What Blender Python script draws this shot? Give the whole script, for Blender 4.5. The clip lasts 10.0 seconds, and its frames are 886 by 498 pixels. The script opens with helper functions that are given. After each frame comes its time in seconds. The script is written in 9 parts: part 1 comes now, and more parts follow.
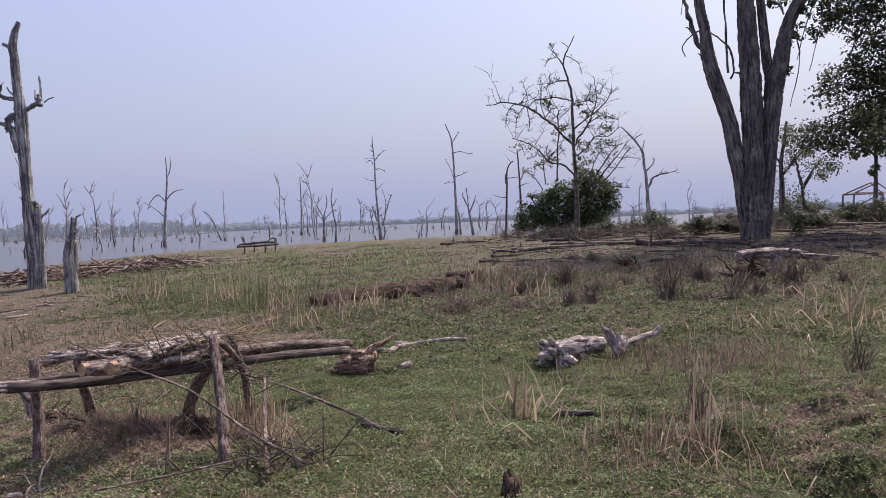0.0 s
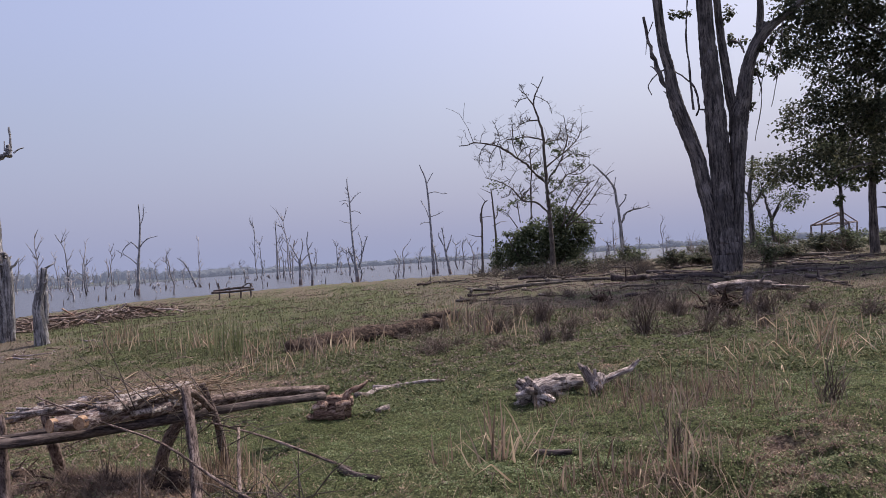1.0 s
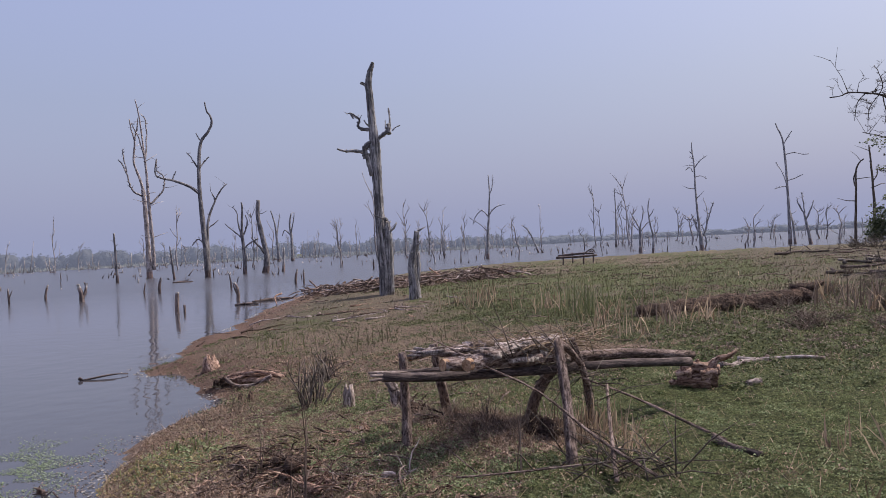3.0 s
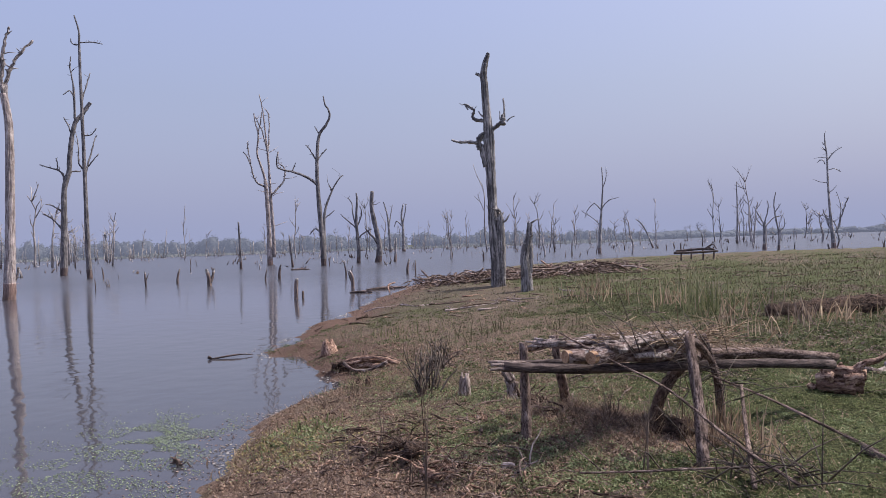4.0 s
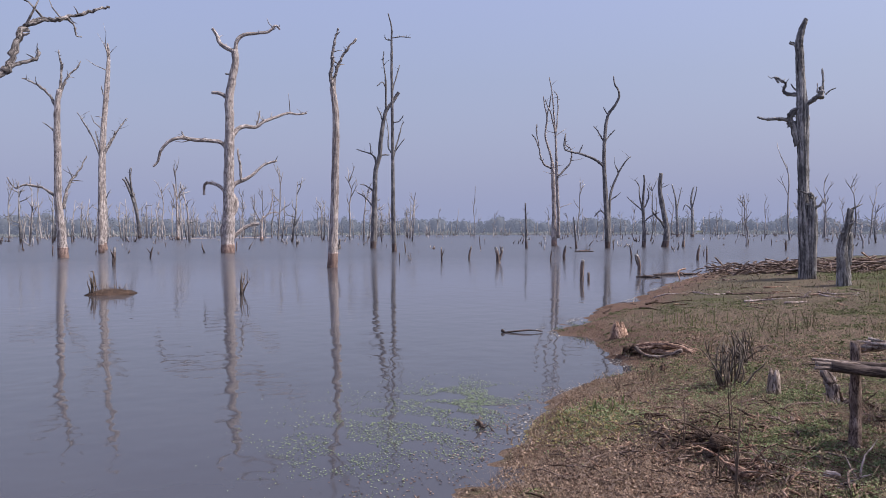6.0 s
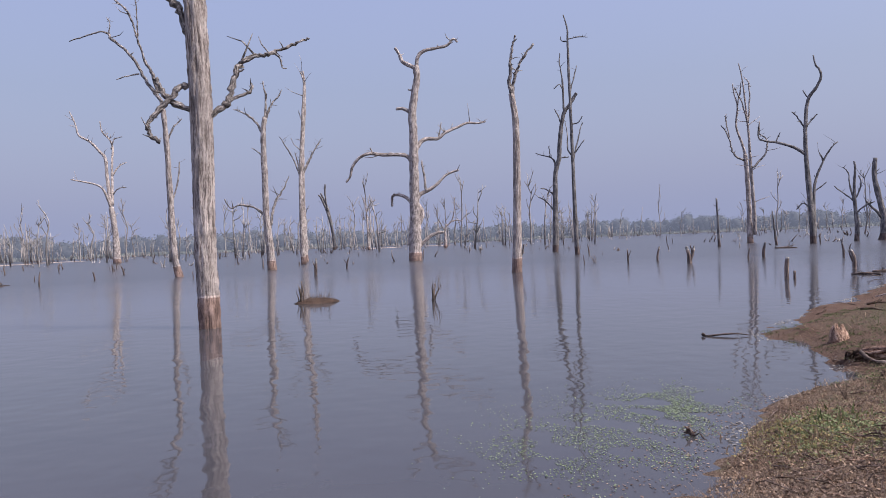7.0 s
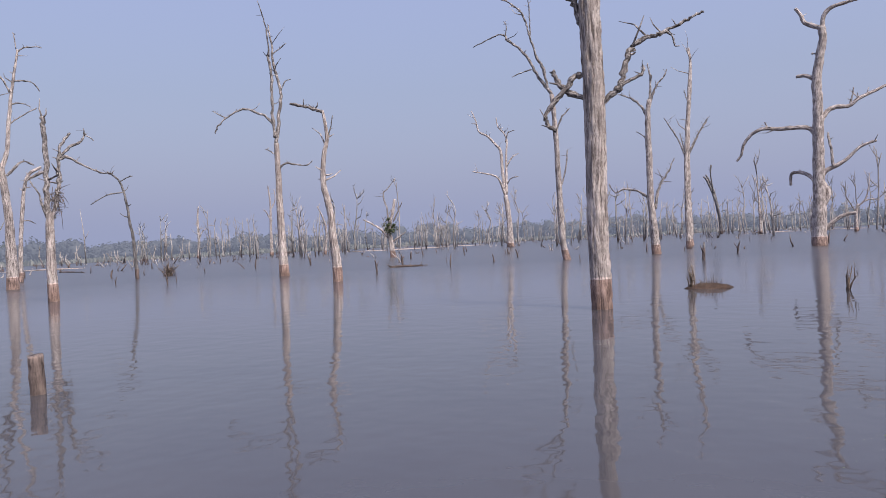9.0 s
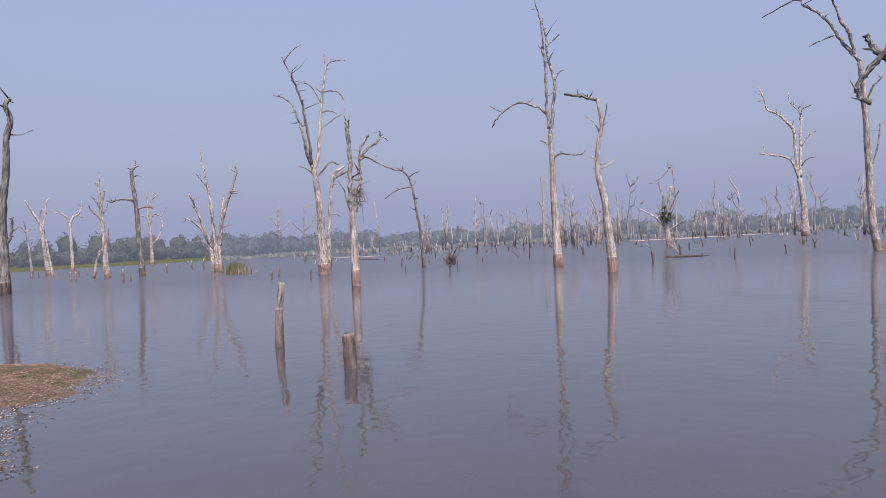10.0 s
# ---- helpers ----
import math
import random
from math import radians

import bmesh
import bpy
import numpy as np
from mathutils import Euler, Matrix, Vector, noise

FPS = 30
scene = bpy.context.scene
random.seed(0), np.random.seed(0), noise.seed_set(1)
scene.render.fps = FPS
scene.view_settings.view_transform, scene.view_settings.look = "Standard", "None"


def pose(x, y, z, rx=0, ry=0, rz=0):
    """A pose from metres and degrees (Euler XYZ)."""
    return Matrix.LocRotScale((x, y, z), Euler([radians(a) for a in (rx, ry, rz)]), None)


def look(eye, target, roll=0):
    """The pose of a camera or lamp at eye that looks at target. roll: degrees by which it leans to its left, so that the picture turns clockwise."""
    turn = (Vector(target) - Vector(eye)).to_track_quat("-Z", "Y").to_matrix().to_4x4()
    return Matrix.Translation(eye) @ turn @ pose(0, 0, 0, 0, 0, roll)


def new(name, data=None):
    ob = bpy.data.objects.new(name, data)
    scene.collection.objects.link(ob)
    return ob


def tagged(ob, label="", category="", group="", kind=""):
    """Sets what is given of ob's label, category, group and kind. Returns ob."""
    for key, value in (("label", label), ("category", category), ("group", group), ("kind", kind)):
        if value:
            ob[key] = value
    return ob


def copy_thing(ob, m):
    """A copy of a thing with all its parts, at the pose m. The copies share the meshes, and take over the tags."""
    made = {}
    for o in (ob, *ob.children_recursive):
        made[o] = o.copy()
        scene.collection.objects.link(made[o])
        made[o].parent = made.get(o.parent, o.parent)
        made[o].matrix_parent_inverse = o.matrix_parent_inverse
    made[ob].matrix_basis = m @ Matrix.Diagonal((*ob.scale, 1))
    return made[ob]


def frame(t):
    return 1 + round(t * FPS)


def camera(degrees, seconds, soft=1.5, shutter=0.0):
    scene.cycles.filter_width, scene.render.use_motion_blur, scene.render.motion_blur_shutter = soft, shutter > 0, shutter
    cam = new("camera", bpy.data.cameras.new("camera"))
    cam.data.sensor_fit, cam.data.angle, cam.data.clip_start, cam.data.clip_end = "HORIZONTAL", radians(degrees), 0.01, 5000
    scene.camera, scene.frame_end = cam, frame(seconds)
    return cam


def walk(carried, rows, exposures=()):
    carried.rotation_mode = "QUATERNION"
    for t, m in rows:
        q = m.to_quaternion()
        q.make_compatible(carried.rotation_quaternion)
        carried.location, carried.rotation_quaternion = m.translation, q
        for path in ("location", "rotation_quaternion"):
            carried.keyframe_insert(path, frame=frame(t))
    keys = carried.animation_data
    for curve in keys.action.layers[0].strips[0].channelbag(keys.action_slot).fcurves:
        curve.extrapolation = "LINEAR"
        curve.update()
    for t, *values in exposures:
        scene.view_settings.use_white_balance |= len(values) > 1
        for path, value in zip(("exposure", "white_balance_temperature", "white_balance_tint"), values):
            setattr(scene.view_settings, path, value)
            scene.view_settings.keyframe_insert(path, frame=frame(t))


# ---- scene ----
cam = camera(62.5, 10.0, soft=0.55)
PATH = [
    (0, (0.001, -0.001, 1.758), (-0.043, 1.997, 1.682), -2.05),
    (0.5, (0.050, 0.002, 1.775), (0.174, 1.998, 1.743), -2.52),
    (1, (0.029, -0.019, 1.771), (0.053, 1.980, 1.801), -3.57),
    (1.5, (-0.015, -0.033, 1.762), (-0.217, 1.956, 1.831), -3.84),
    (2, (-0.057, -0.024, 1.754), (-0.440, 1.938, 1.824), -2.65),
    (2.1, (-0.053, -0.023, 1.750), (-0.507, 1.924, 1.813), -2.76),
    (2.5, (-0.142, 0.011, 1.732), (-0.791, 1.903, 1.743), -2.05),
    (2.7, (-0.168, 0.013, 1.722), (-0.914, 1.869, 1.723), -2.41),
    (3.8, (-0.297, 0.049, 1.698), (-1.359, 1.743, 1.685), -2.25),
    (4, (-0.317, 0.044, 1.686), (-1.436, 1.702, 1.672), -1.85),
    (4.5, (-0.357, 0.040, 1.671), (-1.583, 1.620, 1.650), -0.47),
    (5, (-0.376, 0.006, 1.675), (-1.779, 1.430, 1.646), -1.51),
    (5.5, (-0.396, -0.038, 1.668), (-1.932, 1.242, 1.634), 0.01),
    (5.7, (-0.396, -0.063, 1.671), (-1.986, 1.150, 1.632), 0.27),
    (6.8, (-0.411, -0.232, 1.689), (-2.239, 0.577, 1.645), -2.31),
    (7, (-0.403, -0.269, 1.693), (-2.282, 0.415, 1.665), -2.32),
    (7.5, (-0.375, -0.319, 1.696), (-2.321, 0.142, 1.673), -1.44),
    (8, (-0.391, -0.363, 1.681), (-2.378, -0.139, 1.700), -0.80),
    (8.5, (-0.426, -0.407, 1.642), (-2.426, -0.431, 1.637), -0.23),
    (9, (-0.381, -0.489, 1.671), (-2.355, -0.811, 1.645), -2.59),
    (9.5, (-0.393, -0.573, 1.673), (-2.264, -1.280, 1.662), -2.74),
    (10, (-0.336, -0.610, 1.686), (-2.062, -1.620, 1.666), -2.79),
]
walk(cam, [(t, look(eye, target, roll)) for t, eye, target, roll in PATH], exposures=[(0.0, 0.3, 6500, 11), (0.7, 0.2, 6500, 11), (1.5, -0.07, 6490, 11), (2.5, -0.07, 6480, 11), (3.3, 0.04, 6480, 10), (4.3, 0.1, 6390, 10.2), (5.5, 0.04, 6370, 10), (7.0, 0.04, 6420, 9.6), (8.3, 0.04, 6470, 8.4), (10.0, 0.05, 6490, 9)])

# ---- light ----
SUN_TURN, SUN_RISE = -42.0, 55.0
sun_way = Vector((math.sin(radians(-SUN_TURN)) * math.cos(radians(SUN_RISE)), math.cos(radians(-SUN_TURN)) * math.cos(radians(SUN_RISE)), math.sin(radians(SUN_RISE))))
sun = new("sun", bpy.data.lights.new("sun", "SUN"))
sun.data.energy, sun.data.angle, sun.data.color = 4.5, radians(4), (1.0, 0.92, 0.84)
sun.matrix_world = look(sun_way * 50, (0, 0, 0))
world = bpy.data.worlds.new("sky")
scene.world = world
world.use_nodes = True
wn = world.node_tree.nodes
wn.clear()
sky = wn.new("ShaderNodeTexSky")
sky.sky_type, sky.sun_disc = "NISHITA", False
sky.sun_elevation, sky.sun_rotation = radians(SUN_RISE), radians(-SUN_TURN)
sky.air_density, sky.dust_density, sky.ozone_density = 1.6, 6.0, 2.0
veil = wn.new("ShaderNodeMix")
veil.data_type = "RGBA"
# an overcast veil that thins and darkens toward the horizon
way_up = wn.new("ShaderNodeSeparateXYZ")
world.node_tree.links.new(wn.new("ShaderNodeTexCoord").outputs["Generated"], way_up.inputs[0])
deepen = wn.new("ShaderNodeMapRange")
deepen.inputs["From Min"].default_value, deepen.inputs["From Max"].default_value = 0.0, 0.35
deepen.inputs["To Min"].default_value, deepen.inputs["To Max"].default_value = 0.97, 1.05
world.node_tree.links.new(way_up.outputs["Z"], deepen.inputs["Value"])
back = wn.new("ShaderNodeBackground")
thin = wn.new("ShaderNodeMath")
thin.operation = "MULTIPLY"
thin.inputs[1].default_value = 0.119
world.node_tree.links.new(deepen.outputs["Result"], thin.inputs[0])
world.node_tree.links.new(thin.outputs[0], back.inputs["Strength"])
sky_out = wn.new("ShaderNodeOutputWorld")
mist = wn.new("ShaderNodeMix")
mist.data_type = "RGBA"
mist.inputs[6].default_value, mist.inputs[7].default_value = (3.72, 4.1, 6.2, 1), (4.05, 4.35, 7.4, 1)
low_down = wn.new("ShaderNodeMapRange")
low_down.inputs["From Max"].default_value = 0.3
world.node_tree.links.new(way_up.outputs["Z"], low_down.inputs["Value"])
world.node_tree.links.new(low_down.outputs["Result"], mist.inputs[0])
thicker = wn.new("ShaderNodeMapRange")
thicker.inputs["From Max"].default_value, thicker.inputs["To Min"].default_value, thicker.inputs["To Max"].default_value = 0.2, 0.72, 0.5
world.node_tree.links.new(way_up.outputs["Z"], thicker.inputs["Value"])
world.node_tree.links.new(thicker.outputs["Result"], veil.inputs[0])
world.node_tree.links.new(mist.outputs[2], veil.inputs[7])
world.node_tree.links.new(sky.outputs[0], veil.inputs[6])
world.node_tree.links.new(veil.outputs[2], back.inputs["Color"])
world.node_tree.links.new(back.outputs[0], sky_out.inputs[0])


# ---- materials ----
def material(name):
    m = bpy.data.materials.new(name)
    m.use_nodes = True
    nt = m.node_tree
    return m, nt, nt.nodes["Principled BSDF"]


def put(nt, kind, **values):
    n = nt.nodes.new("ShaderNode" + kind)
    for k, v in values.items():
        n.inputs[k.replace("_", " ")].default_value = v
    return n


def noise_of(nt, coords, scale, detail=5.0, stretch=(1, 1, 1), rough=0.6):
    mp = put(nt, "Mapping", Scale=stretch)
    nt.links.new(coords, mp.inputs["Vector"])
    n = put(nt, "TexNoise", Scale=scale, Detail=detail, Roughness=rough)
    nt.links.new(mp.outputs[0], n.inputs["Vector"])
    return n.outputs["Fac"]


def ramp_of(nt, fac, stops):
    r = nt.nodes.new("ShaderNodeValToRGB")
    while len(r.color_ramp.elements) < len(stops):
        r.color_ramp.elements.new(0.5)
    for e, (at, c) in zip(r.color_ramp.elements, stops):
        e.position, e.color = at, (*c, 1)
    nt.links.new(fac, r.inputs[0])
    return r.outputs["Color"]


def blend(nt, fac, a, b, mode="MIX"):
    n = nt.nodes.new("ShaderNodeMix")
    n.data_type, n.blend_type = "RGBA", mode
    for at, v in ((0, fac), (6, a), (7, b)):
        if isinstance(v, (int, float)):
            n.inputs[at].default_value = v
        elif isinstance(v, tuple):
            n.inputs[at].default_value = (*v, 1)
        else:
            nt.links.new(v, n.inputs[at])
    return n.outputs[2]


def relief(nt, bsdf, height, strength, distance):
    b = put(nt, "Bump", Strength=strength, Distance=distance)
    nt.links.new(height, b.inputs["Height"])
    nt.links.new(b.outputs[0], bsdf.inputs["Normal"])


def bark(name, dark, mid, light, scale=5.0, stretch=(1, 1, 0.12), bump=0.7, depth=0.03, drowned=False, lichen=None):
    """Weathered bark or bare wood: lengthwise grain, blotches, cracks."""
    m, nt, bsdf = material(name)
    lay_of = nt.nodes.new("ShaderNodeAttribute")
    lay_of.attribute_name = "grain"
    co = lay_of.outputs["Vector"]
    grain = noise_of(nt, co, scale * 3, 6, stretch, 0.65)
    fibre = noise_of(nt, co, scale * 9, 4, (1, 1, max(stretch[2], 0.2)), 0.7)
    mixed = put(nt, "Math")
    mixed.operation = "MULTIPLY_ADD"
    nt.links.new(fibre, mixed.inputs[0])
    mixed.inputs[1].default_value = 0.55
    nt.links.new(grain, mixed.inputs[2])
    lower = put(nt, "Math")
    lower.operation = "SUBTRACT"
    nt.links.new(mixed.outputs[0], lower.inputs[0])
    lower.inputs[1].default_value = 0.275
    grain = lower.outputs[0]
    blot = noise_of(nt, co, scale * 0.35, 3)
    col = ramp_of(nt, grain, [(0.38, dark), (0.47, mid), (0.6, light)])
    col = blend(nt, ramp_of(nt, blot, [(0.38, (0, 0, 0)), (0.66, (1, 1, 1))]), col, ramp_of(nt, grain, [(0.3, tuple(0.6 * v for v in dark)), (0.7, mid)]))
    if lichen:
        patch = noise_of(nt, co, scale * 1.2, 4)
        col = blend(nt, ramp_of(nt, patch, [(0.6, (0, 0, 0)), (0.68, (1, 1, 1))]), col, lichen)
    if drowned:
        # the wet foot and the pale tidemark that the falling lake has left
        pos = nt.nodes.new("ShaderNodeNewGeometry").outputs["Position"]
        z = nt.nodes.new("ShaderNodeSeparateXYZ")
        nt.links.new(pos, z.inputs[0])
        wob = put(nt, "Math")
        wob.operation = "MULTIPLY_ADD"
        nt.links.new(blot, wob.inputs[0])
        wob.inputs[1].default_value = 0.12
        nt.links.new(z.outputs["Z"], wob.inputs[2])
        line = ramp_of(nt, wob.outputs[0], [(0.0, (0.6, 0.48, 0.43)), (0.70, (0.78, 0.63, 0.58)), (0.715, (1.5, 1.45, 1.4)), (0.745, (1.5, 1.45, 1.4)), (0.76, (1, 1, 1))])
        col = blend(nt, 1.0, col, line, "MULTIPLY")
    nt.links.new(col, bsdf.inputs["Base Color"])
    bsdf.inputs["Roughness"].default_value = 0.88
    bsdf.inputs["Specular IOR Level"].default_value = 0.25
    relief(nt, bsdf, grain, bump, depth)
    return m


def leafy(name, a, b, c, through_light=0.25):
    """Leaves and stalks whose colour changes from one to the next."""
    m, nt, bsdf = material(name)
    rnd = nt.nodes.new("ShaderNodeNewGeometry").outputs["Random Per Island"]
    nt.links.new(ramp_of(nt, rnd, [(0.0, a), (0.5, b), (1.0, c)]), bsdf.inputs["Base Color"])
    bsdf.inputs["Roughness"].default_value = 0.7
    bsdf.inputs["Specular IOR Level"].default_value = 0.14
    # light that shines through the leaf
    glow = nt.nodes.new("ShaderNodeBsdfTranslucent")
    nt.links.new(ramp_of(nt, rnd, [(0.0, tuple(1.5 * v for v in a)), (0.5, tuple(1.5 * v for v in b)), (1.0, tuple(1.5 * v for v in c))]), glow.inputs["Color"])
    both = nt.nodes.new("ShaderNodeMixShader")
    both.inputs[0].default_value = through_light
    nt.links.new(bsdf.outputs[0], both.inputs[1])
    nt.links.new(glow.outputs[0], both.inputs[2])
    nt.links.new(both.outputs[0], nt.nodes["Material Output"].inputs["Surface"])
    return m


M_PALE = bark("bleached_wood", (0.11, 0.088, 0.086), (0.455, 0.388, 0.375), (0.79, 0.7, 0.68), 8, (1, 1, 0.1), 1.0, 0.06, drowned=True)
M_LIMB = bark("weathered_limb_wood", (0.05, 0.044, 0.046), (0.22, 0.195, 0.196), (0.66, 0.59, 0.58), 9, (1, 1, 0.25), 1.0, 0.04, drowned=True)
M_FISSURE = bark("fissured_pale_bark", (0.19, 0.15, 0.142), (0.48, 0.405, 0.387), (0.76, 0.67, 0.648), 8, (1, 1, 0.07), 1.0, 0.05, drowned=True)
# far dead wood: distance haze mixed into the base tones, greyer and flatter
M_HAZY = bark("hazed_dead_wood", (0.2, 0.18, 0.18), (0.37, 0.335, 0.33), (0.6, 0.55, 0.54), 4)
M_DARK = bark("dark_dead_wood", (0.062, 0.057, 0.061), (0.168, 0.157, 0.164), (0.355, 0.325, 0.322), 5, drowned=True)
M_MID = bark("grey_dead_wood", (0.11, 0.103, 0.107), (0.3, 0.284, 0.287), (0.55, 0.52, 0.51), 5, drowned=True)
M_SNAG = bark("weathered_snag_wood", (0.072, 0.066, 0.068), (0.275, 0.257, 0.26), (0.66, 0.62, 0.615), 7, (1, 1, 0.06), 1.0, 0.06)
M_LIVE = bark("living_bark", (0.036, 0.031, 0.031), (0.125, 0.106, 0.102), (0.285, 0.243, 0.228), 5, (1, 1, 0.1), 1.0, 0.04)
M_TWIG = bark("twig_bark", (0.05, 0.04, 0.035), (0.13, 0.105, 0.09), (0.24, 0.2, 0.17), 9)
M_LOG = bark("grey_log_bark", (0.0514, 0.0363, 0.0325), (0.205, 0.152, 0.138), (0.493, 0.412, 0.384), 13, (1, 1, 0.2), 1.0, 0.02, lichen=(0.514, 0.451, 0.433))
M_POLE = bark("dark_pole_bark", (0.0291, 0.0213, 0.0211), (0.0872, 0.064, 0.062), (0.186, 0.144, 0.133), 17, (1, 1, 0.16), 0.8, 0.012)
M_POST = bark("post_bark", (0.05, 0.034, 0.03), (0.205, 0.143, 0.123), (0.45, 0.345, 0.305), 22, (1, 1, 0.3), 1.0, 0.02)
M_WHITE = bark("white_driftwood", (0.05, 0.036, 0.033), (0.36, 0.28, 0.255), (0.8, 0.69, 0.64), 15, (1, 1, 0.2), 1.0, 0.02)
M_ROT = bark("rotten_wood", (0.0214, 0.0147, 0.0114), (0.0803, 0.049, 0.0378), (0.182, 0.122, 0.0924), 16, (1, 1, 0.35), 1.0, 0.03)
M_STICK = bark("dry_stick", (0.127, 0.0948, 0.0895), (0.348, 0.278, 0.262), (0.625, 0.539, 0.524), 20, (1, 1, 0.3), 0.7, 0.006)
M_STRAWSTICK = bark("tan_twigs", (0.164, 0.11, 0.0718), (0.318, 0.23, 0.156), (0.482, 0.368, 0.262), 9, (1, 1, 0.3), 0.5, 0.005)
M_FLAKE = bark("flaking_bark", (0.0514, 0.0314, 0.0267), (0.29, 0.2, 0.178), (0.64, 0.53, 0.495), 13, (1, 1, 0.35), 1.0, 0.03, lichen=(0.636, 0.568, 0.552))
M_PLATE = bark("loose_bark", (0.19, 0.14, 0.127), (0.5, 0.41, 0.38), (0.86, 0.76, 0.73), 15, (1, 1, 0.5), 1.0, 0.02)
M_SPLIT = bark("split_wood", (0.0822, 0.0588, 0.0493), (0.288, 0.221, 0.197), (0.565, 0.47, 0.433), 20, (1, 1, 0.1), 1.0, 0.01)
M_CUT = bark("sawn_wood", (0.25, 0.135, 0.08), (0.4, 0.25, 0.155), (0.54, 0.37, 0.25), 14, (1, 1, 1), 0.3, 0.004)
M_CHOP = bark("chopped_wood", (0.0799, 0.0416, 0.0316), (0.32, 0.19, 0.141), (0.666, 0.479, 0.373), 17, (1, 1, 0.3), 1.0, 0.02)
M_LEAF = leafy("dark_leaves", (0.046, 0.058, 0.033), (0.094, 0.115, 0.062), (0.185, 0.203, 0.115))
M_LEAF_OLD = leafy("canopy_leaves", (0.032, 0.037, 0.026), (0.06, 0.068, 0.044), (0.12, 0.117, 0.075), 0.4)
M_TURF = leafy("turf_leaves", (0.046, 0.066, 0.027), (0.124, 0.151, 0.064), (0.24, 0.253, 0.12))
M_SWARD = leafy("meadow_grass", (0.034, 0.045, 0.02), (0.083, 0.098, 0.045), (0.165, 0.168, 0.085), 0.18)
M_SEDGE = leafy("olive_sedge", (0.055, 0.052, 0.03), (0.11, 0.1, 0.06), (0.21, 0.18, 0.12), 0.15)
M_STRAW = leafy("dry_stalks", (0.15, 0.105, 0.072), (0.31, 0.225, 0.155), (0.52, 0.405, 0.295))
M_BROWN = leafy("brown_stalks", (0.085, 0.063, 0.053), (0.165, 0.125, 0.105), (0.3, 0.235, 0.195))
M_CHAFF = leafy("reddish_stubble", (0.085, 0.055, 0.042), (0.18, 0.125, 0.095), (0.4, 0.3, 0.225))
M_REED = leafy("green_reeds", (0.095, 0.11, 0.05), (0.15, 0.16, 0.075), (0.25, 0.23, 0.13))
M_CLOVER = leafy("clover_leaves", (0.1, 0.136, 0.064), (0.185, 0.225, 0.115), (0.33, 0.355, 0.2))
M_YELLOWED = leafy("yellowing_leaves", (0.14, 0.13, 0.05), (0.27, 0.22, 0.1), (0.4, 0.32, 0.17))
M_LILY = leafy("water_weed", (0.12, 0.16, 0.085), (0.19, 0.24, 0.13), (0.33, 0.37, 0.27))
M_LITTER = leafy("dead_leaves", (0.16, 0.1, 0.074), (0.33, 0.222, 0.163), (0.52, 0.39, 0.3))
M_CHIPS = leafy("bark_chips", (0.06, 0.038, 0.03), (0.165, 0.11, 0.09), (0.33, 0.245, 0.205), 0.0)
M_CRUMB = leafy("earth_crumbs", (0.12, 0.078, 0.056), (0.23, 0.155, 0.115), (0.38, 0.28, 0.215), 0.0)
M_SCUM = leafy("dried_scum", (0.16, 0.14, 0.13), (0.27, 0.245, 0.23), (0.44, 0.41, 0.39))
M_FOAM = leafy("lake_foam", (0.4, 0.38, 0.37), (0.6, 0.58, 0.57), (0.78, 0.77, 0.77))
M_FAR_GLOW = leafy("far_woods", (0.05, 0.056, 0.06), (0.06, 0.066, 0.07), (0.07, 0.076, 0.08))
M_MARSH_GLOW = leafy("far_marsh", (0.11, 0.115, 0.095), (0.16, 0.165, 0.135), (0.23, 0.225, 0.19))
M_BANKWOOD_GLOW = leafy("bank_woods", (0.05, 0.06, 0.052), (0.06, 0.07, 0.06), (0.075, 0.085, 0.07))

# distance haze painted as a bluish glow on far woods, marsh and bank woods
for far_mat, haze_glow in ((M_FAR_GLOW, 0.26), (M_MARSH_GLOW, 0.2), (M_BANKWOOD_GLOW, 0.17)):
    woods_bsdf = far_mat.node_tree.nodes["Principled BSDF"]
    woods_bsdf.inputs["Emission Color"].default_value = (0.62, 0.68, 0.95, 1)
    woods_bsdf.inputs["Emission Strength"].default_value = haze_glow

# turf and soil
M_GROUND, nt, bsdf = material("turf_and_soil")
co = nt.nodes.new("ShaderNodeNewGeometry").outputs["Position"]
big, mid, fine = noise_of(nt, co, 0.55, 4), noise_of(nt, co, 3.2, 5), noise_of(nt, co, 38, 7, rough=0.78)
grass = ramp_of(nt, fine, [(0.38, (0.018, 0.02, 0.009)), (0.52, (0.088, 0.099, 0.042)), (0.66, (0.22, 0.22, 0.105))])
soil = ramp_of(nt, fine, [(0.34, (0.05, 0.03, 0.022)), (0.5, (0.198, 0.136, 0.105)), (0.68, (0.4, 0.3, 0.24))])
duff = ramp_of(nt, fine, [(0.32, (0.035, 0.03, 0.02)), (0.5, (0.115, 0.096, 0.068)), (0.72, (0.225, 0.188, 0.138))])
mud = ramp_of(nt, fine, [(0.3, (0.05, 0.03, 0.022)), (0.52, (0.135, 0.092, 0.075)), (0.75, (0.26, 0.19, 0.157))])
cover = nt.nodes.new("ShaderNodeAttribute")
cover.attribute_name = "cover"
# pale earth: real dry soil, and the lightened patch under the rack
dusty_and_lit = ramp_of(nt, fine, [(0.34, (0.12, 0.072, 0.05)), (0.5, (0.3, 0.21, 0.163)), (0.68, (0.53, 0.41, 0.325))])
dry = nt.nodes.new("ShaderNodeAttribute")
dry.attribute_name = "dry"
soil = blend(nt, dry.outputs["Fac"], soil, dusty_and_lit)
mud = blend(nt, dry.outputs["Fac"], mud, dusty_and_lit)
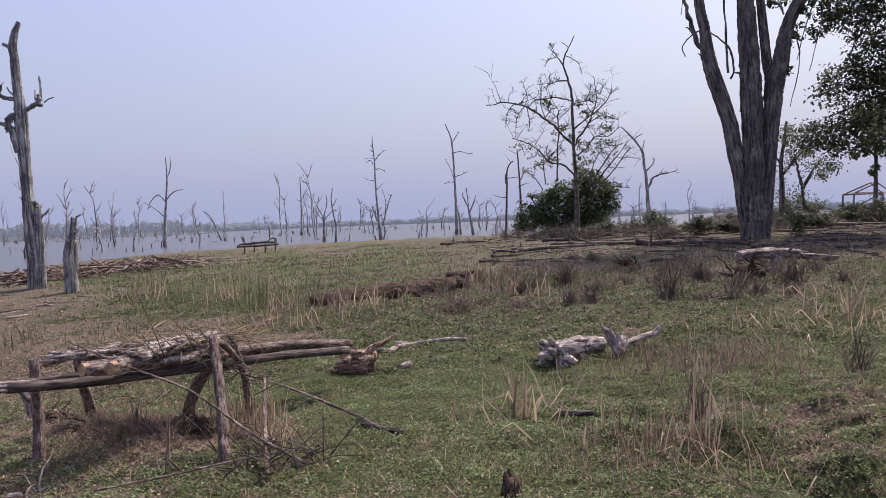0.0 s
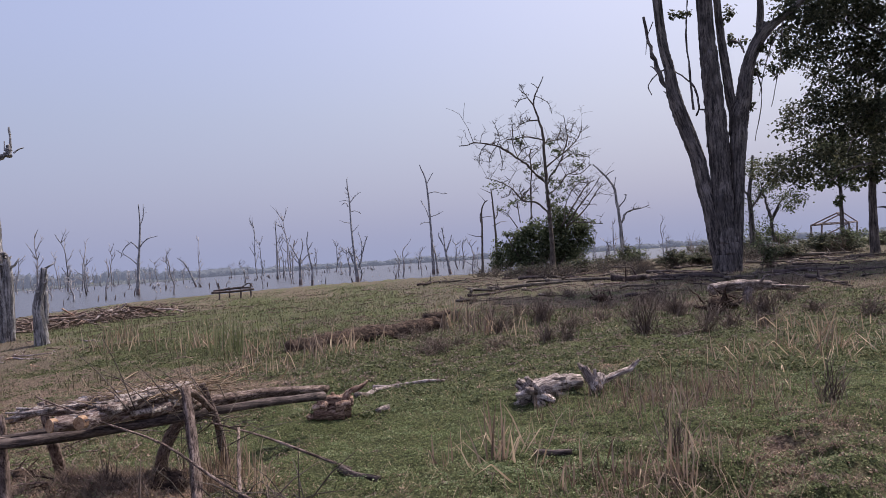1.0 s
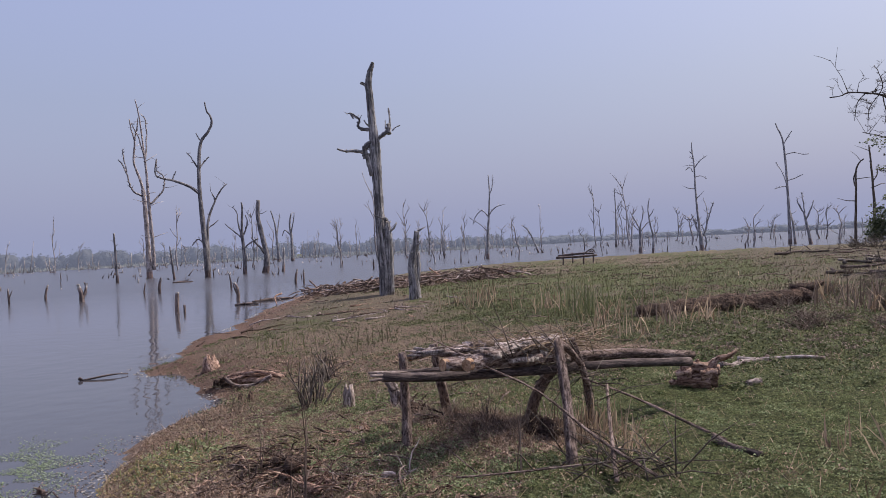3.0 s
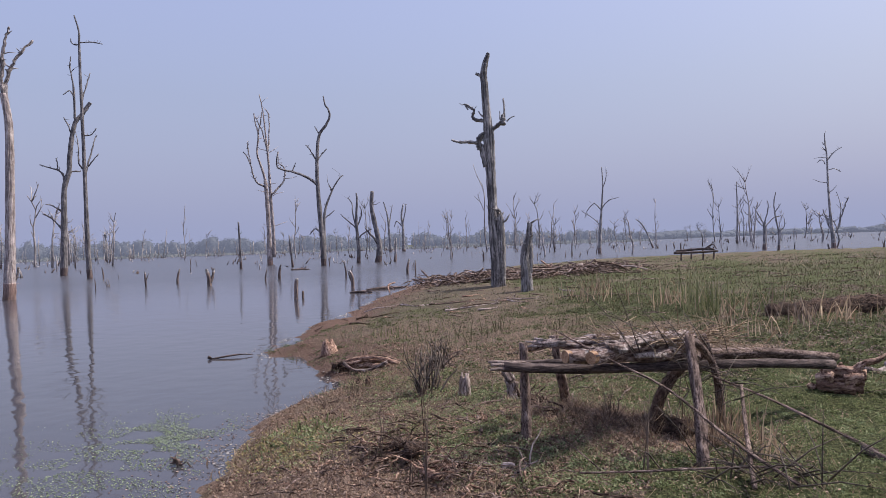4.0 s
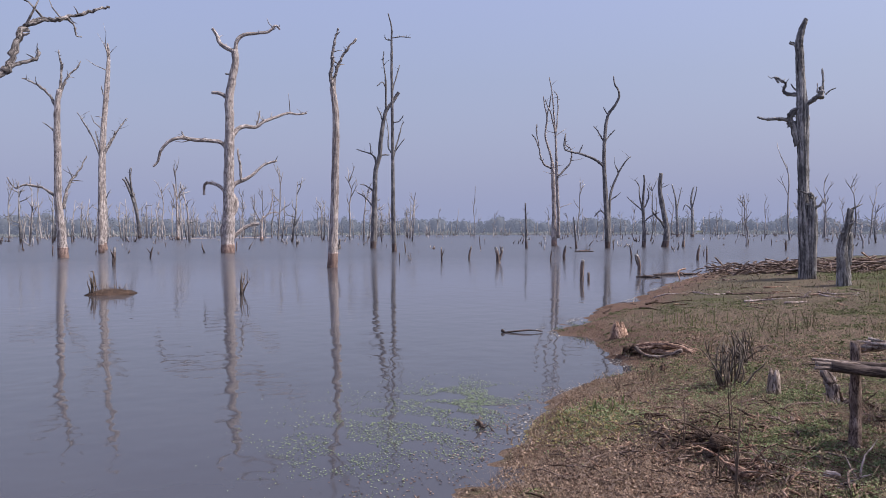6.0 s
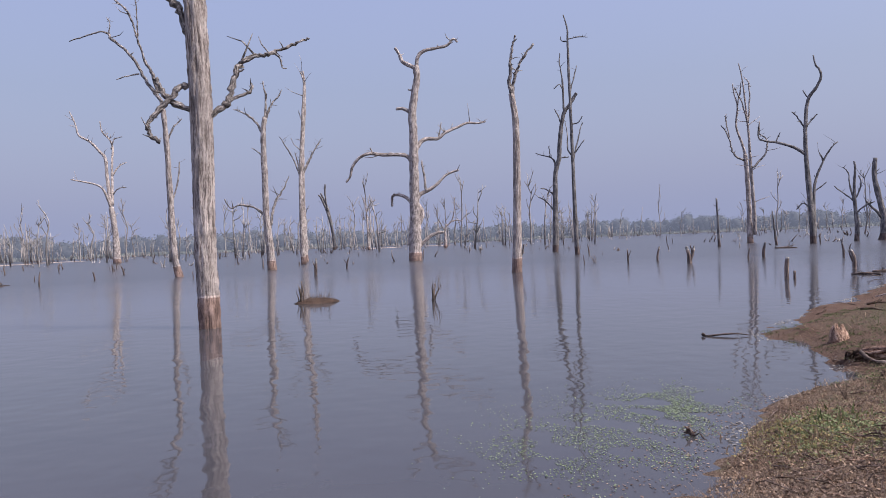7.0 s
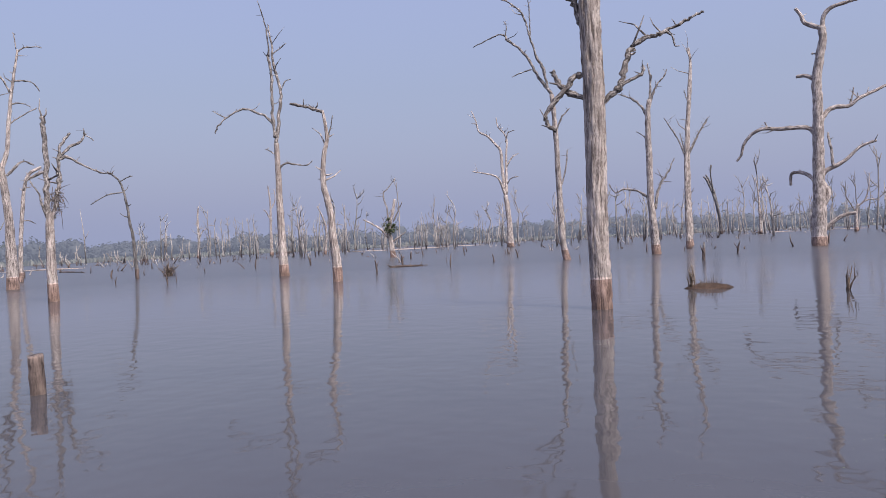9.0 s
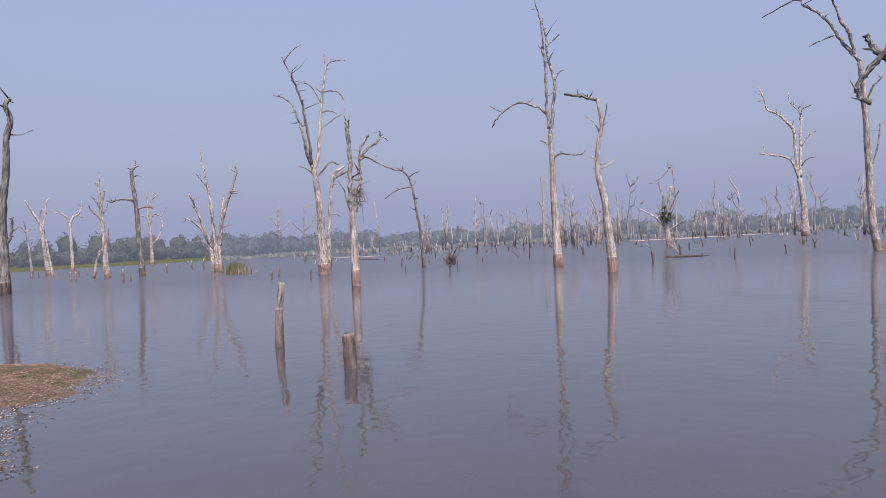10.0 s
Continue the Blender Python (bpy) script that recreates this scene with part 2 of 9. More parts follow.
wet = ramp_of(nt, fine, [(0.3, (0.05, 0.03, 0.023)), (0.52, (0.155, 0.098, 0.076)), (0.75, (0.28, 0.19, 0.15))])
rise = nt.nodes.new("ShaderNodeAttribute")
rise.attribute_name = "rise"
soil = blend(nt, rise.outputs["Fac"], soil, duff)
mud = blend(nt, rise.outputs["Fac"], mud, wet)
bank = nt.nodes.new("ShaderNodeAttribute")
bank.attribute_name = "bank"
patchy = put(nt, "Math")
patchy.operation = "MULTIPLY_ADD"
nt.links.new(mid, patchy.inputs[0])
patchy.inputs[1].default_value = 0.9
nt.links.new(cover.outputs["Fac"], patchy.inputs[2])
col = blend(nt, ramp_of(nt, patchy.outputs[0], [(0.62, (0, 0, 0)), (0.95, (1, 1, 1))]), soil, grass)
edge = put(nt, "Math")
edge.operation = "MULTIPLY_ADD"
nt.links.new(mid, edge.inputs[0])
edge.inputs[1].default_value = 0.5
nt.links.new(bank.outputs["Fac"], edge.inputs[2])
col = blend(nt, ramp_of(nt, edge.outputs[0], [(0.55, (0, 0, 0)), (0.8, (1, 1, 1))]), col, mud)
nt.links.new(col, bsdf.inputs["Base Color"])
bsdf.inputs["Roughness"].default_value = 0.95
bsdf.inputs["Specular IOR Level"].default_value = 0.15
relief(nt, bsdf, fine, 1.0, 0.045)

# lake water: silty, nearly still
M_WATER, nt, bsdf = material("silty_lake_water")
co = nt.nodes.new("ShaderNodeNewGeometry").outputs["Position"]
rip, swell = noise_of(nt, co, 2.2, 1.5), noise_of(nt, co, 0.5, 1.5)
nt.links.new(ramp_of(nt, swell, [(0.3, (0.057, 0.0545, 0.064)), (0.7, (0.065, 0.062, 0.071))]), bsdf.inputs["Base Color"])
# a breath of wind ruffles the open lake, the lee of the bank lies still
off_shore = put(nt, "VectorMath")
off_shore.operation = "LENGTH"
nt.links.new(co, off_shore.inputs[0])
ruffle = put(nt, "MapRange", From_Min=16.0, From_Max=48.0, To_Min=0.045, To_Max=0.26)
nt.links.new(off_shore.outputs["Value"], ruffle.inputs["Value"])
nt.links.new(ruffle.outputs["Result"], bsdf.inputs["Roughness"])
bsdf.inputs["IOR"].default_value = 1.33
relief(nt, bsdf, blend(nt, 0.4, rip, swell), 0.24, 0.05)


# ---- tools for building ----
class Shape:
    """Vertices and faces of one mesh, gathered piece by piece."""

    def __init__(self):
        self.v, self.f, self.g = [], [], []

    def tube(self, points, radii, sides=8, rough=0.0, seed=0, tip=True, grooves=0.0):
        r = random.Random(seed)
        pts = [Vector(p) for p in points]
        base, n = len(self.v), len(pts)
        side = Vector((0.31, 0.93, 0.2))
        run = seed * 3.7 % 50
        lump = [1 + grooves * r.uniform(-1, 1) for _ in range(sides)]
        drift = [r.uniform(-1, 1) for _ in range(sides)]
        for i, p in enumerate(pts):
            way = pts[min(i + 1, n - 1)] - pts[max(i - 1, 0)]
            way = way.normalized() if way.length > 1e-6 else Vector((0, 0, 1))
            if i:
                run += (p - pts[i - 1]).length
            a = way.cross(side)
            a = a.normalized() if a.length > 1e-4 else Vector((1, 0, 0))
            b = way.cross(a)
            if sides > 20:
                # fissures open and close along the stem
                drift = [0.72 * q + 0.5 * r.uniform(-1, 1) for q in drift]
                lump = [1 + grooves * max(-1.3, min(q * 1.4, 0.5)) for q in drift]
            for k in range(sides):
                w = 6.2832 * k / sides
                rr = radii[i] * lump[k] * (1 + rough * r.uniform(-1, 1))
                self.v.append(p + a * (math.cos(w) * rr) + b * (math.sin(w) * rr))
                self.g.append((math.cos(w) * radii[i] + seed % 7, math.sin(w) * radii[i], run))
        for i in range(n - 1):
            for k in range(sides):
                q = (k + 1) % sides
                self.f.append((base + i * sides + k, base + i * sides + q, base + (i + 1) * sides + q, base + (i + 1) * sides + k))
        if tip:
            self.f.append(tuple(base + k for k in reversed(range(sides))))
            self.f.append(tuple(base + (n - 1) * sides + k for k in range(sides)))

    def blob(self, centre, size, seed=0, rough=0.25, rings=5, sides=8, floor=None):
        r = random.Random(seed)
        base = len(self.v)
        for i in range(1, rings):
            a = math.pi * i / rings
            for k in range(sides):
                b = 6.2832 * k / sides
                s = 1 + rough * r.uniform(-1, 1)
                p = Vector((centre[0] + size[0] * s * math.sin(a) * math.cos(b), centre[1] + size[1] * s * math.sin(a) * math.sin(b), centre[2] + size[2] * s * math.cos(a)))
                self.v.append(p)
                self.g.append(tuple(p))
        top, low = len(self.v), len(self.v) + 1
        self.v += [Vector((centre[0], centre[1], centre[2] + size[2])), Vector((centre[0], centre[1], centre[2] - size[2]))]
        self.g += [tuple(p) for p in self.v[-2:]]
        for i in range(rings - 2):
            for k in range(sides):
                q = (k + 1) % sides
                self.f.append((base + i * sides + k, base + (i + 1) * sides + k, base + (i + 1) * sides + q, base + i * sides + q))
        for k in range(sides):
            q = (k + 1) % sides
            self.f.append((top, base + k, base + q))
            self.f.append((low, base + (rings - 2) * sides + q, base + (rings - 2) * sides + k))

    def mesh(self, name, mat, smooth=True):
        me = bpy.data.meshes.new(name)
        me.from_pydata([tuple(v) for v in self.v], [], self.f)
        if len(self.g) < len(self.v):
            self.g += [tuple(v) for v in self.v[len(self.g):]]
        me.attributes.new("grain", "FLOAT_VECTOR", "POINT").data.foreach_set("vector", np.array(self.g, np.float32).ravel())
        me.materials.append(mat)
        if smooth:
            me.shade_smooth()
        return me


def part(name, shape, mat, parent=None, label="", smooth=True):
    ob = new(name, shape.mesh(name, mat, smooth) if isinstance(shape, Shape) else shape)
    ob.parent = parent
    return tagged(ob, label) if label else ob


def stand(name, m, label, category, group="", kind=""):
    ob = new(name)
    ob.empty_display_size = 0.2
    ob.matrix_world = m
    return tagged(ob, label, category, group, kind)


def curve(points, steps=3):
    """A smooth line through control points."""
    pts = [Vector(p) for p in points]
    if len(pts) < 3:
        return [pts[0].lerp(pts[-1], k / (steps + 1)) for k in range(steps + 2)]
    out = []
    for i in range(len(pts) - 1):
        p0, p1, p2, p3 = pts[max(i - 1, 0)], pts[i], pts[i + 1], pts[min(i + 2, len(pts) - 1)]
        for k in range(steps):
            t = k / steps
            out.append(0.5 * ((2 * p1) + (p2 - p0) * t + (2 * p0 - 5 * p1 + 4 * p2 - p3) * t * t + (3 * p1 - p0 - 3 * p2 + p3) * t ** 3))
    return out + [pts[-1]]


def quick_mesh(name, verts, faces, mat):
    """A mesh from arrays; faces all of one size."""
    me = bpy.data.meshes.new(name)
    n, k = faces.shape
    me.vertices.add(len(verts))
    me.vertices.foreach_set("co", verts.astype(np.float32).ravel())
    me.loops.add(n * k)
    me.loops.foreach_set("vertex_index", faces.astype(np.int32).ravel())
    me.polygons.add(n)
    me.polygons.foreach_set("loop_start", np.arange(0, n * k, k, dtype=np.int32))
    me.update(calc_edges=True)
    me.materials.append(mat)
    return me


def blades(x, y, z, height, width, lean, r, bend=0.35):
    """Upright tapering blades of grass or reed, as arrays of vertices and faces."""
    n = len(x)
    a, t = r.uniform(0, 6.283, n), r.uniform(0, 6.283, n)
    sx, sy = np.cos(a) * width / 2, np.sin(a) * width / 2
    lx, ly = np.cos(t) * lean * height, np.sin(t) * lean * height
    verts = np.zeros((n, 5, 3))
    for k, (h, w) in enumerate(((0, 1), (0, -1), (0.55, 0.75), (0.55, -0.75), (1, 0))):
        g = h * (1 - bend) + bend * h * h
        verts[:, k, 0], verts[:, k, 1] = x + sx * w + lx * g, y + sy * w + ly * g
        verts[:, k, 2] = z + height * h * np.sqrt(np.clip(1 - (lean * g) ** 2, 0.05, 1))
    i = np.arange(n)[:, None] * 5
    return verts.reshape(-1, 3), np.concatenate([i + [0, 1, 3], i + [0, 3, 2], i + [2, 3, 4]])


def leaves(points, size, r, droop=0.5):
    """Small folded leaves at the given points."""
    n = len(points)
    a, tilt = r.uniform(0, 6.283, n), r.uniform(-1.2, 0.6, n) * droop
    s = size * r.uniform(0.6, 1.3, n)
    ax = np.stack([np.cos(a) * np.cos(tilt), np.sin(a) * np.cos(tilt), np.sin(tilt)], 1) * s[:, None]
    roll = r.uniform(-0.7, 0.7, n)
    bx = np.stack([-np.sin(a) * np.cos(roll), np.cos(a) * np.cos(roll), np.sin(roll)], 1) * (s * 0.42)[:, None]
    v = np.stack([points, points + ax * 0.5 + bx, points + ax, points + ax * 0.5 - bx], 1)
    i = np.arange(n)[:, None] * 4
    return v.reshape(-1, 3), i + [0, 1, 2, 3]


# ---- ground and water ----
SHORE = [(-3, -60), (-7.1, -13.3), (-6.95, -10.4), (-5.8, -9.4), (-4.9, -9.2), (-3.3, -7), (-2.9, -4), (-3.3, -1), (-3.9, 1),
         (-4.25, 2.7), (-4.8, 3.55), (-5.35, 4.1), (-5.95, 5.3), (-6.1, 6.3), (-7.0, 7.15), (-8.2, 7.65), (-9.6, 8.15), (-9.9, 8.8),
         (-10.6, 10.1), (-12.1, 12.9), (-14.4, 17), (-17, 22), (-19, 28.5), (-21, 34), (-19, 43), (-8, 48), (5, 48), (20, 53),
         (45, 75), (90, 110), (160, 140), (160, -60)]


def shore_distance(x, y):
    """Metres from the waterline, positive on land."""
    x, y = np.asarray(x, float), np.asarray(y, float)
    best, inside = np.full(x.shape, 1e9), np.zeros(x.shape, bool)
    for (ax, ay), (bx, by) in zip(SHORE, SHORE[1:] + SHORE[:1]):
        dx, dy = bx - ax, by - ay
        k = np.clip(((x - ax) * dx + (y - ay) * dy) / (dx * dx + dy * dy), 0, 1)
        best = np.minimum(best, np.hypot(x - ax - k * dx, y - ay - k * dy))
        if dy:
            inside ^= ((ay > y) != (by > y)) & (x < ax + (y - ay) / dy * dx)
    return np.where(inside, best, -best)


def waves(x, y, size, seed):
    """Smooth unevenness of about -1 to 1."""
    r = np.random.RandomState(seed)
    out = 0 * x
    for _ in range(6):
        a, k, p = r.uniform(0, 6.28), r.uniform(0.6, 1.7) / size, r.uniform(0, 6.28)
        out = out + np.sin((np.cos(a) * x + np.sin(a) * y) * k * 6.28 + p)
    return out / 3


def ground_height(x, y):
    x, y = np.asarray(x, float), np.asarray(y, float)
    d = shore_distance(x, y) + waves(x, y, 0.8, 4) * 0.07 + waves(x, y, 0.27, 6) * 0.035
    wob = waves(x, y, 1.6, 3) * 0.35
    top = np.clip(0.47 + 0.0125 * (y - 4) + 0.0155 * x, 0.3, 1.7)
    on = np.clip(d + wob * np.clip(1.5 - abs(d) / 3, 0, 1), 0, None)
    land = top * (0.78 * (1 - np.exp(-on / 1.3)) + 0.22 * (1 - np.exp(-on / 8)))
    rough = waves(x, y, 2.6, 5) * 0.035 + waves(x, y, 0.9, 7) * 0.02 + waves(x, y, 0.38, 9) * 0.011 + waves(x, y, 0.2, 10) * 0.005
    rough = rough + (waves(x, y, 1.3, 13) * 0.065 + waves(x, y, 0.55, 15) * 0.045) * np.clip((x - 0.3) / 1.2, 0, 1) * np.clip((6.5 - y) / 1.5, 0, 1)
    rough = rough + (waves(x, y, 0.5, 16) * 0.03 + waves(x, y, 0.24, 17) * 0.016) * np.exp(-(((x + 3.6) / 1.3) ** 2 + ((y - 4.0) / 1.0) ** 2))
    mound = 0.16 * np.exp(-(((x + 2.35) / 0.75) ** 2 + ((y - 4.75) / 0.45) ** 2))
    return np.where(d > 0, land + (rough + mound) * np.clip(d / 1.5, 0, 1), np.maximum(0.16 * (d + 0 * wob), -0.9)) - 0.004


def level(x, y):
    return float(ground_height(x, y))


def cover_at(x, y):
    """How green the ground is: 1 turf, 0 bare earth."""
    d = shore_distance(x, y)
    c = np.clip((d - 0.9 - 2.6 * np.clip((y - 6) / 2, 0, 1) * np.clip((22 - y) / 4, 0, 1)) / 2.2, 0, 1) * 0.47 + 0.12 - 0.13 * np.clip((y - 6) / 2, 0, 1)
    c = c + waves(x, y, 3.4, 21) * 0.13 + waves(x, y, 1.1, 22) * 0.16 + waves(x, y, 0.4, 23) * 0.12
    far = np.clip((y - 11) / 8, 0, 1)
    under = np.exp(-(((x + 2.3) / 1.1) ** 2 + ((y - 4.8) / 0.6) ** 2))
    side = np.clip((x - 0.6) / 1.2, 0, 1) * np.clip((5.6 - y) / 1.5, 0, 1) * 0.18
    dirt = np.exp(-(((x + 3.1) / 0.85) ** 2 + ((y - 3.3) / 0.6) ** 2))
    bare = np.exp(-(((x + 4.1) / 0.95) ** 2 + ((y - 4.3) / 1.0) ** 2)) + np.exp(-(((x + 3.4) / 0.8) ** 2 + ((y - 3.2) / 0.5) ** 2))
    meadow = np.clip((x + 3.2) / 1.5, 0, 1) * np.clip((y - 4.6) / 1.0, 0, 1) * np.clip((11 - y) / 2, 0, 1)
    lush = np.exp(-(((x + 3.2) / 0.7) ** 2 + ((y - 4.7) / 0.6) ** 2))
    return np.clip(c + 0.08 - 0.4 * far * np.clip((x + 3) / 5, 0.15, 1) - 0.2 * np.clip((y - 24) / 8, 0, 1) - 0.5 * under - side - 0.35 * dirt - 0.42 * bare + 0.25 * lush + 0.16 * meadow, 0, 1)


def spaced(lo, hi, fine, far, grow=1.16):
    """Grid lines, close together from lo to hi and ever wider out to far."""
    mid_lines = list(np.arange(lo, hi, fine))
    out, step, at = [], fine, hi
    while at < far:
        out.append(at)
        step *= grow
        at += step
    less, step, at = [], fine, lo - fine
    while at > -far:
        less.append(at)
        step *= grow
        at -= step
    return np.array(less[::-1] + mid_lines + out)


gx, gy = spaced(-8, 6, 0.07, 3000, 1.1), spaced(1, 13, 0.07, 3000, 1.1)
X, Y = np.meshgrid(gx, gy)
X, Y = X.ravel(), Y.ravel()
far_r = np.hypot(X, Y)
turn_left = np.degrees(np.arctan2(-X, Y)) % 360
shore_r = np.interp(turn_left, [0, 12, 30, 70, 95, 115, 135, 160, 220, 320, 360], [760, 760, 330, 300, 260, 215, 170, 120, 120, 760, 760])
Z = ground_height(X, Y)
Z = np.where(far_r > shore_r, np.maximum(Z, np.clip((far_r - shore_r) * 0.02, 0, 0.25)), Z)
nx, ny = len(gx), len(gy)
i = (np.arange(ny - 1)[:, None] * nx + np.arange(nx - 1)[None]).ravel()[:, None]
me = quick_mesh("ground", np.stack([X, Y, Z], 1), i + [0, 1, nx + 1, nx], M_GROUND)
me.shade_smooth()
d_shore = shore_distance(X, Y)
dry_and_lit_at = np.exp(-(((X + 2.75) / 0.9) ** 2 + ((Y - 3.5) / 0.55) ** 2)) * (0.75 + 0.5 * waves(X, Y, 0.5, 41))
# under the rack the earth's colour is lightened against the rack's shadow
dry_and_lit_at = dry_and_lit_at + 0.7 * np.exp(-(((X + 2.1) / 0.8) ** 2 + ((Y - 4.6) / 0.4) ** 2))
for layer, value in (("cover", np.where(far_r > 100, 0.45, cover_at(X, Y))),
                     ("bank", np.where(far_r > 100, 0, np.clip(0.75 - d_shore / (1.9 + 1.8 * np.clip((Y - 6) / 2, 0, 1)), 0, 0.75) * np.clip((Y - 4.6) / 1.5, 0.3, 1))),
                     ("rise", np.maximum(np.clip((Y - 14) / 6, 0, 1) * np.clip((X + 7) / 4, 0, 1), 0.75 * np.clip((Y - 8.5) / 4, 0, 1) + 0.7 * np.clip(Y - 4.9, 0, 1) * np.clip(1.2 - d_shore / 3, 0, 1)).clip(0, 1) * (far_r < 100) + (far_r >= 100)),
                     ("dry", np.clip(dry_and_lit_at * 1.3, 0, 1))):
    me.attributes.new(layer, "FLOAT", "POINT").data.foreach_set("value", value.astype(np.float32))
tagged(new("ground", me), "grazed green turf with bare reddish mud along the waterline", "ground", kind="structure")

wx = spaced(-30, 10, 5, 3000, 1.4)
X, Y = np.meshgrid(wx, wx)
n = len(wx)
i = (np.arange(n - 1)[:, None] * n + np.arange(n - 1)[None]).ravel()[:, None]
tagged(new("water", quick_mesh("water", np.stack([X.ravel(), Y.ravel(), 0 * X.ravel()], 1), i + [0, 1, n + 1, n], M_WATER)),
       "still grey silty lake water reflecting pale sky", "water", kind="structure")


# ---- dead trees ----
TONES = {
    "pale": (M_PALE, "dead_tree", "bleached pale dead tree standing in the lake", "dead tree", "drowned trees"),
    "dark": (M_DARK, "dead_tree", "dark leafless dead tree standing in the lake", "dead tree", "drowned trees"),
    "mid": (M_MID, "dead_tree", "grey leafless dead tree standing in the lake", "dead tree", "drowned trees"),
    "thin": (M_TWIG, "bare_tree", "thin dark almost leafless tree on the bank", "tree", ""),
    "snag": (M_SNAG, "dead_snag", "tall weathered grey snag, split and hollow, on the shore", "dead tree", ""),
    "big": (M_LIVE, "big_tree", "large dark many-stemmed old tree on the bank", "tree", ""),
    "live": (M_LIVE, "leafy_tree", "dark leafy tree on the bank", "tree", ""),
    "cut": (M_MID, "cut_post", "short sawn-off grey tree stump standing in the lake", "stump", "stumps in the lake"),
    "post": (M_SNAG, "tree_stump", "dark broken leaning stump on the shore", "stump", ""),
}
made_trees = []


def dead_tree(x, y, turn, tone, stems, foot=0.0, twigs=8):
    """A leafless tree. Each stem: radius at its foot and its tip, then pairs of metres aside and up; the first is the trunk."""
    mat, name, label, category, group = TONES[tone]
    root = stand(name, pose(x, y, foot, 0, 0, turn), label, category, group)
    known = []
    seed = int(abs(x * 37 + y * 91)) + len(made_trees)
    r = random.Random(seed)
    for n_stem, (r0, r1, *uv) in enumerate(stems):
        pairs = list(zip(uv[::2], uv[1::2]))
        w = 0.0
        if n_stem and known:
            w = min(known, key=lambda p: (p.x - pairs[0][0]) ** 2 + (p.z - pairs[0][1]) ** 2).y
        slope, ctrl = (r.uniform(-1, 1) * (0.22 if math.hypot(x, y) < 40 else 0.4) if n_stem and tone != "big" else r.uniform(-0.05, 0.05)), []
        for k, (u, v) in enumerate(pairs):
            if k:
                w += slope * math.hypot(u - pairs[k - 1][0], v - pairs[k - 1][1]) * r.uniform(0.4, 1.3)
            ctrl.append((u, w, v))
        near = math.hypot(x, y) < 45
        profile = r0 if isinstance(r0, tuple) else (r0, r1)
        r0 = max(profile) if isinstance(r0, tuple) else r0
        stout = r0 > 0.15 and near
        line = curve(ctrl, 14 if stout else 5 if r0 > 0.04 else 4)
        n = len(line)
        crook = 0.02 if stout else 0.05 if r0 > 0.12 or tone in ("snag", "post", "cut") else 0.42 if n_stem else 0.16
        line = [p + Vector((r.uniform(-1, 1), r.uniform(-1, 1), r.uniform(-0.5, 0.5) if n_stem else 0)) * r0 * (crook if 0 < k < n - 1 else 0) for k, p in enumerate(line)]
        radii = [float(np.interp(k / (n - 1), np.linspace(0, 1, len(profile)), profile)) for k in range(n)]
        radii = radii if stout else [q * r.choice((0.82, 0.95, 1, 1.1, 1.3) if r0 < 0.1 and n_stem else (0.97, 1, 1, 1.03)) for q in radii]
        if not n_stem and len(profile) == 2:
            for k in range(n):
                radii[k] *= 1 + 0.22 * max(0.0, 1 - 4.0 * k / n)
        s = Shape()
        s.tube(line, radii, 40 if stout else 16 if r0 > 0.12 else (9 if r0 > 0.05 else 6), 0.03 if stout else 0.11, seed + n_stem, True, 0.13 if stout else 0.09 if r0 > 0.1 else 0.07)
        mat = M_LIMB if n_stem and tone == "pale" and r0 < 0.12 else M_FISSURE if stout and tone == "pale" else TONES[tone][0]
        limb = part("limb" if n_stem else "trunk", s, mat, root)
        if n_stem or len(stems) < 4:
            many = Shape() if twigs > 20 else None
            # short broken twigs along the limb
            length = sum((line[k + 1] - line[k]).length for k in range(n - 1))
            for _ in range(int(twigs * r.uniform(0.4, 1.2)) if length > 0.5 and tone != "cut" else 0):
                k = r.randrange(n // 3, n - 1)
                way = (line[k + 1] - line[k]).normalized()
                off = Vector((r.uniform(-1, 1), r.uniform(-1, 1), r.uniform(-0.1, 0.9)))
                go = (off - off.dot(way) * way * 0.6).normalized()
                long = min(length * r.choice((r.uniform(0.03, 0.08), r.uniform(0.07, 0.24))) * (1.9 if twigs > 20 else 1), 1.6)
                q = line[k] + go * long * 0.5 + Vector((r.uniform(-1, 1), r.uniform(-1, 1), r.uniform(0, 1))) * long * 0.12
                e = q + (go + Vector((r.uniform(-1, 1), r.uniform(-1, 1), r.uniform(-0.3, 1))) * 0.6).normalized() * long * 0.5
                rr = min(max(radii[k] * 0.5, 0.006), 0.05)
                t = many or Shape()
                t.tube([line[k], q, e], [rr, rr * 0.7, rr * 0.3], 5, 0.05, seed + k)
                if not many:
                    part("twig", t, mat, limb)
                for _ in range(4 if twigs > 20 else 0):
                    c = q.lerp(e, r.random())
                    d = c + Vector((r.uniform(-1, 1), r.uniform(-1, 1), r.uniform(-0.5, 1))).normalized() * long * r.uniform(0.25, 0.6)
                    t.tube([c, (c + d) / 2 + Vector((0, 0, 0.03)), d], [rr * 0.6, rr * 0.5, rr * 0.3], 4, 0, seed + k)
            if many and many.v:
                tagged(part("spray", many, mat, limb), kind="stuff")
        known += line
    made_trees.append(root)
    return root


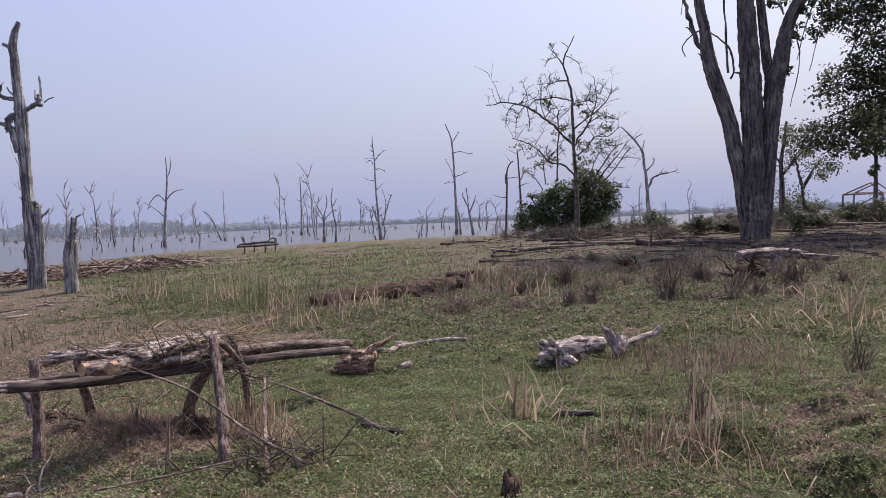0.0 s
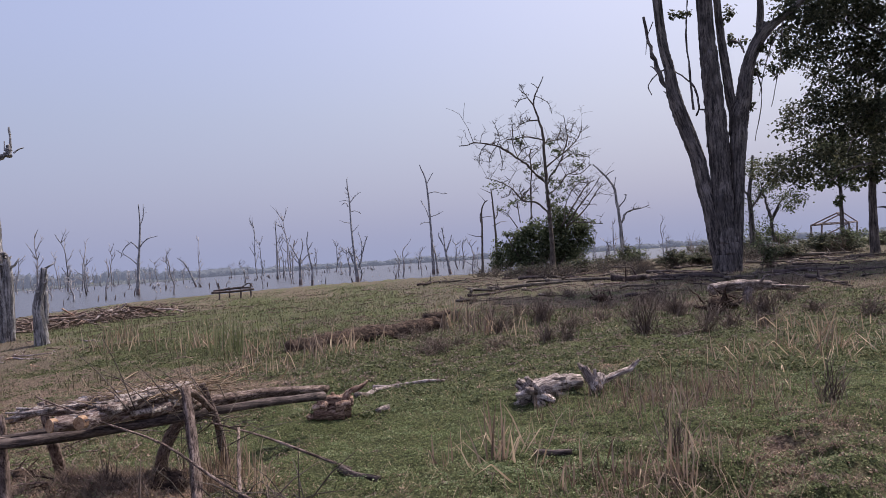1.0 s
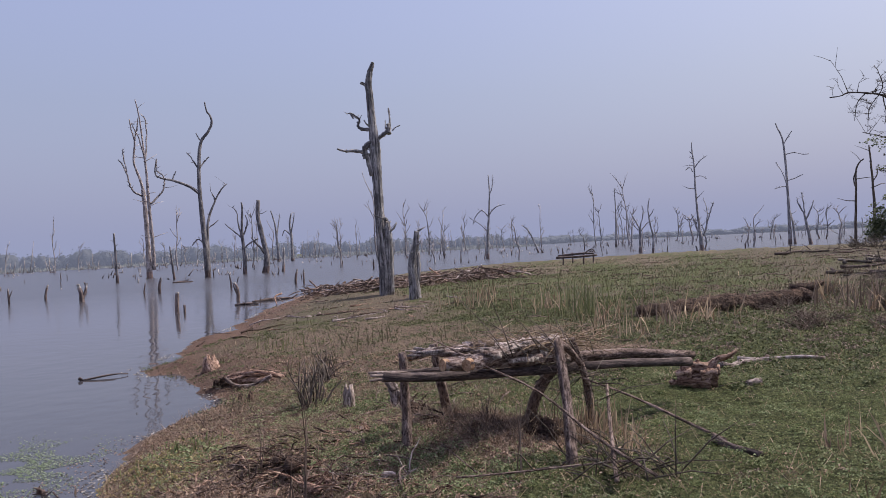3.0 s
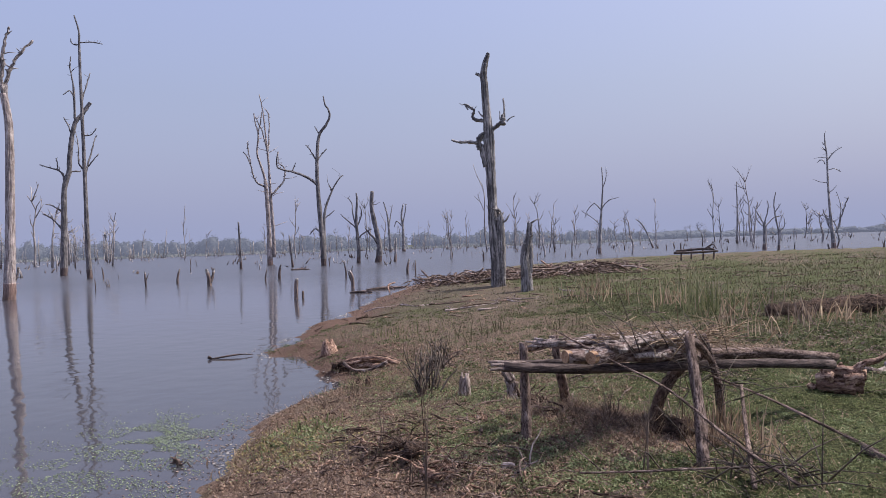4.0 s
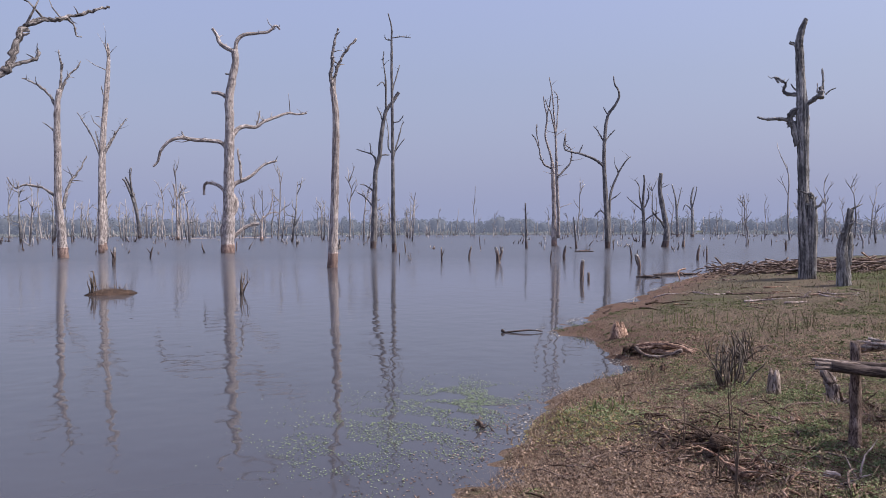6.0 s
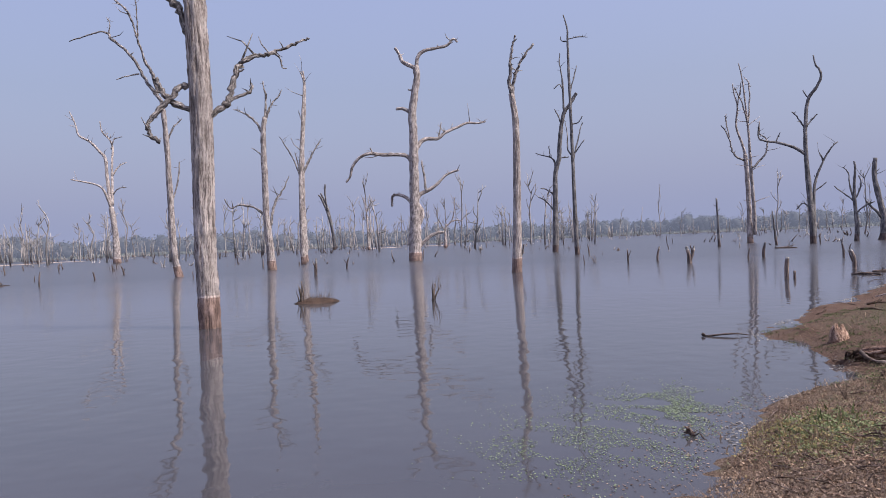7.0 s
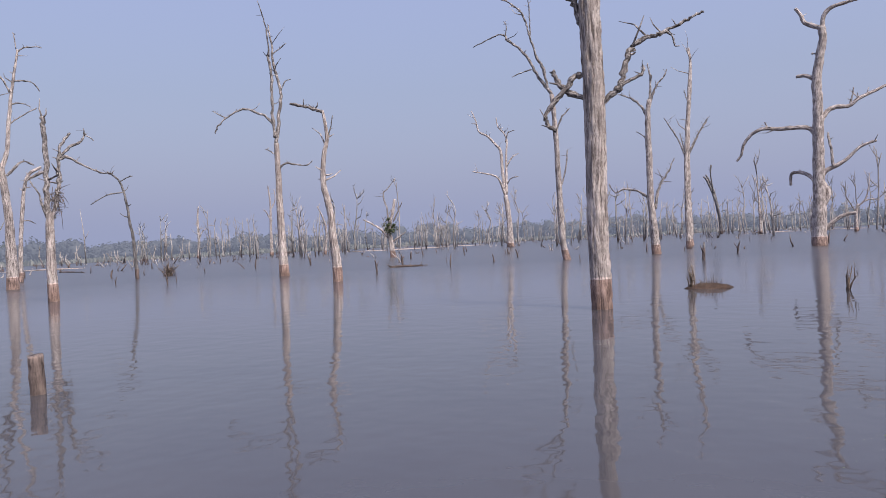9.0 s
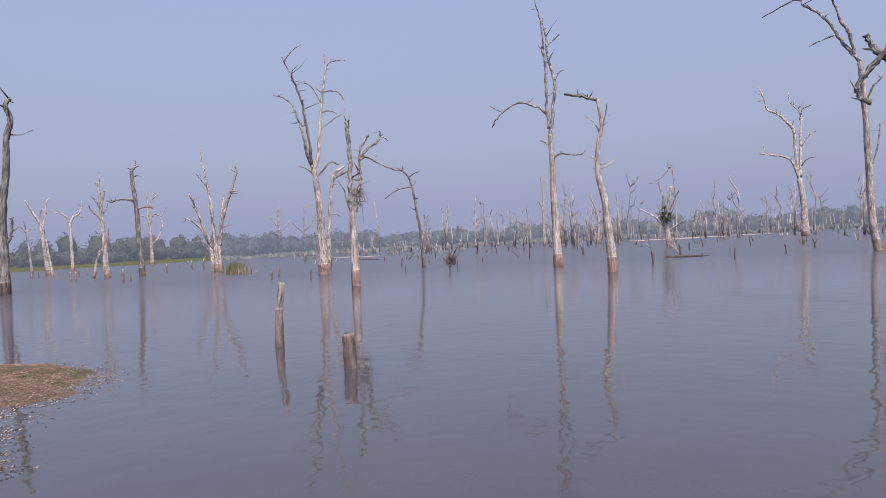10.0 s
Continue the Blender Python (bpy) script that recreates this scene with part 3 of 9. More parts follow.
dead_tree(-16.72, 0.26, 87.7, 'pale', [
     ((0.245, 0.215, 0.215, 0.22, 0.225, 0.22, 0.19), 0.18, 0.06, -0.3, 0.06, 0.73, 0.04, 1.74, 0.06, 3, 0.08, 4.63, 0.06, 5.89, 0.04, 7.15, 0.03, 7.91, 0.06, 8.34),
     (0.0908, 0.0404, -0.14, 6.21, -0.24, 6.65, -0.45, 6.91, -0.7, 7.07, -1.02, 7.17, -1.33, 7.36, -1.65, 7.44),
     (0.0807, 0.0202, 0.23, 4.46, 0.51, 4.68, 0.67, 4.88, 0.76, 5.25, 0.92, 5.63, 1.17, 5.83, 1.49, 5.9, 1.67, 5.99, 1.98, 6.11, 2.23, 6.25, 2.47, 6.35),
     (0.0454, 0.0202, 0.65, 4.84, 0.92, 4.97, 1.11, 5.06, 1.15, 5.25),
     (0.0222, 0.0101, 1.67, 5.98, 1.8, 5.82, 1.83, 5.64, 1.93, 5.62),
     (0.0706, 0.0505, -0.15, 4.61, -0.5, 4.77, -0.69, 5, -0.8, 5.25),
     (0.0605, 0.0404, -0.17, 5.1, -0.33, 5.08, -0.46, 4.89, -0.65, 4.67, -0.84, 4.46, -0.97, 4.21, -0.9, 4.02, -0.75, 3.91)])
dead_tree(-56.80, 17.84, 72.1, 'pale', [
     (0.444, 0.242, 0, -0.3, 0.09, 1.48, 0.14, 4.08, 0.23, 7.55, 0.28, 10.15, 0.24, 11.88, 0.49, 13.6, 0.74, 14.88, 0.7, 15.83),
     (0.183, 0.11, 0.62, 15.75, 0.13, 16.01, -0.44, 16.41, -0.61, 16.94, -0.98, 17.55),
     (0.165, 0.0734, 0.7, 15.74, 0.87, 16.59, 1.36, 17.07, 2.29, 17.24, 3.28, 17.44, 3.8, 17.94, 4.15, 17.65),
     (0.165, 0.11, 0.12, 12.06, -0.46, 12.45, -1.08, 12.49),
     (0.0734, 0.055, 0.45, 13.9, -0.04, 13.98),
     (0.183, 0.0587, 0.36, 8.93, 0.85, 9.69, 1.46, 9.96, 2.26, 9.96, 2.87, 10.44, 3.86, 10.89, 4.84, 11.3, 5.61, 11.25, 6.38, 11.42),
     (0.0734, 0.0367, 2.3, 10, 2.47, 10.67, 2.59, 11.31),
     (0.183, 0.0734, 0.11, 7.9, -0.22, 8.44, -0.8, 8.68, -2.27, 8.74, -3.33, 8.88, -4.19, 8.61, -4.84, 7.87, -5.06, 7.08, -5.41, 6.64),
     (0.0734, 0.044, -3.11, 8.87, -3.33, 9.36),
     (0.11, 0.0734, 1.12, 5.57, 0.96, 7.09, 0.84, 8.17),
     (0.183, 0.0734, 0.1, 4.6, 0.63, 5.37, 1.45, 5.78, 2.05, 6.19, 2.86, 6.94, 3.85, 7.28),
     (0.147, 0.0917, 0.01, 4.43, -0.4, 5.05, -1.02, 5.41, -1.65, 5.34, -1.73, 4.55),
     (0.202, 0.183, -0.33, 1.26, -0.2, 2.35, 0.42, 2.99, 0.71, 3.85, 0.42, 4.51, 0.18, 4.95),
     (0.165, 0.11, 0.17, 0.87, 0.82, 1.56, 1.64, 2.12, 2.44, 2.24)])
dead_tree(-31.04, 14.49, 64.2, 'pale', [
     (0.209, 0.127, -0, -0.3, 0.04, 0.83, 0.11, 2.47, 0.16, 4.35, 0.2, 6, 0.19, 7.17, 0.06, 8.24),
     (0.0948, 0.0421, 0.06, 8.17, -0.02, 8.84, 0.07, 9.54, 0.13, 10.12, 0.22, 10.46, 0.34, 10.86),
     (0.0843, 0.0421, 0.08, 8.12, 0.17, 8.82, 0.38, 9.38, 0.69, 9.93, 1.15, 10.52),
     (0.0421, 0.0211, 0.36, 1.3, 0.21, 0.59, -0.08, -0.03)])
dead_tree(-48.52, -0.11, 89.6, 'pale', [
     (0.229, 0.131, 0, -0.3, -0.18, 0.45, -0.36, 1.94, -0.42, 5.66, -0.49, 8.63, -0.63, 10.68),
     (0.113, 0.0298, -0.63, 10.68, -1.07, 11.42, -1.55, 12.17, -2.1, 13.29, -2.66, 14.04, -3.37, 14.6, -3.51, 14.98, -3.96, 15.09, -4.71, 14.91, -5.75, 14.55),
     (0.0446, 0.0238, -3.51, 14.9, -3.4, 15.54, -3.58, 15.91),
     (0.0446, 0.0238, -1.85, 12.47, -2.67, 12.26, -3.15, 12.07),
     (0.0893, 0.0298, -0.85, 11.05, -1.1, 12.35, -1.44, 13.1, -1.84, 14.41, -2.02, 15.15, -2.28, 15.9, -2.65, 16.27, -3.13, 16.65, -3.77, 16.92, -4.03, 17.4),
     (0.0476, 0.0238, -1.84, 14.29, -1.8, 15.33, -1.83, 16.45, -1.9, 16.9),
     (0.0595, 0.0298, -0.38, 8.44, -0.07, 9.19, 0.19, 9.44, 0.48, 9.74),
     (0.0536, 0.0238, -0.35, 4.54, 0.02, 5.65, 0.18, 6.77, 0.21, 7.14)])
dead_tree(-119.98, -8.72, 94.0, 'pale', [
     (0.49, 0.326, -0, -0.3, -0.16, 5.18, -0.52, 8.42),
     (0.193, 0.0742, -0.52, 8.15, -1.34, 10.74, -2.26, 11.66, -4.1, 12.12, -5.66, 12.4),
     (0.282, 0.0742, -0.52, 8.42, -0.87, 12.59, -1.04, 15.82, -1.78, 17.02, -3.15, 18.59, -4.53, 19.5, -4.98, 21.35, -5.71, 23.19),
     (0.223, 0.0742, -0.33, 8.7, -0.22, 12.59, -0.12, 15.36, 0.07, 17.67, -0.38, 19.06, -1.3, 20.17, -1.57, 21.83),
     (0.119, 0.0593, -0.11, 17.4, 0.26, 18.88, 1.47, 19.35),
     (0.134, 0.0593, -0.13, 13.33, 0.8, 14.72, 1.91, 15.37),
     (0.119, 0.0593, -0.23, 10.27, 0.6, 11.2, 1.71, 11.38)])
dead_tree(-52.60, 5.97, 83.2, 'pale', [
     (0.286, 0.161, -0, -0.3, -0.11, 1.53, -0.27, 3.95, -0.25, 7.18, -0.25, 9.4, -0.08, 10.6),
     (0.0976, 0.0325, -0.08, 10.32, 0.16, 11, 0.44, 11.59, 0.84, 12.06, 1.12, 12.58),
     (0.0976, 0.0325, -0.08, 10.56, 0.04, 12.01, -0.11, 13.22),
     (0.0976, 0.0325, -0.25, 9.36, -0.64, 10.21, -1.16, 10.75, -1.68, 11.05, -2.17, 11.26),
     (0.0521, 0.026, -0.33, 7.91, -0.77, 8.32, -1.05, 8.49),
     (0.114, 0.0325, 0.01, 3.14, 0.22, 4.35, 0.62, 5.15, 1.02, 5.75, 1.42, 6.67),
     (0.0846, 0.0325, -0.39, 3.87, -0.99, 4.36, -1.99, 4.58, -2.6, 4.38, -3, 5)])
dead_tree(-63.05, 9.85, 80.7, 'pale', [
     (0.181, 0.0432, -0, -0.3, -0.04, 3.43, 0.03, 7.3, 0.18, 9.71, 0.33, 11.64, 0.53, 14.04, 0.63, 15.49, 0.44, 16.56),
     (0.0786, 0.0314, -0.02, 7.49, -0.4, 8.76, -1.01, 9.99, -1.59, 10.97),
     (0.0786, 0.0314, 0.07, 7.44, 0.65, 8.73, 1.36, 9.92, 1.84, 10.63)])
dead_tree(-190.80, 38.84, 78.4, 'dark', [
     (0.397, 0.185, 0, -0.3, -0.56, 5.59, -1.69, 10.01, -3.12, 13.72, -3.84, 14.47),
     (0.192, 0.0962, -1.55, 10.01, -2.11, 15.17, -1.95, 17.08)])
dead_tree(-62.71, 33.91, 61.4, 'dark', [
     (0.242, 0.145, 0, -0.3, 0.11, 2.69, 0.18, 5.38, 0.29, 7.53, 0.66, 8.88, 0.83, 10.77, 1.04, 12.12, 1.31, 13.2, 1.84, 13.92, 2.27, 14.58, 2.54, 14.97),
     (0.0791, 0.0395, 0.01, 3.98, -0.41, 4.57, -0.93, 5.1, -1.45, 5.37),
     (0.0791, 0.0395, 0.07, 5.49, -0.67, 6.02, -1.19, 6.17),
     (0.0966, 0.0395, 0.29, 7.96, 0.13, 8.87, -0.65, 9.23, -1.54, 9.53),
     (0.0571, 0.0351, -0.18, 9.08, -0.18, 9.67, -0.28, 10.1),
     (0.0703, 0.0439, 0.66, 8.94, 1.19, 9, 1.62, 9.01),
     (0.0878, 0.0395, 1.31, 13.2, 1.27, 16.15, 1.06, 17.75, 1.12, 18.83),
     (0.0615, 0.0351, 1.26, 15.35, 0.95, 15.87, 0.42, 15.42),
     (0.0703, 0.0351, 1.04, 11.96, 0.73, 12.91, 0.41, 13.55)])
dead_tree(-51.47, 29.75, 59.7, 'dark', [
     (0.169, 0.0403, -0, -0.3, -0.08, 2.53, -0.11, 7.03, -0.15, 11.51, -0.18, 14.65, -0.18, 16.88, -0.17, 17.78, -0.44, 18.88),
     (0.0512, 0.0293, -0.18, 16.97, 0.62, 17.05, 1.34, 16.95),
     (0.0439, 0.0293, -0.18, 16.79, -0.62, 16.86, -0.7, 17.22),
     (0.0549, 0.0293, -0.11, 10.35, 0.38, 10.41, 0.74, 10.87),
     (0.0659, 0.0293, -0.07, 7.48, 0.25, 8.83, 0.61, 10.19, 0.78, 10.55),
     (0.0512, 0.0293, 0.11, 8.15, 0.83, 9.07),
     (0.0659, 0.0293, -0.14, 12.77, 0.17, 13.99, 0.48, 15.03),
     (0.0549, 0.0293, -0.11, 7.84, -0.47, 8.37, -0.46, 9.71, -0.64, 10.83)])
dead_tree(-59.29, 54.32, 47.3, 'pale', [
     (0.251, 0.196, 0, -0.3, -0, 4.09, -0.13, 7.79, -0.19, 9.03),
     (0.188, 0.129, 0.49, 0.87, 0.43, 4.08, 0.3, 7.17, 0.24, 9.03),
     (0.109, 0.0446, -0.13, 8.29, -0.94, 8.72, -1.37, 9.34, -1.62, 10.58, -1.99, 11.51, -2.36, 11.94),
     (0.0694, 0.0397, -1.62, 10.76, -1.87, 12.43, -1.87, 13.17),
     (0.129, 0.0446, -0.19, 9.03, -0.5, 10.26, -0.94, 11.81, -0.75, 13.66, -1, 14.89, -1.13, 15.94),
     (0.0794, 0.0397, -0.75, 13.84, -0.45, 15.19, -0.32, 16.12),
     (0.129, 0.0446, 0.24, 9.03, 0.17, 10.88, 0.05, 12.73, -0.2, 15.81, -0.51, 17.53),
     (0.0843, 0.0397, 0.17, 11.8, 0.36, 13.96, 0.35, 15.8, -0.02, 16.54),
     (0.0794, 0.0397, 0.11, 11.68, -0.32, 13.65, -0.94, 15.2),
     (0.109, 0.0397, 0.42, 7.42, 1.1, 8.1, 1.6, 8.71, 1.84, 9.64, 1.72, 10.38, 1.22, 10.87, 1.22, 12.1)])
dead_tree(-48.48, 51.16, 43.2, 'dark', [
     (0.22, 0.0574, -0, -0.3, -0.11, 2.7, -0.28, 5.93, -0.39, 8.08, -0.34, 10.23, -0.19, 11.84, 0.03, 12.64, 0.61, 13.43, 0.98, 14.23, 0.87, 14.93, 0.61, 15.31, 0.44, 16.22),
     (0.139, 0.0435, -0.39, 7.71, -1.25, 8.36, -2.6, 8.92, -3.41, 9.09, -4.06, 9.48, -3.95, 10.72),
     (0.0652, 0.0348, -2.7, 8.97, -2.33, 9.83),
     (0.0696, 0.0348, -0.34, 9.91, -0.99, 11.05, -1.36, 11.48),
     (0.0696, 0.0348, -0.24, 10.12, 0.24, 10.76, 0.62, 11.13),
     (0.13, 0.0435, 0.11, 0.43, 0.15, 4.31, 0.36, 5.66, 0.79, 6.73, 1.16, 7.53, 1.69, 8.33, 2.11, 8.7),
     (0.0565, 0.0304, 0.95, 7.1, 0.68, 7.8),
     (0.0696, 0.0348, 0.2, 4.53, 0.63, 4.85, 1.16, 5.27),
     (0.0652, 0.0348, 0.03, 12.48, -0.3, 12.92, -0.46, 13.29),
     (0.0652, 0.0348, -0.11, 2.91, -0.7, 3.51, -1.24, 2.97)])
dead_tree(-35.89, -30.10, 129.8, 'pale', [
     (0.283, 0.157, 0, -0.3, -0.01, 1.86, -0.02, 3.55, -0.14, 5.24, -0.26, 6.59),
     (0.114, 0.0286, -0.36, 6.53, -0.74, 7.94, -0.85, 8.95, -1.12, 9.78, -1.4, 10.62, -1.93, 11.21, -2.59, 11.42),
     (0.0972, 0.0343, -0.44, 6.87, -0.5, 8.28, -0.61, 9.29, -0.79, 10.29, -1.05, 11.29, -1.39, 12.12, -1.84, 13.1),
     (0.04, 0.0229, -1.7, 12.88, -1.27, 13.36, -0.69, 13.71),
     (0.126, 0.0457, -0.27, 6.53, 0.04, 7.6, 0.16, 8.95, 0.32, 10.31, 0.48, 11.49, 0.69, 12.69, 0.79, 13.43),
     (0.04, 0.0229, 0.79, 13.3, 1.12, 13.55, 1.77, 13.64, 2, 13.58),
     (0.0343, 0.0229, 0.73, 13.47, 0.67, 14.21, 0.61, 14.44),
     (0.0514, 0.0229, 0.48, 11.56, 1.03, 11.68, 1.51, 11.59, 1.82, 11.18),
     (0.0514, 0.0229, 0.32, 10.92, -0.03, 11.65, -0.45, 12.08, -1.16, 12.29),
     (0.0429, 0.0229, 0.35, 10.24, 0.81, 10.31, 1.28, 10.12),
     (0.0514, 0.0229, 0.17, 9.09, 0.77, 9.57, 1.61, 10.15),
     (0.0514, 0.0229, -0.34, 6.26, -0.8, 6.67, -1.26, 6.77),
     (0.0686, 0.0343, -0.03, 6.18, 0.48, 6.82, 0.81, 7.02, 1.29, 6.84)])
dead_tree(-46.80, -38.61, 129.3, 'pale', [
     (0.147, 0.098, -0, -0.3, 0.14, 2.77, 0.33, 4.97, 0.54, 6.72, 0.88, 7.69, 1.66, 8.21),
     (0.0557, 0.0297, 0.3, 4.31, 0.72, 4.38, 1.13, 4.14)])
nest_tree = dead_tree(-25.15, -19.44, 127.3, 'pale', [
     (0.18, 0.127, 0, -0.3, -0.04, 1.04, -0.03, 2.2, -0.02, 2.89, 0.03, 3.35),
     (0.106, 0.0771, -0.05, 3.17, -0.07, 4.04, -0.05, 4.97, -0.04, 6.12, -0.08, 6.81, -0.11, 7),
     (0.0886, 0.0385, 0.08, 3.16, 0.28, 4.04, 0.36, 4.73, 0.37, 5.42, 0.51, 6, 0.82, 6.46),
     (0.0578, 0.0193, 0.39, 5.38, 0.66, 5.51, 1.1, 5.27, 1.65, 4.98, 1.95, 4.88, 2.27, 4.88),
     (0.0578, 0.0193, 0.41, 5.47, 0.79, 5.88, 1.14, 6.06, 1.31, 6.34, 1.28, 6.58),
     (0.0289, 0.0154, 1.31, 6.32, 1.49, 6.25, 1.64, 6.11),
     (0.0578, 0.0308, -0.01, 4.92, -0.37, 4.79, -0.71, 4.57, -0.83, 4.18),
     (0.0501, 0.027, -0.05, 3.07, -0.25, 3.59, -0.34, 4.05, -0.6, 4.52)])
dead_tree(-44.51, -28.10, 122.0, 'dark', [
     (0.113, 0.0496, 0, -0.3, -0.13, 2.53, -0.3, 3.72, -0.53, 5.5, -0.86, 6.5, -1.52, 7.06),
     (0.0451, 0.0257, -0.59, 5.7, -1.6, 5.54, -2.58, 4.95),
     (0.0451, 0.0257, -0.79, 6.38, -0.31, 6.68, -0, 6.75)])
dead_tree(-39.83, -16.10, 111.5, 'pale', [
     (0.245, 0.133, 0, -0.3, -0.04, 1.84, -0.08, 3.81, -0.08, 5.78, -0.1, 7.58),
     (0.0944, 0.0525, -0.15, 7.91, -0.25, 9.06, -0.22, 10.37, -0.23, 11.68, -0.34, 12.67),
     (0.115, 0.0367, -0.1, 7.48, 0.11, 9.05, 0.3, 10.35, 0.12, 11.34, -0.06, 12.33, -0.12, 13.32, -0.18, 13.97, -0.28, 14.63),
     (0.0525, 0.021, -0.29, 12.5, -0.33, 13.65, -0.49, 14.48, -0.77, 15.37),
     (0.0393, 0.021, -0.11, 12.82, 0.3, 13.13, 0.71, 13.44),
     (0.042, 0.021, 0.28, 10.61, 0.53, 11.16, 0.87, 11.31),
     (0.0787, 0.0341, -0.21, 8.67, -0.64, 9.15, -1.12, 9.37, -1.61, 9.58, -2.1, 9.54, -2.77, 9.18, -3.28, 8.71, -3.47, 8.29),
     (0.0367, 0.021, -2.84, 9.15, -3.25, 9.36, -3.57, 9.57),
     (0.0682, 0.0262, -0.08, 5.91, 0.1, 6.26, 0.44, 6.41, 0.86, 6.33, 1.51, 6.26, 1.85, 6.51),
     (0.0393, 0.021, -0.19, 6.93, -0.51, 7.18, -0.73, 7.28)])
dead_tree(-31.97, -10.47, 107.4, 'pale', [
     (0.191, 0.0586, -0, -0.3, -0.03, 0.92, -0.14, 1.95, -0.19, 2.98, -0.33, 3.75, -0.44, 4.27, -0.45, 5.04, -0.36, 5.8, -0.21, 6.43, -0.25, 7.07, -0.35, 7.72),
     (0.0737, 0.0491, -0.35, 7.69, -0.73, 7.81, -1.18, 7.94, -1.79, 8.06),
     (0.0451, 0.0164, -0.21, 6.38, -0.03, 6.93, 0.1, 7.49)])
leafy_snag = dead_tree(-78.83, -18.82, 103.1, 'pale', [
     (0.302, 0.137, -0, -0.3, -0.23, 1.74, -0.41, 2.99, 0.1, 4.82, 0.36, 6.35),
     (0.13, 0.0498, -0.23, 1.74, -1.21, 3.03, -2.4, 3.83, -3.13, 4.18),
     (0.11, 0.0399, -0.3, 2.67, -0.49, 5.16, -0.84, 7.03, -0.38, 7.62, 0.59, 8.8),
     (0.12, 0.0498, 0.02, 1.73, 0.9, 2.3, 1.41, 2.71),
     (0.0997, 0.0399, 0.12, 3.89, 0.73, 5.09, 1.2, 5.99)])
dead_tree(-47.63, -52.12, 137.5, 'pale', [
     (0.2, 0.03, -0.22, -0.2, -0.21, 2.09, -0.32, 4.17, -0.42, 6.25, -0.66, 7.82, -0.85, 9.13, -1.06, 10.18, -1.06, 11.32),
     (0.05, 0.03, -0.62, 7.56, -1.15, 8.36, -1.59, 8.9),
     (0.19, 0.05, -0.53, -0.13, -0.55, 1.58, -0.81, 2.64, -1.27, 3.7, -1.66, 4.23, -2.26, 4.78, -2.87, 5.07),
     (0.15, 0.08, -0.47, 2.1, -0.98, 3.42, -1.47, 5, -1.92, 6.32, -2.25, 7.12),
     (0.18, 0.07, 0.15, -0.21, 0.1, 2.07, 0.28, 3.62, 0.46, 5.17, 0.75, 6.82),
     (0.16, 0.06, 0.22, 2.33, 0.41, 4.13, 0.91, 5.93, 1.39, 7.2, 1.81, 8.48, 2, 8.99, 1.81, 9.46),
     (0.07, 0.03, -0.18, 2.6, -0.21, 4.16, -0.64, 6),
     (0.06, 0.04, -1.43, 0.59, -0.95, 1.86, -1.01, 2.65, -1.58, 2.78, -2.26, 2.71)], twigs=5)
dead_tree(-22.14, -40.63, 151.4, 'dark', [
     (0.25, 0.1, 0, -0.3, 0.04, 2.48, 0.09, 4.59, 0.35, 6.41, 0.45, 8.23, 0.68, 9.3, 0.48, 10.05, 0.75, 10.43),
     (0.113, 0.0564, 0.23, 2.77, 0.46, 3.22, 0.56, 4.13)])
dead_tree(-43.91, -57.96, 142.8, 'dark', [
     (0.25, 0.15, 0.04, -0.21, -0.04, 1.4, -0.12, 2.97, -0.14, 4.52, -0.22, 6.09, -0.31, 7.39, -0.42, 8.43, -0.47, 9.58),
     (0.13, 0.05, -0.47, 9.52, -0.14, 9.87, 0.23, 10.01),
     (0.05, 0.03, -0.14, 9.87, -0.06, 10.49),
     (0.05, 0.03, -0.47, 9.58, -0.82, 9.8),
     (0.05, 0.03, -0.35, 8.9, -0.02, 9.09, 0.34, 9.02),
     (0.12, 0.05, -0.25, 6.5, -0.55, 6.83, -1.22, 6.91, -1.84, 6.89, -2.22, 6.7, -2.68, 6.83),
     (0.1, 0.05, -0.18, 5.98, 0.3, 6.16, 0.82, 6.19, 1.18, 6.07)], twigs=5)
dead_tree(-39.93, -57.42, 145.1, 'pale', [
     (0.25, 0.05, 0.09, -0.2, 0, 1.07, -0.03, 2.3, -0.07, 3.52, -0.11, 4.74, -0.15, 5.96, -0.2, 6.94, -0.3, 7.92, -0.16, 8.65, -0.19, 9.14),
     (0.09, 0.04, -0.1, 4.89, -0.57, 5.4, -0.89, 5.76, -1.11, 6.25),
     (0.08, 0.04, -0.11, 5.67, -0.51, 6.57, -0.83, 6.97),
     (0.06, 0.03, -0.13, 5.38, 0.24, 5.94, 0.36, 6.33),
     (0.07, 0.03, -0.13, 6.35, 0.11, 7.17, 0.12, 7.51),
     (0.05, 0.03, -0.3, 7.83, -0.62, 8.28),
     (0.08, 0.04, -0.02, 2.54, -0.36, 3.53, -0.73, 4.04),
     (0.07, 0.04, 0, 2.05, 0.29, 3.01, 0.3, 4.23),
     (0.12, 0.06, -1.02, 0.05, -0.76, 1.36, -0.54, 1.98, -0.22, 2.55)], twigs=5)
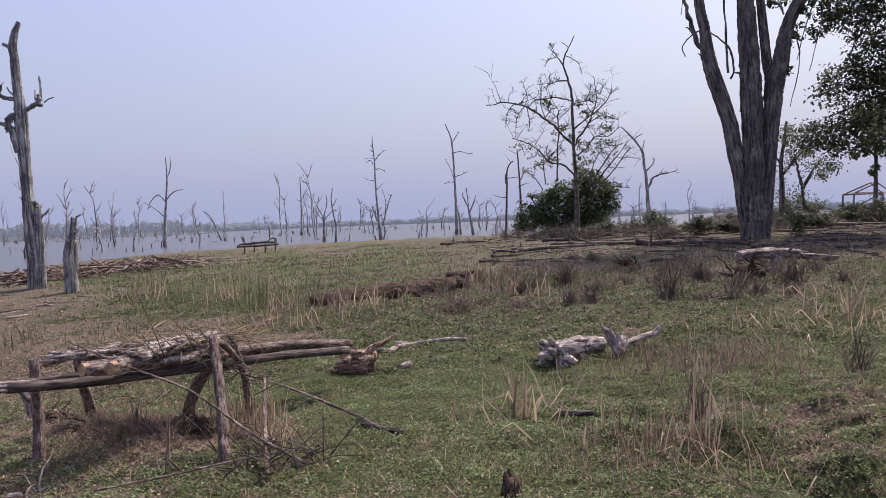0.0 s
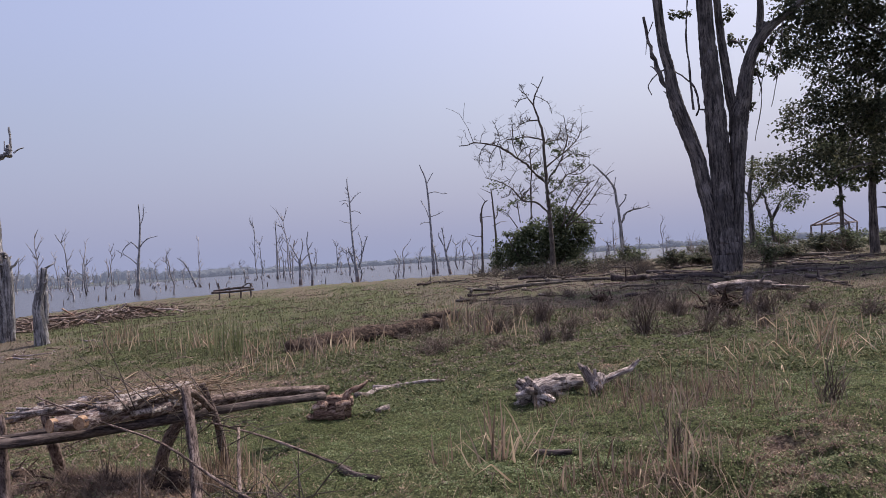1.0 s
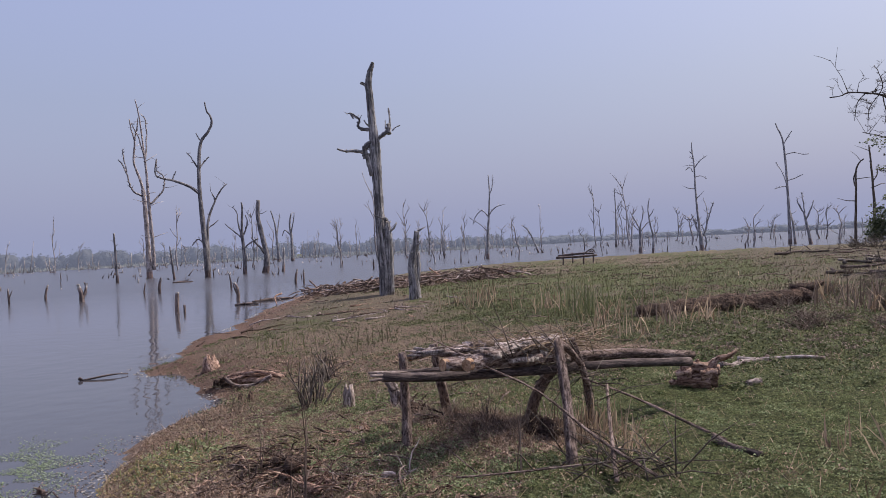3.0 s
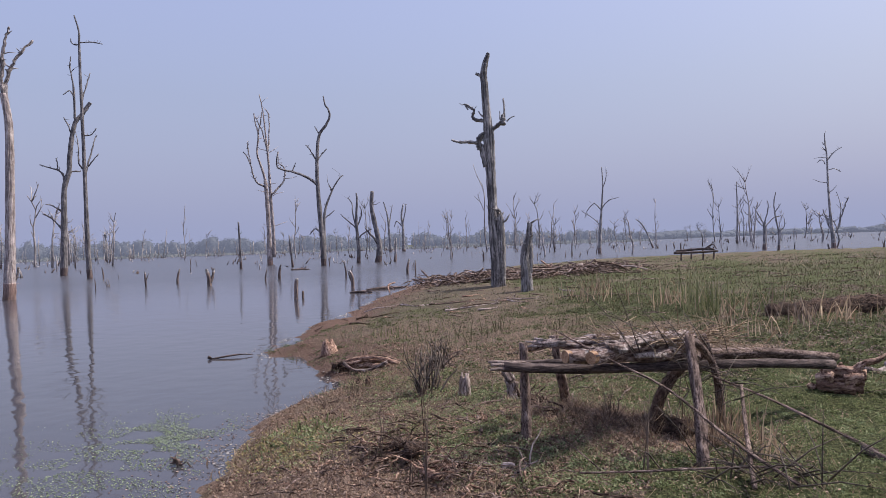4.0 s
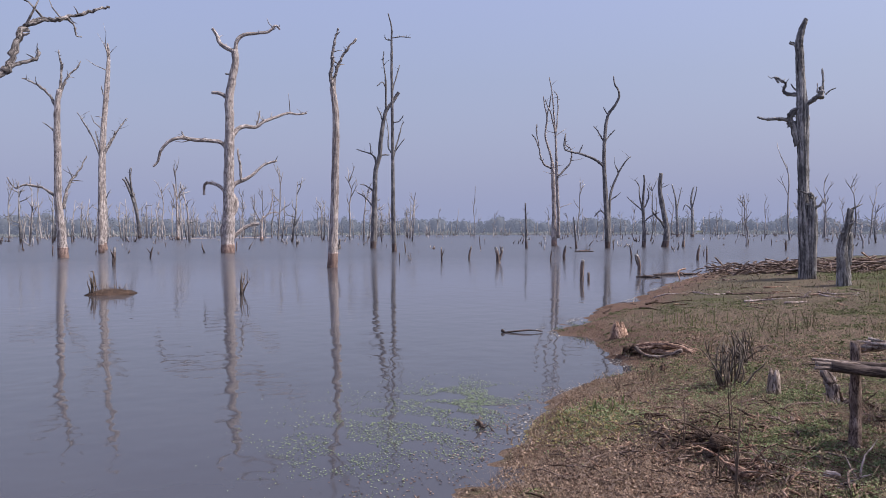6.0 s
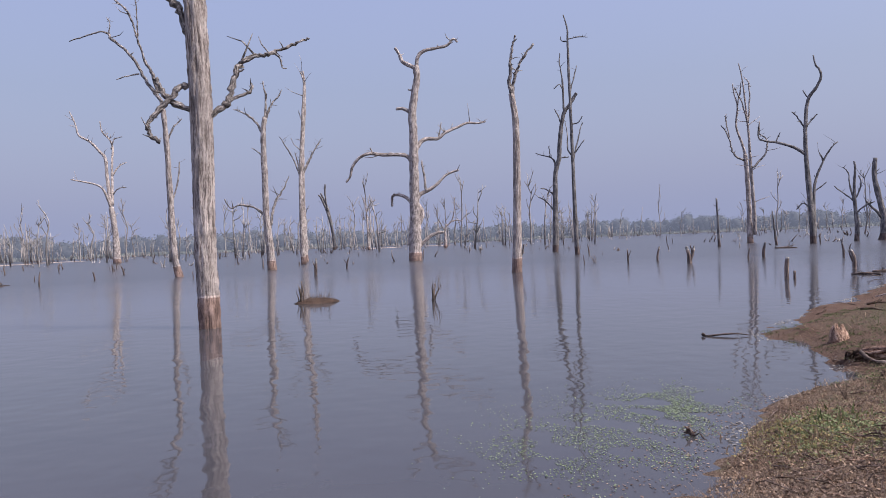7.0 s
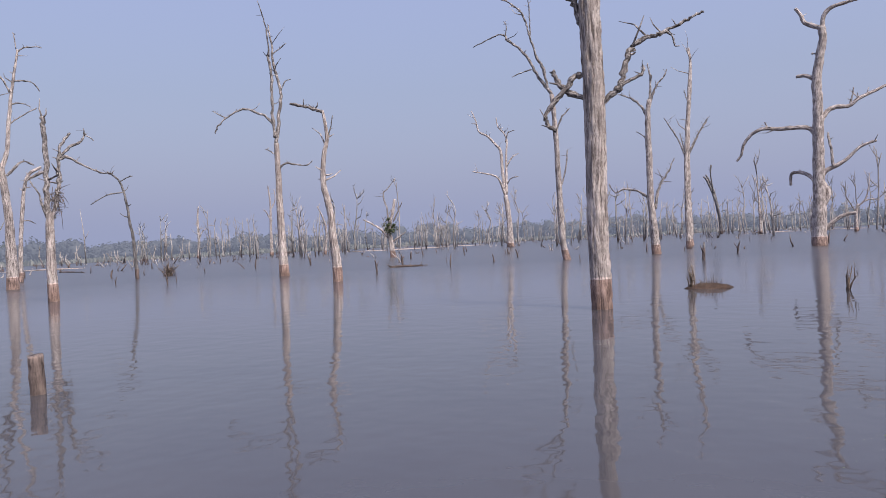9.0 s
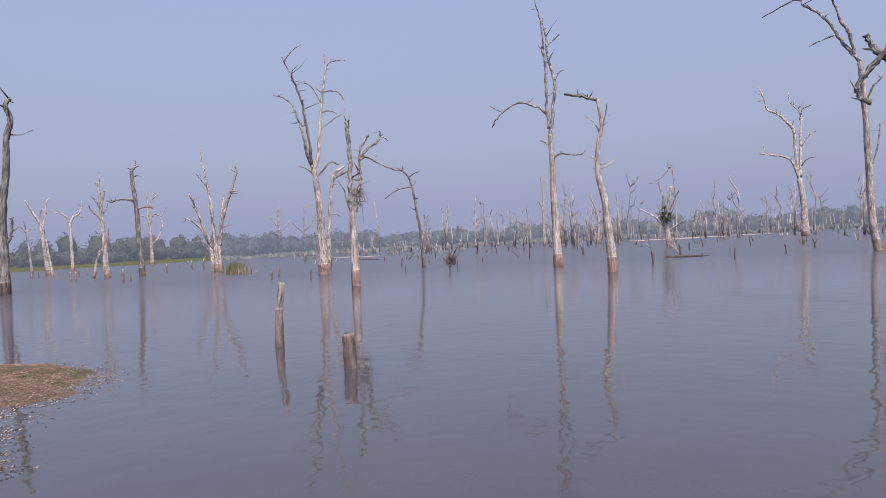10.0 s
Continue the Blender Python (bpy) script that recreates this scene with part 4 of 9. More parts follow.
dead_tree(-50.25, -82.56, 148.7, 'pale', [
     (0.27, 0.17, -0.08, -0.26, -0.33, 1.19, -0.5, 3.15, -0.66, 5.11, -0.87, 6.29),
     (0.15, 0.06, -0.87, 6.23, -1.46, 7.36, -1.82, 8.1, -2.18, 8.76),
     (0.1, 0.07, -0.83, 5.77, -0.67, 7.58),
     (0.14, 0.06, -0.72, 5.24, -0.34, 6.4, -0.15, 7.69, 0.03, 8.66, 0.31, 8.97),
     (0.07, 0.04, -0.17, 7.17, 0.23, 7.47),
     (0.18, 0.12, 0.31, -0.28, 0.06, 1.17, -0.22, 3.46, -0.46, 5.23)], twigs=5)
dead_tree(-67.28, -104.68, 147.2, 'pale', [
     (0.26, 0.2, 0.06, -0.51, -0, 1.7, -0.05, 4.26, -0.07, 7.25),
     (0.16, 0.06, -0.08, 7.16, -0.54, 8.12, -1.36, 8.76, -2.29, 8.89),
     (0.07, 0.04, -1.03, 8.57, -1.77, 9.21),
     (0.18, 0.06, -0.08, 7.16, 0.49, 8.24, 1.19, 8.64, 1.58, 9.73, 1.63, 10.66),
     (0.08, 0.04, 0.92, 8.48, 1.84, 8.01)], twigs=5)
dead_tree(-87.12, -111.89, 142.1, 'pale', [
     (0.3, 0.08, -0.02, -0.41, -0.05, 3.05, -0.11, 6.1, -0.37, 9.15, -0.34, 11.69, -0.37, 13.21),
     (0.13, 0.05, -0.27, 8.95, 0.04, 11.16, 0.79, 12.14, 1.53, 12.72),
     (0.12, 0.06, -0.16, 7.11, -0.85, 7.55, -1.46, 7.58),
     (0.12, 0.06, -0.11, 8.13, -0.99, 8.78, -1.6, 8.91),
     (0.15, 0.06, 0.09, 3.85, 1.26, 5.01, 1.84, 6.51, 2.09, 7.51),
     (0.14, 0.06, -0.04, 7.51, 0.44, 9.01, 1.45, 8.86, 1.99, 7.52, 2.58, 7.18),
     (0.1, 0.05, 1.64, 8.65, 2.49, 9.52, 2.74, 10.42)], twigs=5)
dead_tree(-47.88, -82.05, 150, 'mid', [
     (0.16, 0.09, -0.01, -0.29, -0.13, 1.92, -0.26, 3.77, -0.41, 5.25),
     (0.08, 0.03, -0.42, 5.03, -0.98, 5.64, -1.43, 5.44),
     (0.08, 0.03, -0.42, 5.03, 0.12, 5.44, 0.62, 5.27),
     (0.07, 0.03, -0.41, 3.77, 0.13, 4.26, 0.72, 4.23),
     (0.05, 0.03, -0.41, 5.25, -0.65, 6.36)], twigs=5)
# broken stakes in the shallows off the far bank
for n_t, (x, y, tall) in enumerate([(-45.5, -76.8, 0.62), (-36.1, -56.6, 0.68), (-36.0, -55.8, 0.72), (-49.6, -74.6, 0.69), (-33.3, -46.1, 0.88), (-33.9, -46.1, 0.35), (-50.6, -62.8, 0.75), (-64.2, -77.3, 0.62), (-60.5, -71.5, 0.87), (-57.4, -67.0, 0.96), (-55.9, -63.4, 1.05), (-32.7, -31.5, 0.42), (-36.0, -33.9, 0.54), (-39.3, -40.8, 0.35), (-50.8, -81.8, 0.60), (-47.0, -72.1, 0.60)]):
    dead_tree(x, y, 140, 'cut', [(0.05 + 0.06 * tall, 0.03 + 0.05 * tall, 0, -0.3, (n_t % 3 - 1) * 0.1 * tall, tall)])
dead_tree(-73.15, 11.61, 80.9, 'pale', [
     (0.301, 0.0702, 0, -0.3, 0.02, 2.6, 0.05, 5.54, 0.11, 8.47, 0.32, 12.39, 0.6, 15.35, 0.7, 17.81, 0.58, 19.01),
     (0.1, 0.0365, 0.11, 7.98, -0.29, 9.67, -0.53, 10.87),
     (0.1, 0.0365, 0.16, 8.57, 0.85, 9.99, 1.5, 11.26, 2.11, 12.15),
     (0.073, 0.0365, 0.45, 13.38, 0.16, 14.33, 0, 15.05)])
dead_tree(-266.30, 54.32, 78.4, 'dark', [
     (0.628, 0.259, -0, -0.3, -0.91, 7.94, -2.31, 15.27, -4.36, 20.16),
     (0.252, 0.134, -2.16, 14.36, -2.76, 19.85, -2.4, 23.53)])
dead_tree(-33.19, 81.68, 21.9, 'mid', [
     (0.187, 0.0489, 0, -0.3, 0.21, 3.23, 0.4, 5.19, 0.6, 7.8, 0.55, 10.08),
     (0.0741, 0.0296, 0.34, 5.06, -0.41, 5.86, -1.24, 5.09, -1.56, 4.24),
     (0.0741, 0.0296, 0.47, 5.32, 1.28, 6.15, 2.41, 6.45),
     (0.0593, 0.0296, 0.14, 3.36, -0.74, 4.23, -2, 5.11),
     (0.0593, 0.0259, 0.54, 7.47, 0.98, 8.76, 1.05, 10.06)], twigs=11)
dead_tree(-37.23, 114.23, 17.9, 'mid', [
     (0.133, 0.0556, -0, -0.3, -0.98, 2.39, -1.8, 3.89, -2.63, 4.6)], twigs=11)
dead_tree(-31.66, 146.66, 12.1, 'mid', [
     (0.181, 0.0625, 0, -0.3, 0.2, 6.68, 0.16, 11.76),
     (0.0631, 0.0379, 0.21, 6.91, 1.06, 8.38, 1.43, 9.17)], twigs=11)
dead_tree(-14.91, 80.63, 10.5, 'mid', [
     (0.175, 0.114, -0, -0.3, 0.05, 2.02, 0.03, 2.83),
     (0.0828, 0.0311, 0.02, 2.71, -0.49, 3.72, -0.89, 4.55),
     (0.0828, 0.0311, 0.09, 2.77, 0.45, 4.19, 0.37, 5.13),
     (0.069, 0.0311, 0.13, 2.33, 0.91, 3.24, 1.54, 3.41),
     (0.0621, 0.0276, -0.11, 2.46, -0.58, 3.1, -0.79, 3.86)], twigs=11)
dead_tree(-11.72, 69.01, 9.6, 'mid', [
     (0.11, 0.0389, -0, -0.3, 0.16, 1.4, -0.05, 2.75, -0.21, 4.09, -0.05, 5.26),
     (0.0471, 0.0236, 0.01, 1.68, 0.57, 2.3, 0.55, 3.16),
     (0.0471, 0.0236, -0.1, 1.57, -0.62, 1.81),
     (0.0412, 0.0206, -0.12, 3.55, 0.33, 4.23)], twigs=11)
dead_tree(-7.86, 73.58, 6.1, 'mid', [
     (0.223, 0.137, 0, -0.3, -0.02, 0.94, -0.14, 2.08),
     (0.125, 0.0374, -0.1, 1.79, -0.25, 3.79, -0.33, 6.07, -0.35, 8.33, -0.47, 9.75, -0.49, 10.6),
     (0.0498, 0.0249, -0.36, 8.05, 0.23, 8.77, 0.87, 9.15),
     (0.0467, 0.0249, -0.34, 7.2, 0.17, 7.3, 0.73, 7),
     (0.0467, 0.0249, -0.49, 7.77, -0.75, 8.18, -1.16, 7.96),
     (0.0405, 0.0249, -0.43, 9.35, -0.69, 9.76),
     (0.0934, 0.0436, -0.26, 1.97, -0.56, 2.95, -0.76, 3.7),
     (0.0623, 0.0311, -0.34, 2.77, -0.78, 3.13, -1.35, 3.2),
     (0.0934, 0.0311, 0.23, 1.5, 0.63, 2.91, 1.08, 4.32, 1.21, 4.6),
     (0.0623, 0.0249, 0.56, 2.63, 0.62, 4.05, 0.32, 5.19)], twigs=11)
dead_tree(-0.24, 95.00, 0.1, 'mid', [
     (0.185, 0.044, -0, -0.3, 0.04, 3.28, -0.01, 6.21, -0.1, 9.87, -0.3, 12.43, -0.83, 13.9, -0.96, 14.41),
     (0.144, 0.06, 0.51, 0.03, 0.44, 2.16, 0.13, 3.86, -0.05, 5.11),
     (0.06, 0.032, 0, 10.59, 0.88, 10.71, 1.82, 10.38, 2.41, 10.36),
     (0.06, 0.032, -0.25, 11.7, 0.37, 12.76, 0.75, 13.26),
     (0.064, 0.032, -0.05, 6.94, -0.44, 8.42, -0.85, 9.31, -1.12, 9.91),
     (0.056, 0.032, -0.06, 6.8, -0.72, 6.82, -1.39, 6.63),
     (0.052, 0.032, 0.11, 7.52, 1, 7.78, 1.74, 8.12)], twigs=11)
dead_tree(1.86, 89.98, -1.2, 'mid', [
     (0.187, 0.1, 0, -0.3, -0.35, 2.1, -0.58, 3.49),
     (0.0909, 0.0379, -0.52, 3.28, -1.1, 4.55, -1.22, 5.25),
     (0.0833, 0.0379, -0.52, 3.42, -0.66, 5.23, -0.78, 5.79),
     (0.0833, 0.0379, -0.4, 2.79, 0.13, 3.95, 0.43, 4.84),
     (0.0606, 0.0303, -0.17, 1.39, 0.34, 2.07)], twigs=11)
dead_tree(-10.96, 18.57, 29.6, 'snag', [
     ((0.185, 0.165, 0.16, 0.138, 0.135, 0.16, 0.115, 0.105, 0.1, 0.1, 0.08, 0.05), 0.05, -0, -0.3, 0.01, 0.74, -0.03, 1.55, -0.06, 2.43, -0.08, 3.38, -0.1, 4.24, -0.13, 4.92, -0.17, 5.53, -0.18, 5.93, -0.2, 6.19, -0.14, 6.53, -0.04, 6.81),
     ((0.12, 0.11, 0.11, 0.08, 0.045), 0.045, 0.15, 0.0, 0.17, 1.08, 0.17, 1.75, 0.14, 2.1, 0.08, 2.25),
     ((0.09, 0.1, 0.08), 0.08, -0.2, 3.5, -0.28, 3.9, -0.33, 4.15),
     (0.0944, 0.0786, -0.36, 4.02, -0.39, 4.27, -0.29, 4.41, -0.16, 4.48),
     (0.0629, 0.0236, -0.44, 4.2, -0.72, 4.24, -0.97, 4.24, -1.19, 4.31),
     (0.0472, 0.0252, -0.22, 4.85, -0.45, 4.88, -0.56, 4.98, -0.51, 5.15, -0.62, 5.25, -0.77, 5.35, -0.68, 5.19),
     (0.0692, 0.0472, -0.04, 4.55, 0.14, 4.66, 0.27, 4.76, 0.36, 4.78),
     (0.0865, 0.0472, 0.31, 4.69, 0.33, 4.89, 0.31, 5),
     (0.0346, 0.0189, 0.36, 4.89, 0.37, 5.21, 0.35, 5.49),
     (0.0236, 0.0126, 0.43, 4.78, 0.54, 4.88, 0.67, 4.93),
     (0.0252, 0.0126, 0.24, 4.85, 0.24, 5.1),
     (0.0535, 0.0315, -0.2, 6.11, -0.33, 6.19, -0.43, 6.23),
     (0.0315, 0.0157, -0.24, 4.96, -0.32, 5.03, -0.38, 5.14)], foot=0.40)
dead_tree(-8.97, 16.69, 27.1, 'post', [
     (0.152, 0.0622, -0, -0.3, -0.03, 0.35, -0.06, 0.81, -0.02, 1.11, 0.05, 1.39, 0.1, 1.75),
     (0.0622, 0.0484, 0.07, 0.47, 0.1, 0.82, 0.1, 1.22),
     (0.0414, 0.0332, -0.02, 1.08, 0.09, 1.34, 0.15, 1.51)], foot=0.40)
bush_tree = dead_tree(5.46, 33.57, -9.2, 'thin', [
     (0.102, 0.0162, 0, -0.3, 0, 1.44, -0.01, 2.43, -0.06, 3.69, -0.07, 4.66, -0.08, 5.65, -0.1, 6.41, -0.23, 7.01, -0.41, 7.65, -0.34, 8.14, -0.09, 8.62, 0.09, 9.02),
     (0.0589, 0.0189, -0.04, 4.06, -0.37, 4.39, -0.67, 4.69, -0.89, 4.99, -1.2, 5.22, -1.53, 5.5, -1.86, 5.75, -2.22, 5.93, -2.66, 6.06, -3.16, 6.14, -3.54, 6.06, -3.91, 6.03),
     (0.0253, 0.0105, -2.22, 5.93, -2.07, 6.26, -2.18, 6.77, -2.35, 7.15),
     (0.021, 0.0105, -2.66, 6.04, -2.97, 5.69, -3.08, 5.01),
     (0.021, 0.0105, -2.22, 5.9, -2.56, 5.43, -2.65, 4.56),
     (0.021, 0.0105, -2.09, 5.84, -2.01, 5.16, -2.08, 4.77),
     (0.0379, 0.0147, -0.09, 6.09, -0.47, 6.22, -0.89, 6.32, -1.39, 6.27, -1.78, 6.25, -1.97, 6.07),
     (0.021, 0.0105, -1.52, 6.28, -1.45, 6.78, -1.53, 7.28),
     (0.021, 0.0105, -1.02, 6.33, -1.17, 5.9, -1.05, 5.58),
     (0.0337, 0.0126, -0.26, 7.02, -0.68, 7.02, -0.99, 6.93, -1.37, 6.72),
     (0.0337, 0.0105, -0.41, 7.7, -0.63, 8.03, -0.8, 8.28, -1.11, 8.56),
     (0.021, 0.0105, -0.73, 8.09, -1.08, 8.01, -1.27, 7.71),
     (0.021, 0.00842, -0.8, 8.28, -0.92, 8.6, -0.99, 8.78),
     (0.021, 0.0105, -0.34, 8.14, -0.03, 7.99, 0.27, 7.74, 0.38, 7.29),
     (0.0189, 0.00842, -0.17, 8.47, -0.32, 8.63, -0.5, 8.75),
     (0.0463, 0.0126, 0.01, 4.05, 0.13, 4.41, 0.4, 4.71, 0.65, 5.11, 0.85, 5.6, 1, 6.08, 0.95, 6.71, 0.89, 7.13),
     (0.0379, 0.0126, -0.01, 4.84, 0.53, 5.25, 1.03, 5.59, 1.41, 5.93, 1.69, 6.48),
     (0.0295, 0.0126, -0.04, 5.96, 0.32, 6.02, 0.69, 6.05, 1.17, 5.89),
     (0.021, 0.0105, 0.51, 6.03, 0.7, 6.41, 0.77, 6.82),
     (0.021, 0.0105, 0.99, 6.34, 1.19, 6.38, 1.31, 6.74),
     (0.0295, 0.0126, 0.65, 5.06, 1.15, 5.34, 1.64, 5.24, 1.94, 5.12),
     (0.0337, 0.0126, -0.04, 3.56, 0.47, 3.9, 0.85, 4.37, 1.35, 4.58, 1.76, 5.05),
     (0.0253, 0.0105, 0.98, 4.42, 1.47, 4.39, 1.98, 4.8),
     (0.0505, 0.0147, -0, 2.62, -0.55, 3.22, -1.15, 3.35, -1.45, 3.68, -1.67, 3.96, -2.16, 4.27, -2.83, 4.52),
     (0.0231, 0.0105, -1.67, 3.96, -1.82, 3.65, -2.19, 3.54),
     (0.0231, 0.0105, -1.15, 3.35, -1.31, 3.81, -1.24, 4.12),
     (0.0421, 0.0189, -0.87, 2.48, -0.79, 3.83, -0.72, 4.69, -0.75, 5.32, -0.68, 5.68),
     (0.0316, 0.0168, -1.37, 2.37, -1.47, 3.27, -1.39, 3.81),
     (0.04, 0.0168, 0.7, 2.03, 1.28, 2.87, 1.8, 3.46, 2.31, 4.16),
     (0.0316, 0.0147, 0.89, 2.15, 1.53, 2.72, 2.1, 3.45, 2.43, 3.92),
     (0.0358, 0.0147, 0.47, 2.04, 1.19, 3.13, 1.71, 3.83, 2.08, 4.05),
     (0.0274, 0.0126, 1.02, 2.25, 1.64, 2.17, 2.36, 2.08),
     (0.0253, 0.0126, 0.58, 2.17, 0.81, 3.25, 1.33, 3.98, 1.82, 4.01),
     (0.0253, 0.0126, -1.51, 2.14, -1.93, 2.79, -2.4, 3.05)], foot=0.90, twigs=21)
dead_tree(3.43, 39.85, -4.9, 'thin', [
     (0.0763, 0.0327, 0, -0.3, -0.01, 2.6, -0.1, 4.59),
     (0.0297, 0.0173, 0, 2.91, 0.19, 3.21, 0.17, 3.51)], foot=0.90, twigs=8)
dead_tree(2.58, 39.92, -3.7, 'thin', [
     (0.0708, 0.0272, -0, -0.3, 0.12, 2.03, 0.2, 3.56, 0.52, 4),
     (0.0297, 0.0173, 0.14, 2.64, 0.07, 3.1, 0.2, 3.56)], foot=0.89, twigs=8)
dead_tree(11.01, 42.60, -14.5, 'mid', [
     (0.106, 0.0407, -0, -0.3, 0.01, 2.03, -0.14, 3.66, -0.27, 4.49, -0.73, 5.17, -1.35, 5.86),
     (0.0593, 0.0259, 0.08, 2.28, 0.32, 2.83, 0.79, 3.03, 1.26, 3.1, 1.72, 3.24),
     (0.0444, 0.0222, -0.05, 3.24, 0.34, 3.64, 0.41, 3.96),
     (0.0333, 0.0167, -0.67, 5.1, -0.41, 5.31, -0.16, 5.42),
     (0.037, 0.0185, -0.24, 4.39, -0.14, 4.8, -0.1, 5.03)], foot=0.99, twigs=11)
dead_tree(-9.83, -9.56, 133.6, 'cut', [
     (0.0799, 0.0577, 0, -0.3, 0.01, 0.37, 0.04, 0.74, 0.09, 1.11)])
dead_tree(-8.39, -6.90, 128.4, 'cut', [
     (0.095, 0.088, -0, -0.3, -0, 0.23, -0.01, 0.48)])
dead_tree(-30.06, 23.48, 51.6, 'cut', [
     (0.129, 0.0644, 0, -0.3, -0.06, 0.41, -0.18, 0.82),
     (0.0703, 0.0351, 0.03, 0.18, 0.15, 0.59, 0.18, 0.85)])
dead_tree(-18.06, 17.47, 45.3, 'cut', [
     (0.0762, 0.0593, -0, -0.3, 0.02, 0.4, 0.04, 0.69)])
dead_tree(-18.12, 17.86, 44.7, 'cut', [
     (0.0514, 0.0343, -0, -0.3, -0, 0.25)])
dead_tree(-20.03, 22.56, 41.0, 'cut', [
     (0.0815, 0.0408, -0, -0.3, 0.02, 0.39, -0.09, 0.73),
     (0.0371, 0.0185, -0, 0.23, -0.11, 0.55, -0.14, 0.73)])
dead_tree(-49.56, 57.42, 40.6, 'dark', [
     (0.185, 0.0721, -0, -0.3, 0.05, 1.62, -0.07, 3.34, -0.07, 5.07, 0.04, 6.51, -0.02, 7.2),
     (0.0749, 0.0374, -0.07, 3.23, -0.41, 5.08, -0.53, 6.23, -0.93, 6.81),
     (0.0749, 0.0374, 0.05, 3.92, 0.44, 5.07, 0.32, 5.93),
     (0.0936, 0.0468, -0.01, 2.48, 0.62, 3.05, 1.46, 3.45),
     (0.0842, 0.0374, -0.12, 3.63, -1.1, 4.5, -1.67, 5.08)])
dead_tree(-48.31, 58.93, 39.1, 'dark', [
     (0.31, 0.176, -0, -0.3, 0.28, 1.33, 0.1, 2.77, -0.24, 4.5, -0.42, 5.94, -0.31, 7.38),
     (0.141, 0.0658, 0.22, 1.62, -0.23, 2.48, -0.75, 3.06, -1.15, 3.64)])
dead_tree(-125.04, 159.06, 38.1, 'mid', [
     (0.358, 0.138, 0, -0.3, -0.32, 6.11, -0.63, 9.93, -1.55, 13.76),
     (0.175, 0.0876, -0.32, 6.88, 0.41, 10.69, 0.85, 12.97)])
dead_tree(-122.72, 161.92, 37.1, 'mid', [
     (0.415, 0.166, 0, -0.3, -0.02, 6.11, -0.34, 9.93, 0.25, 12.98),
     (0.176, 0.0879, -0.18, 6.88, -1.67, 8.42, -2.41, 6.89),
     (0.176, 0.0879, -0.03, 7.64, 0.85, 11.45, 0.99, 12.97)])
dead_tree(-53.32, 45.29, 49.4, 'dark', [
     (0.123, 0.0759, -0, -0.3, -0.05, 2.16, -0.11, 4.31)])
dead_tree(-50.33, 48.91, 45.6, 'dark', [
     (0.114, 0.0476, -0, -0.3, -0.16, 1.62, -0.27, 2.97),
     (0.0866, 0.0433, -0.27, -0.27, -0.59, 0.11)])
dead_tree(-47.14, 60.36, 37.7, 'mid', [
     (0.146, 0.052, 0, -0.3, 0.11, 1.04, 0.22, 2.48)])
dead_tree(-127.55, 46.54, 69.9, 'pale', [
     (0.314, 0.138, -0, -0.072, 0.0096, 2.94, 0.288, 4.41),
     (0.151, 0.0672, 0.194, 3.92, 1.38, 5.08, 1.94, 7.32, 2.03, 9.26),
     (0.134, 0.0672, 0.929, 4.7, 2.29, 5.06, 3.38, 4.85),
     (0.118, 0.0588, 0.0096, 3.14, -1.18, 5.42, -1.55, 7.4)])
dead_tree(-149.76, 37.55, 75.9, 'pale', [
     (0.252, 0.084, 0, -0.072, -0.096, 4.62, -0.197, 8.08, -0.634, 11),
     (0.115, 0.0574, -0.197, 7.85, 0.701, 9.79, 1.81, 10.3)])
dead_tree(-149.98, -79.27, 117.8, 'pale', [
     (0.346, 0.115, 0, -0.072, 0.218, 4.55, 0.149, 8.46, 0.415, 11.3),
     (0.147, 0.0734, 0.206, 4.29, 1.06, 5.82, 1.86, 6.43)])
dead_tree(-143.64, -59.72, 112.4, 'pale', [
     (0.317, 0.106, 0, -0.3, 0.05, 6, 0.16, 10.79, -0.15, 14.4),
     (0.134, 0.0671, 0.11, 7.19, -0.77, 9.03, -1.35, 9.42),
     (0.134, 0.0671, 0.09, 9.35, 1.14, 11.34, 1.02, 13.75)])
dead_tree(-126.28, -42.46, 108.4, 'pale', [
     (0.235, 0.0903, -0, -0.3, 0.39, 3.88, -0.1, 6.47, -1.03, 8.57),
     (0.115, 0.0575, 0.11, 4.41, 1.23, 6.41, 1.79, 7.41)])
dead_tree(-161.63, -150.41, 132.9, 'mid', [
     (0.45, 0.15, -0, -0.3, 0, 6.31, -0.22, 11.05, 0.07, 14.2),
     (0.191, 0.0954, 0, 6.31, 2.01, 8.6, 3.56, 10.13),
     (0.191, 0.0954, -0.07, 7.89, -1.71, 10.32, -2.65, 11.92)])
dead_tree(-160.50, -140.20, 131.1, 'mid', [
     (0.434, 0.145, 0, -0.3, 0.42, 5.84, 0.2, 10.48, 0.65, 13.86),
     (0.184, 0.092, 0.27, 5.85, -1.65, 7.78, -3.03, 9.06),
     (0.184, 0.092, 0.45, 6.61, 2.45, 8.85, 3.57, 11.13)])
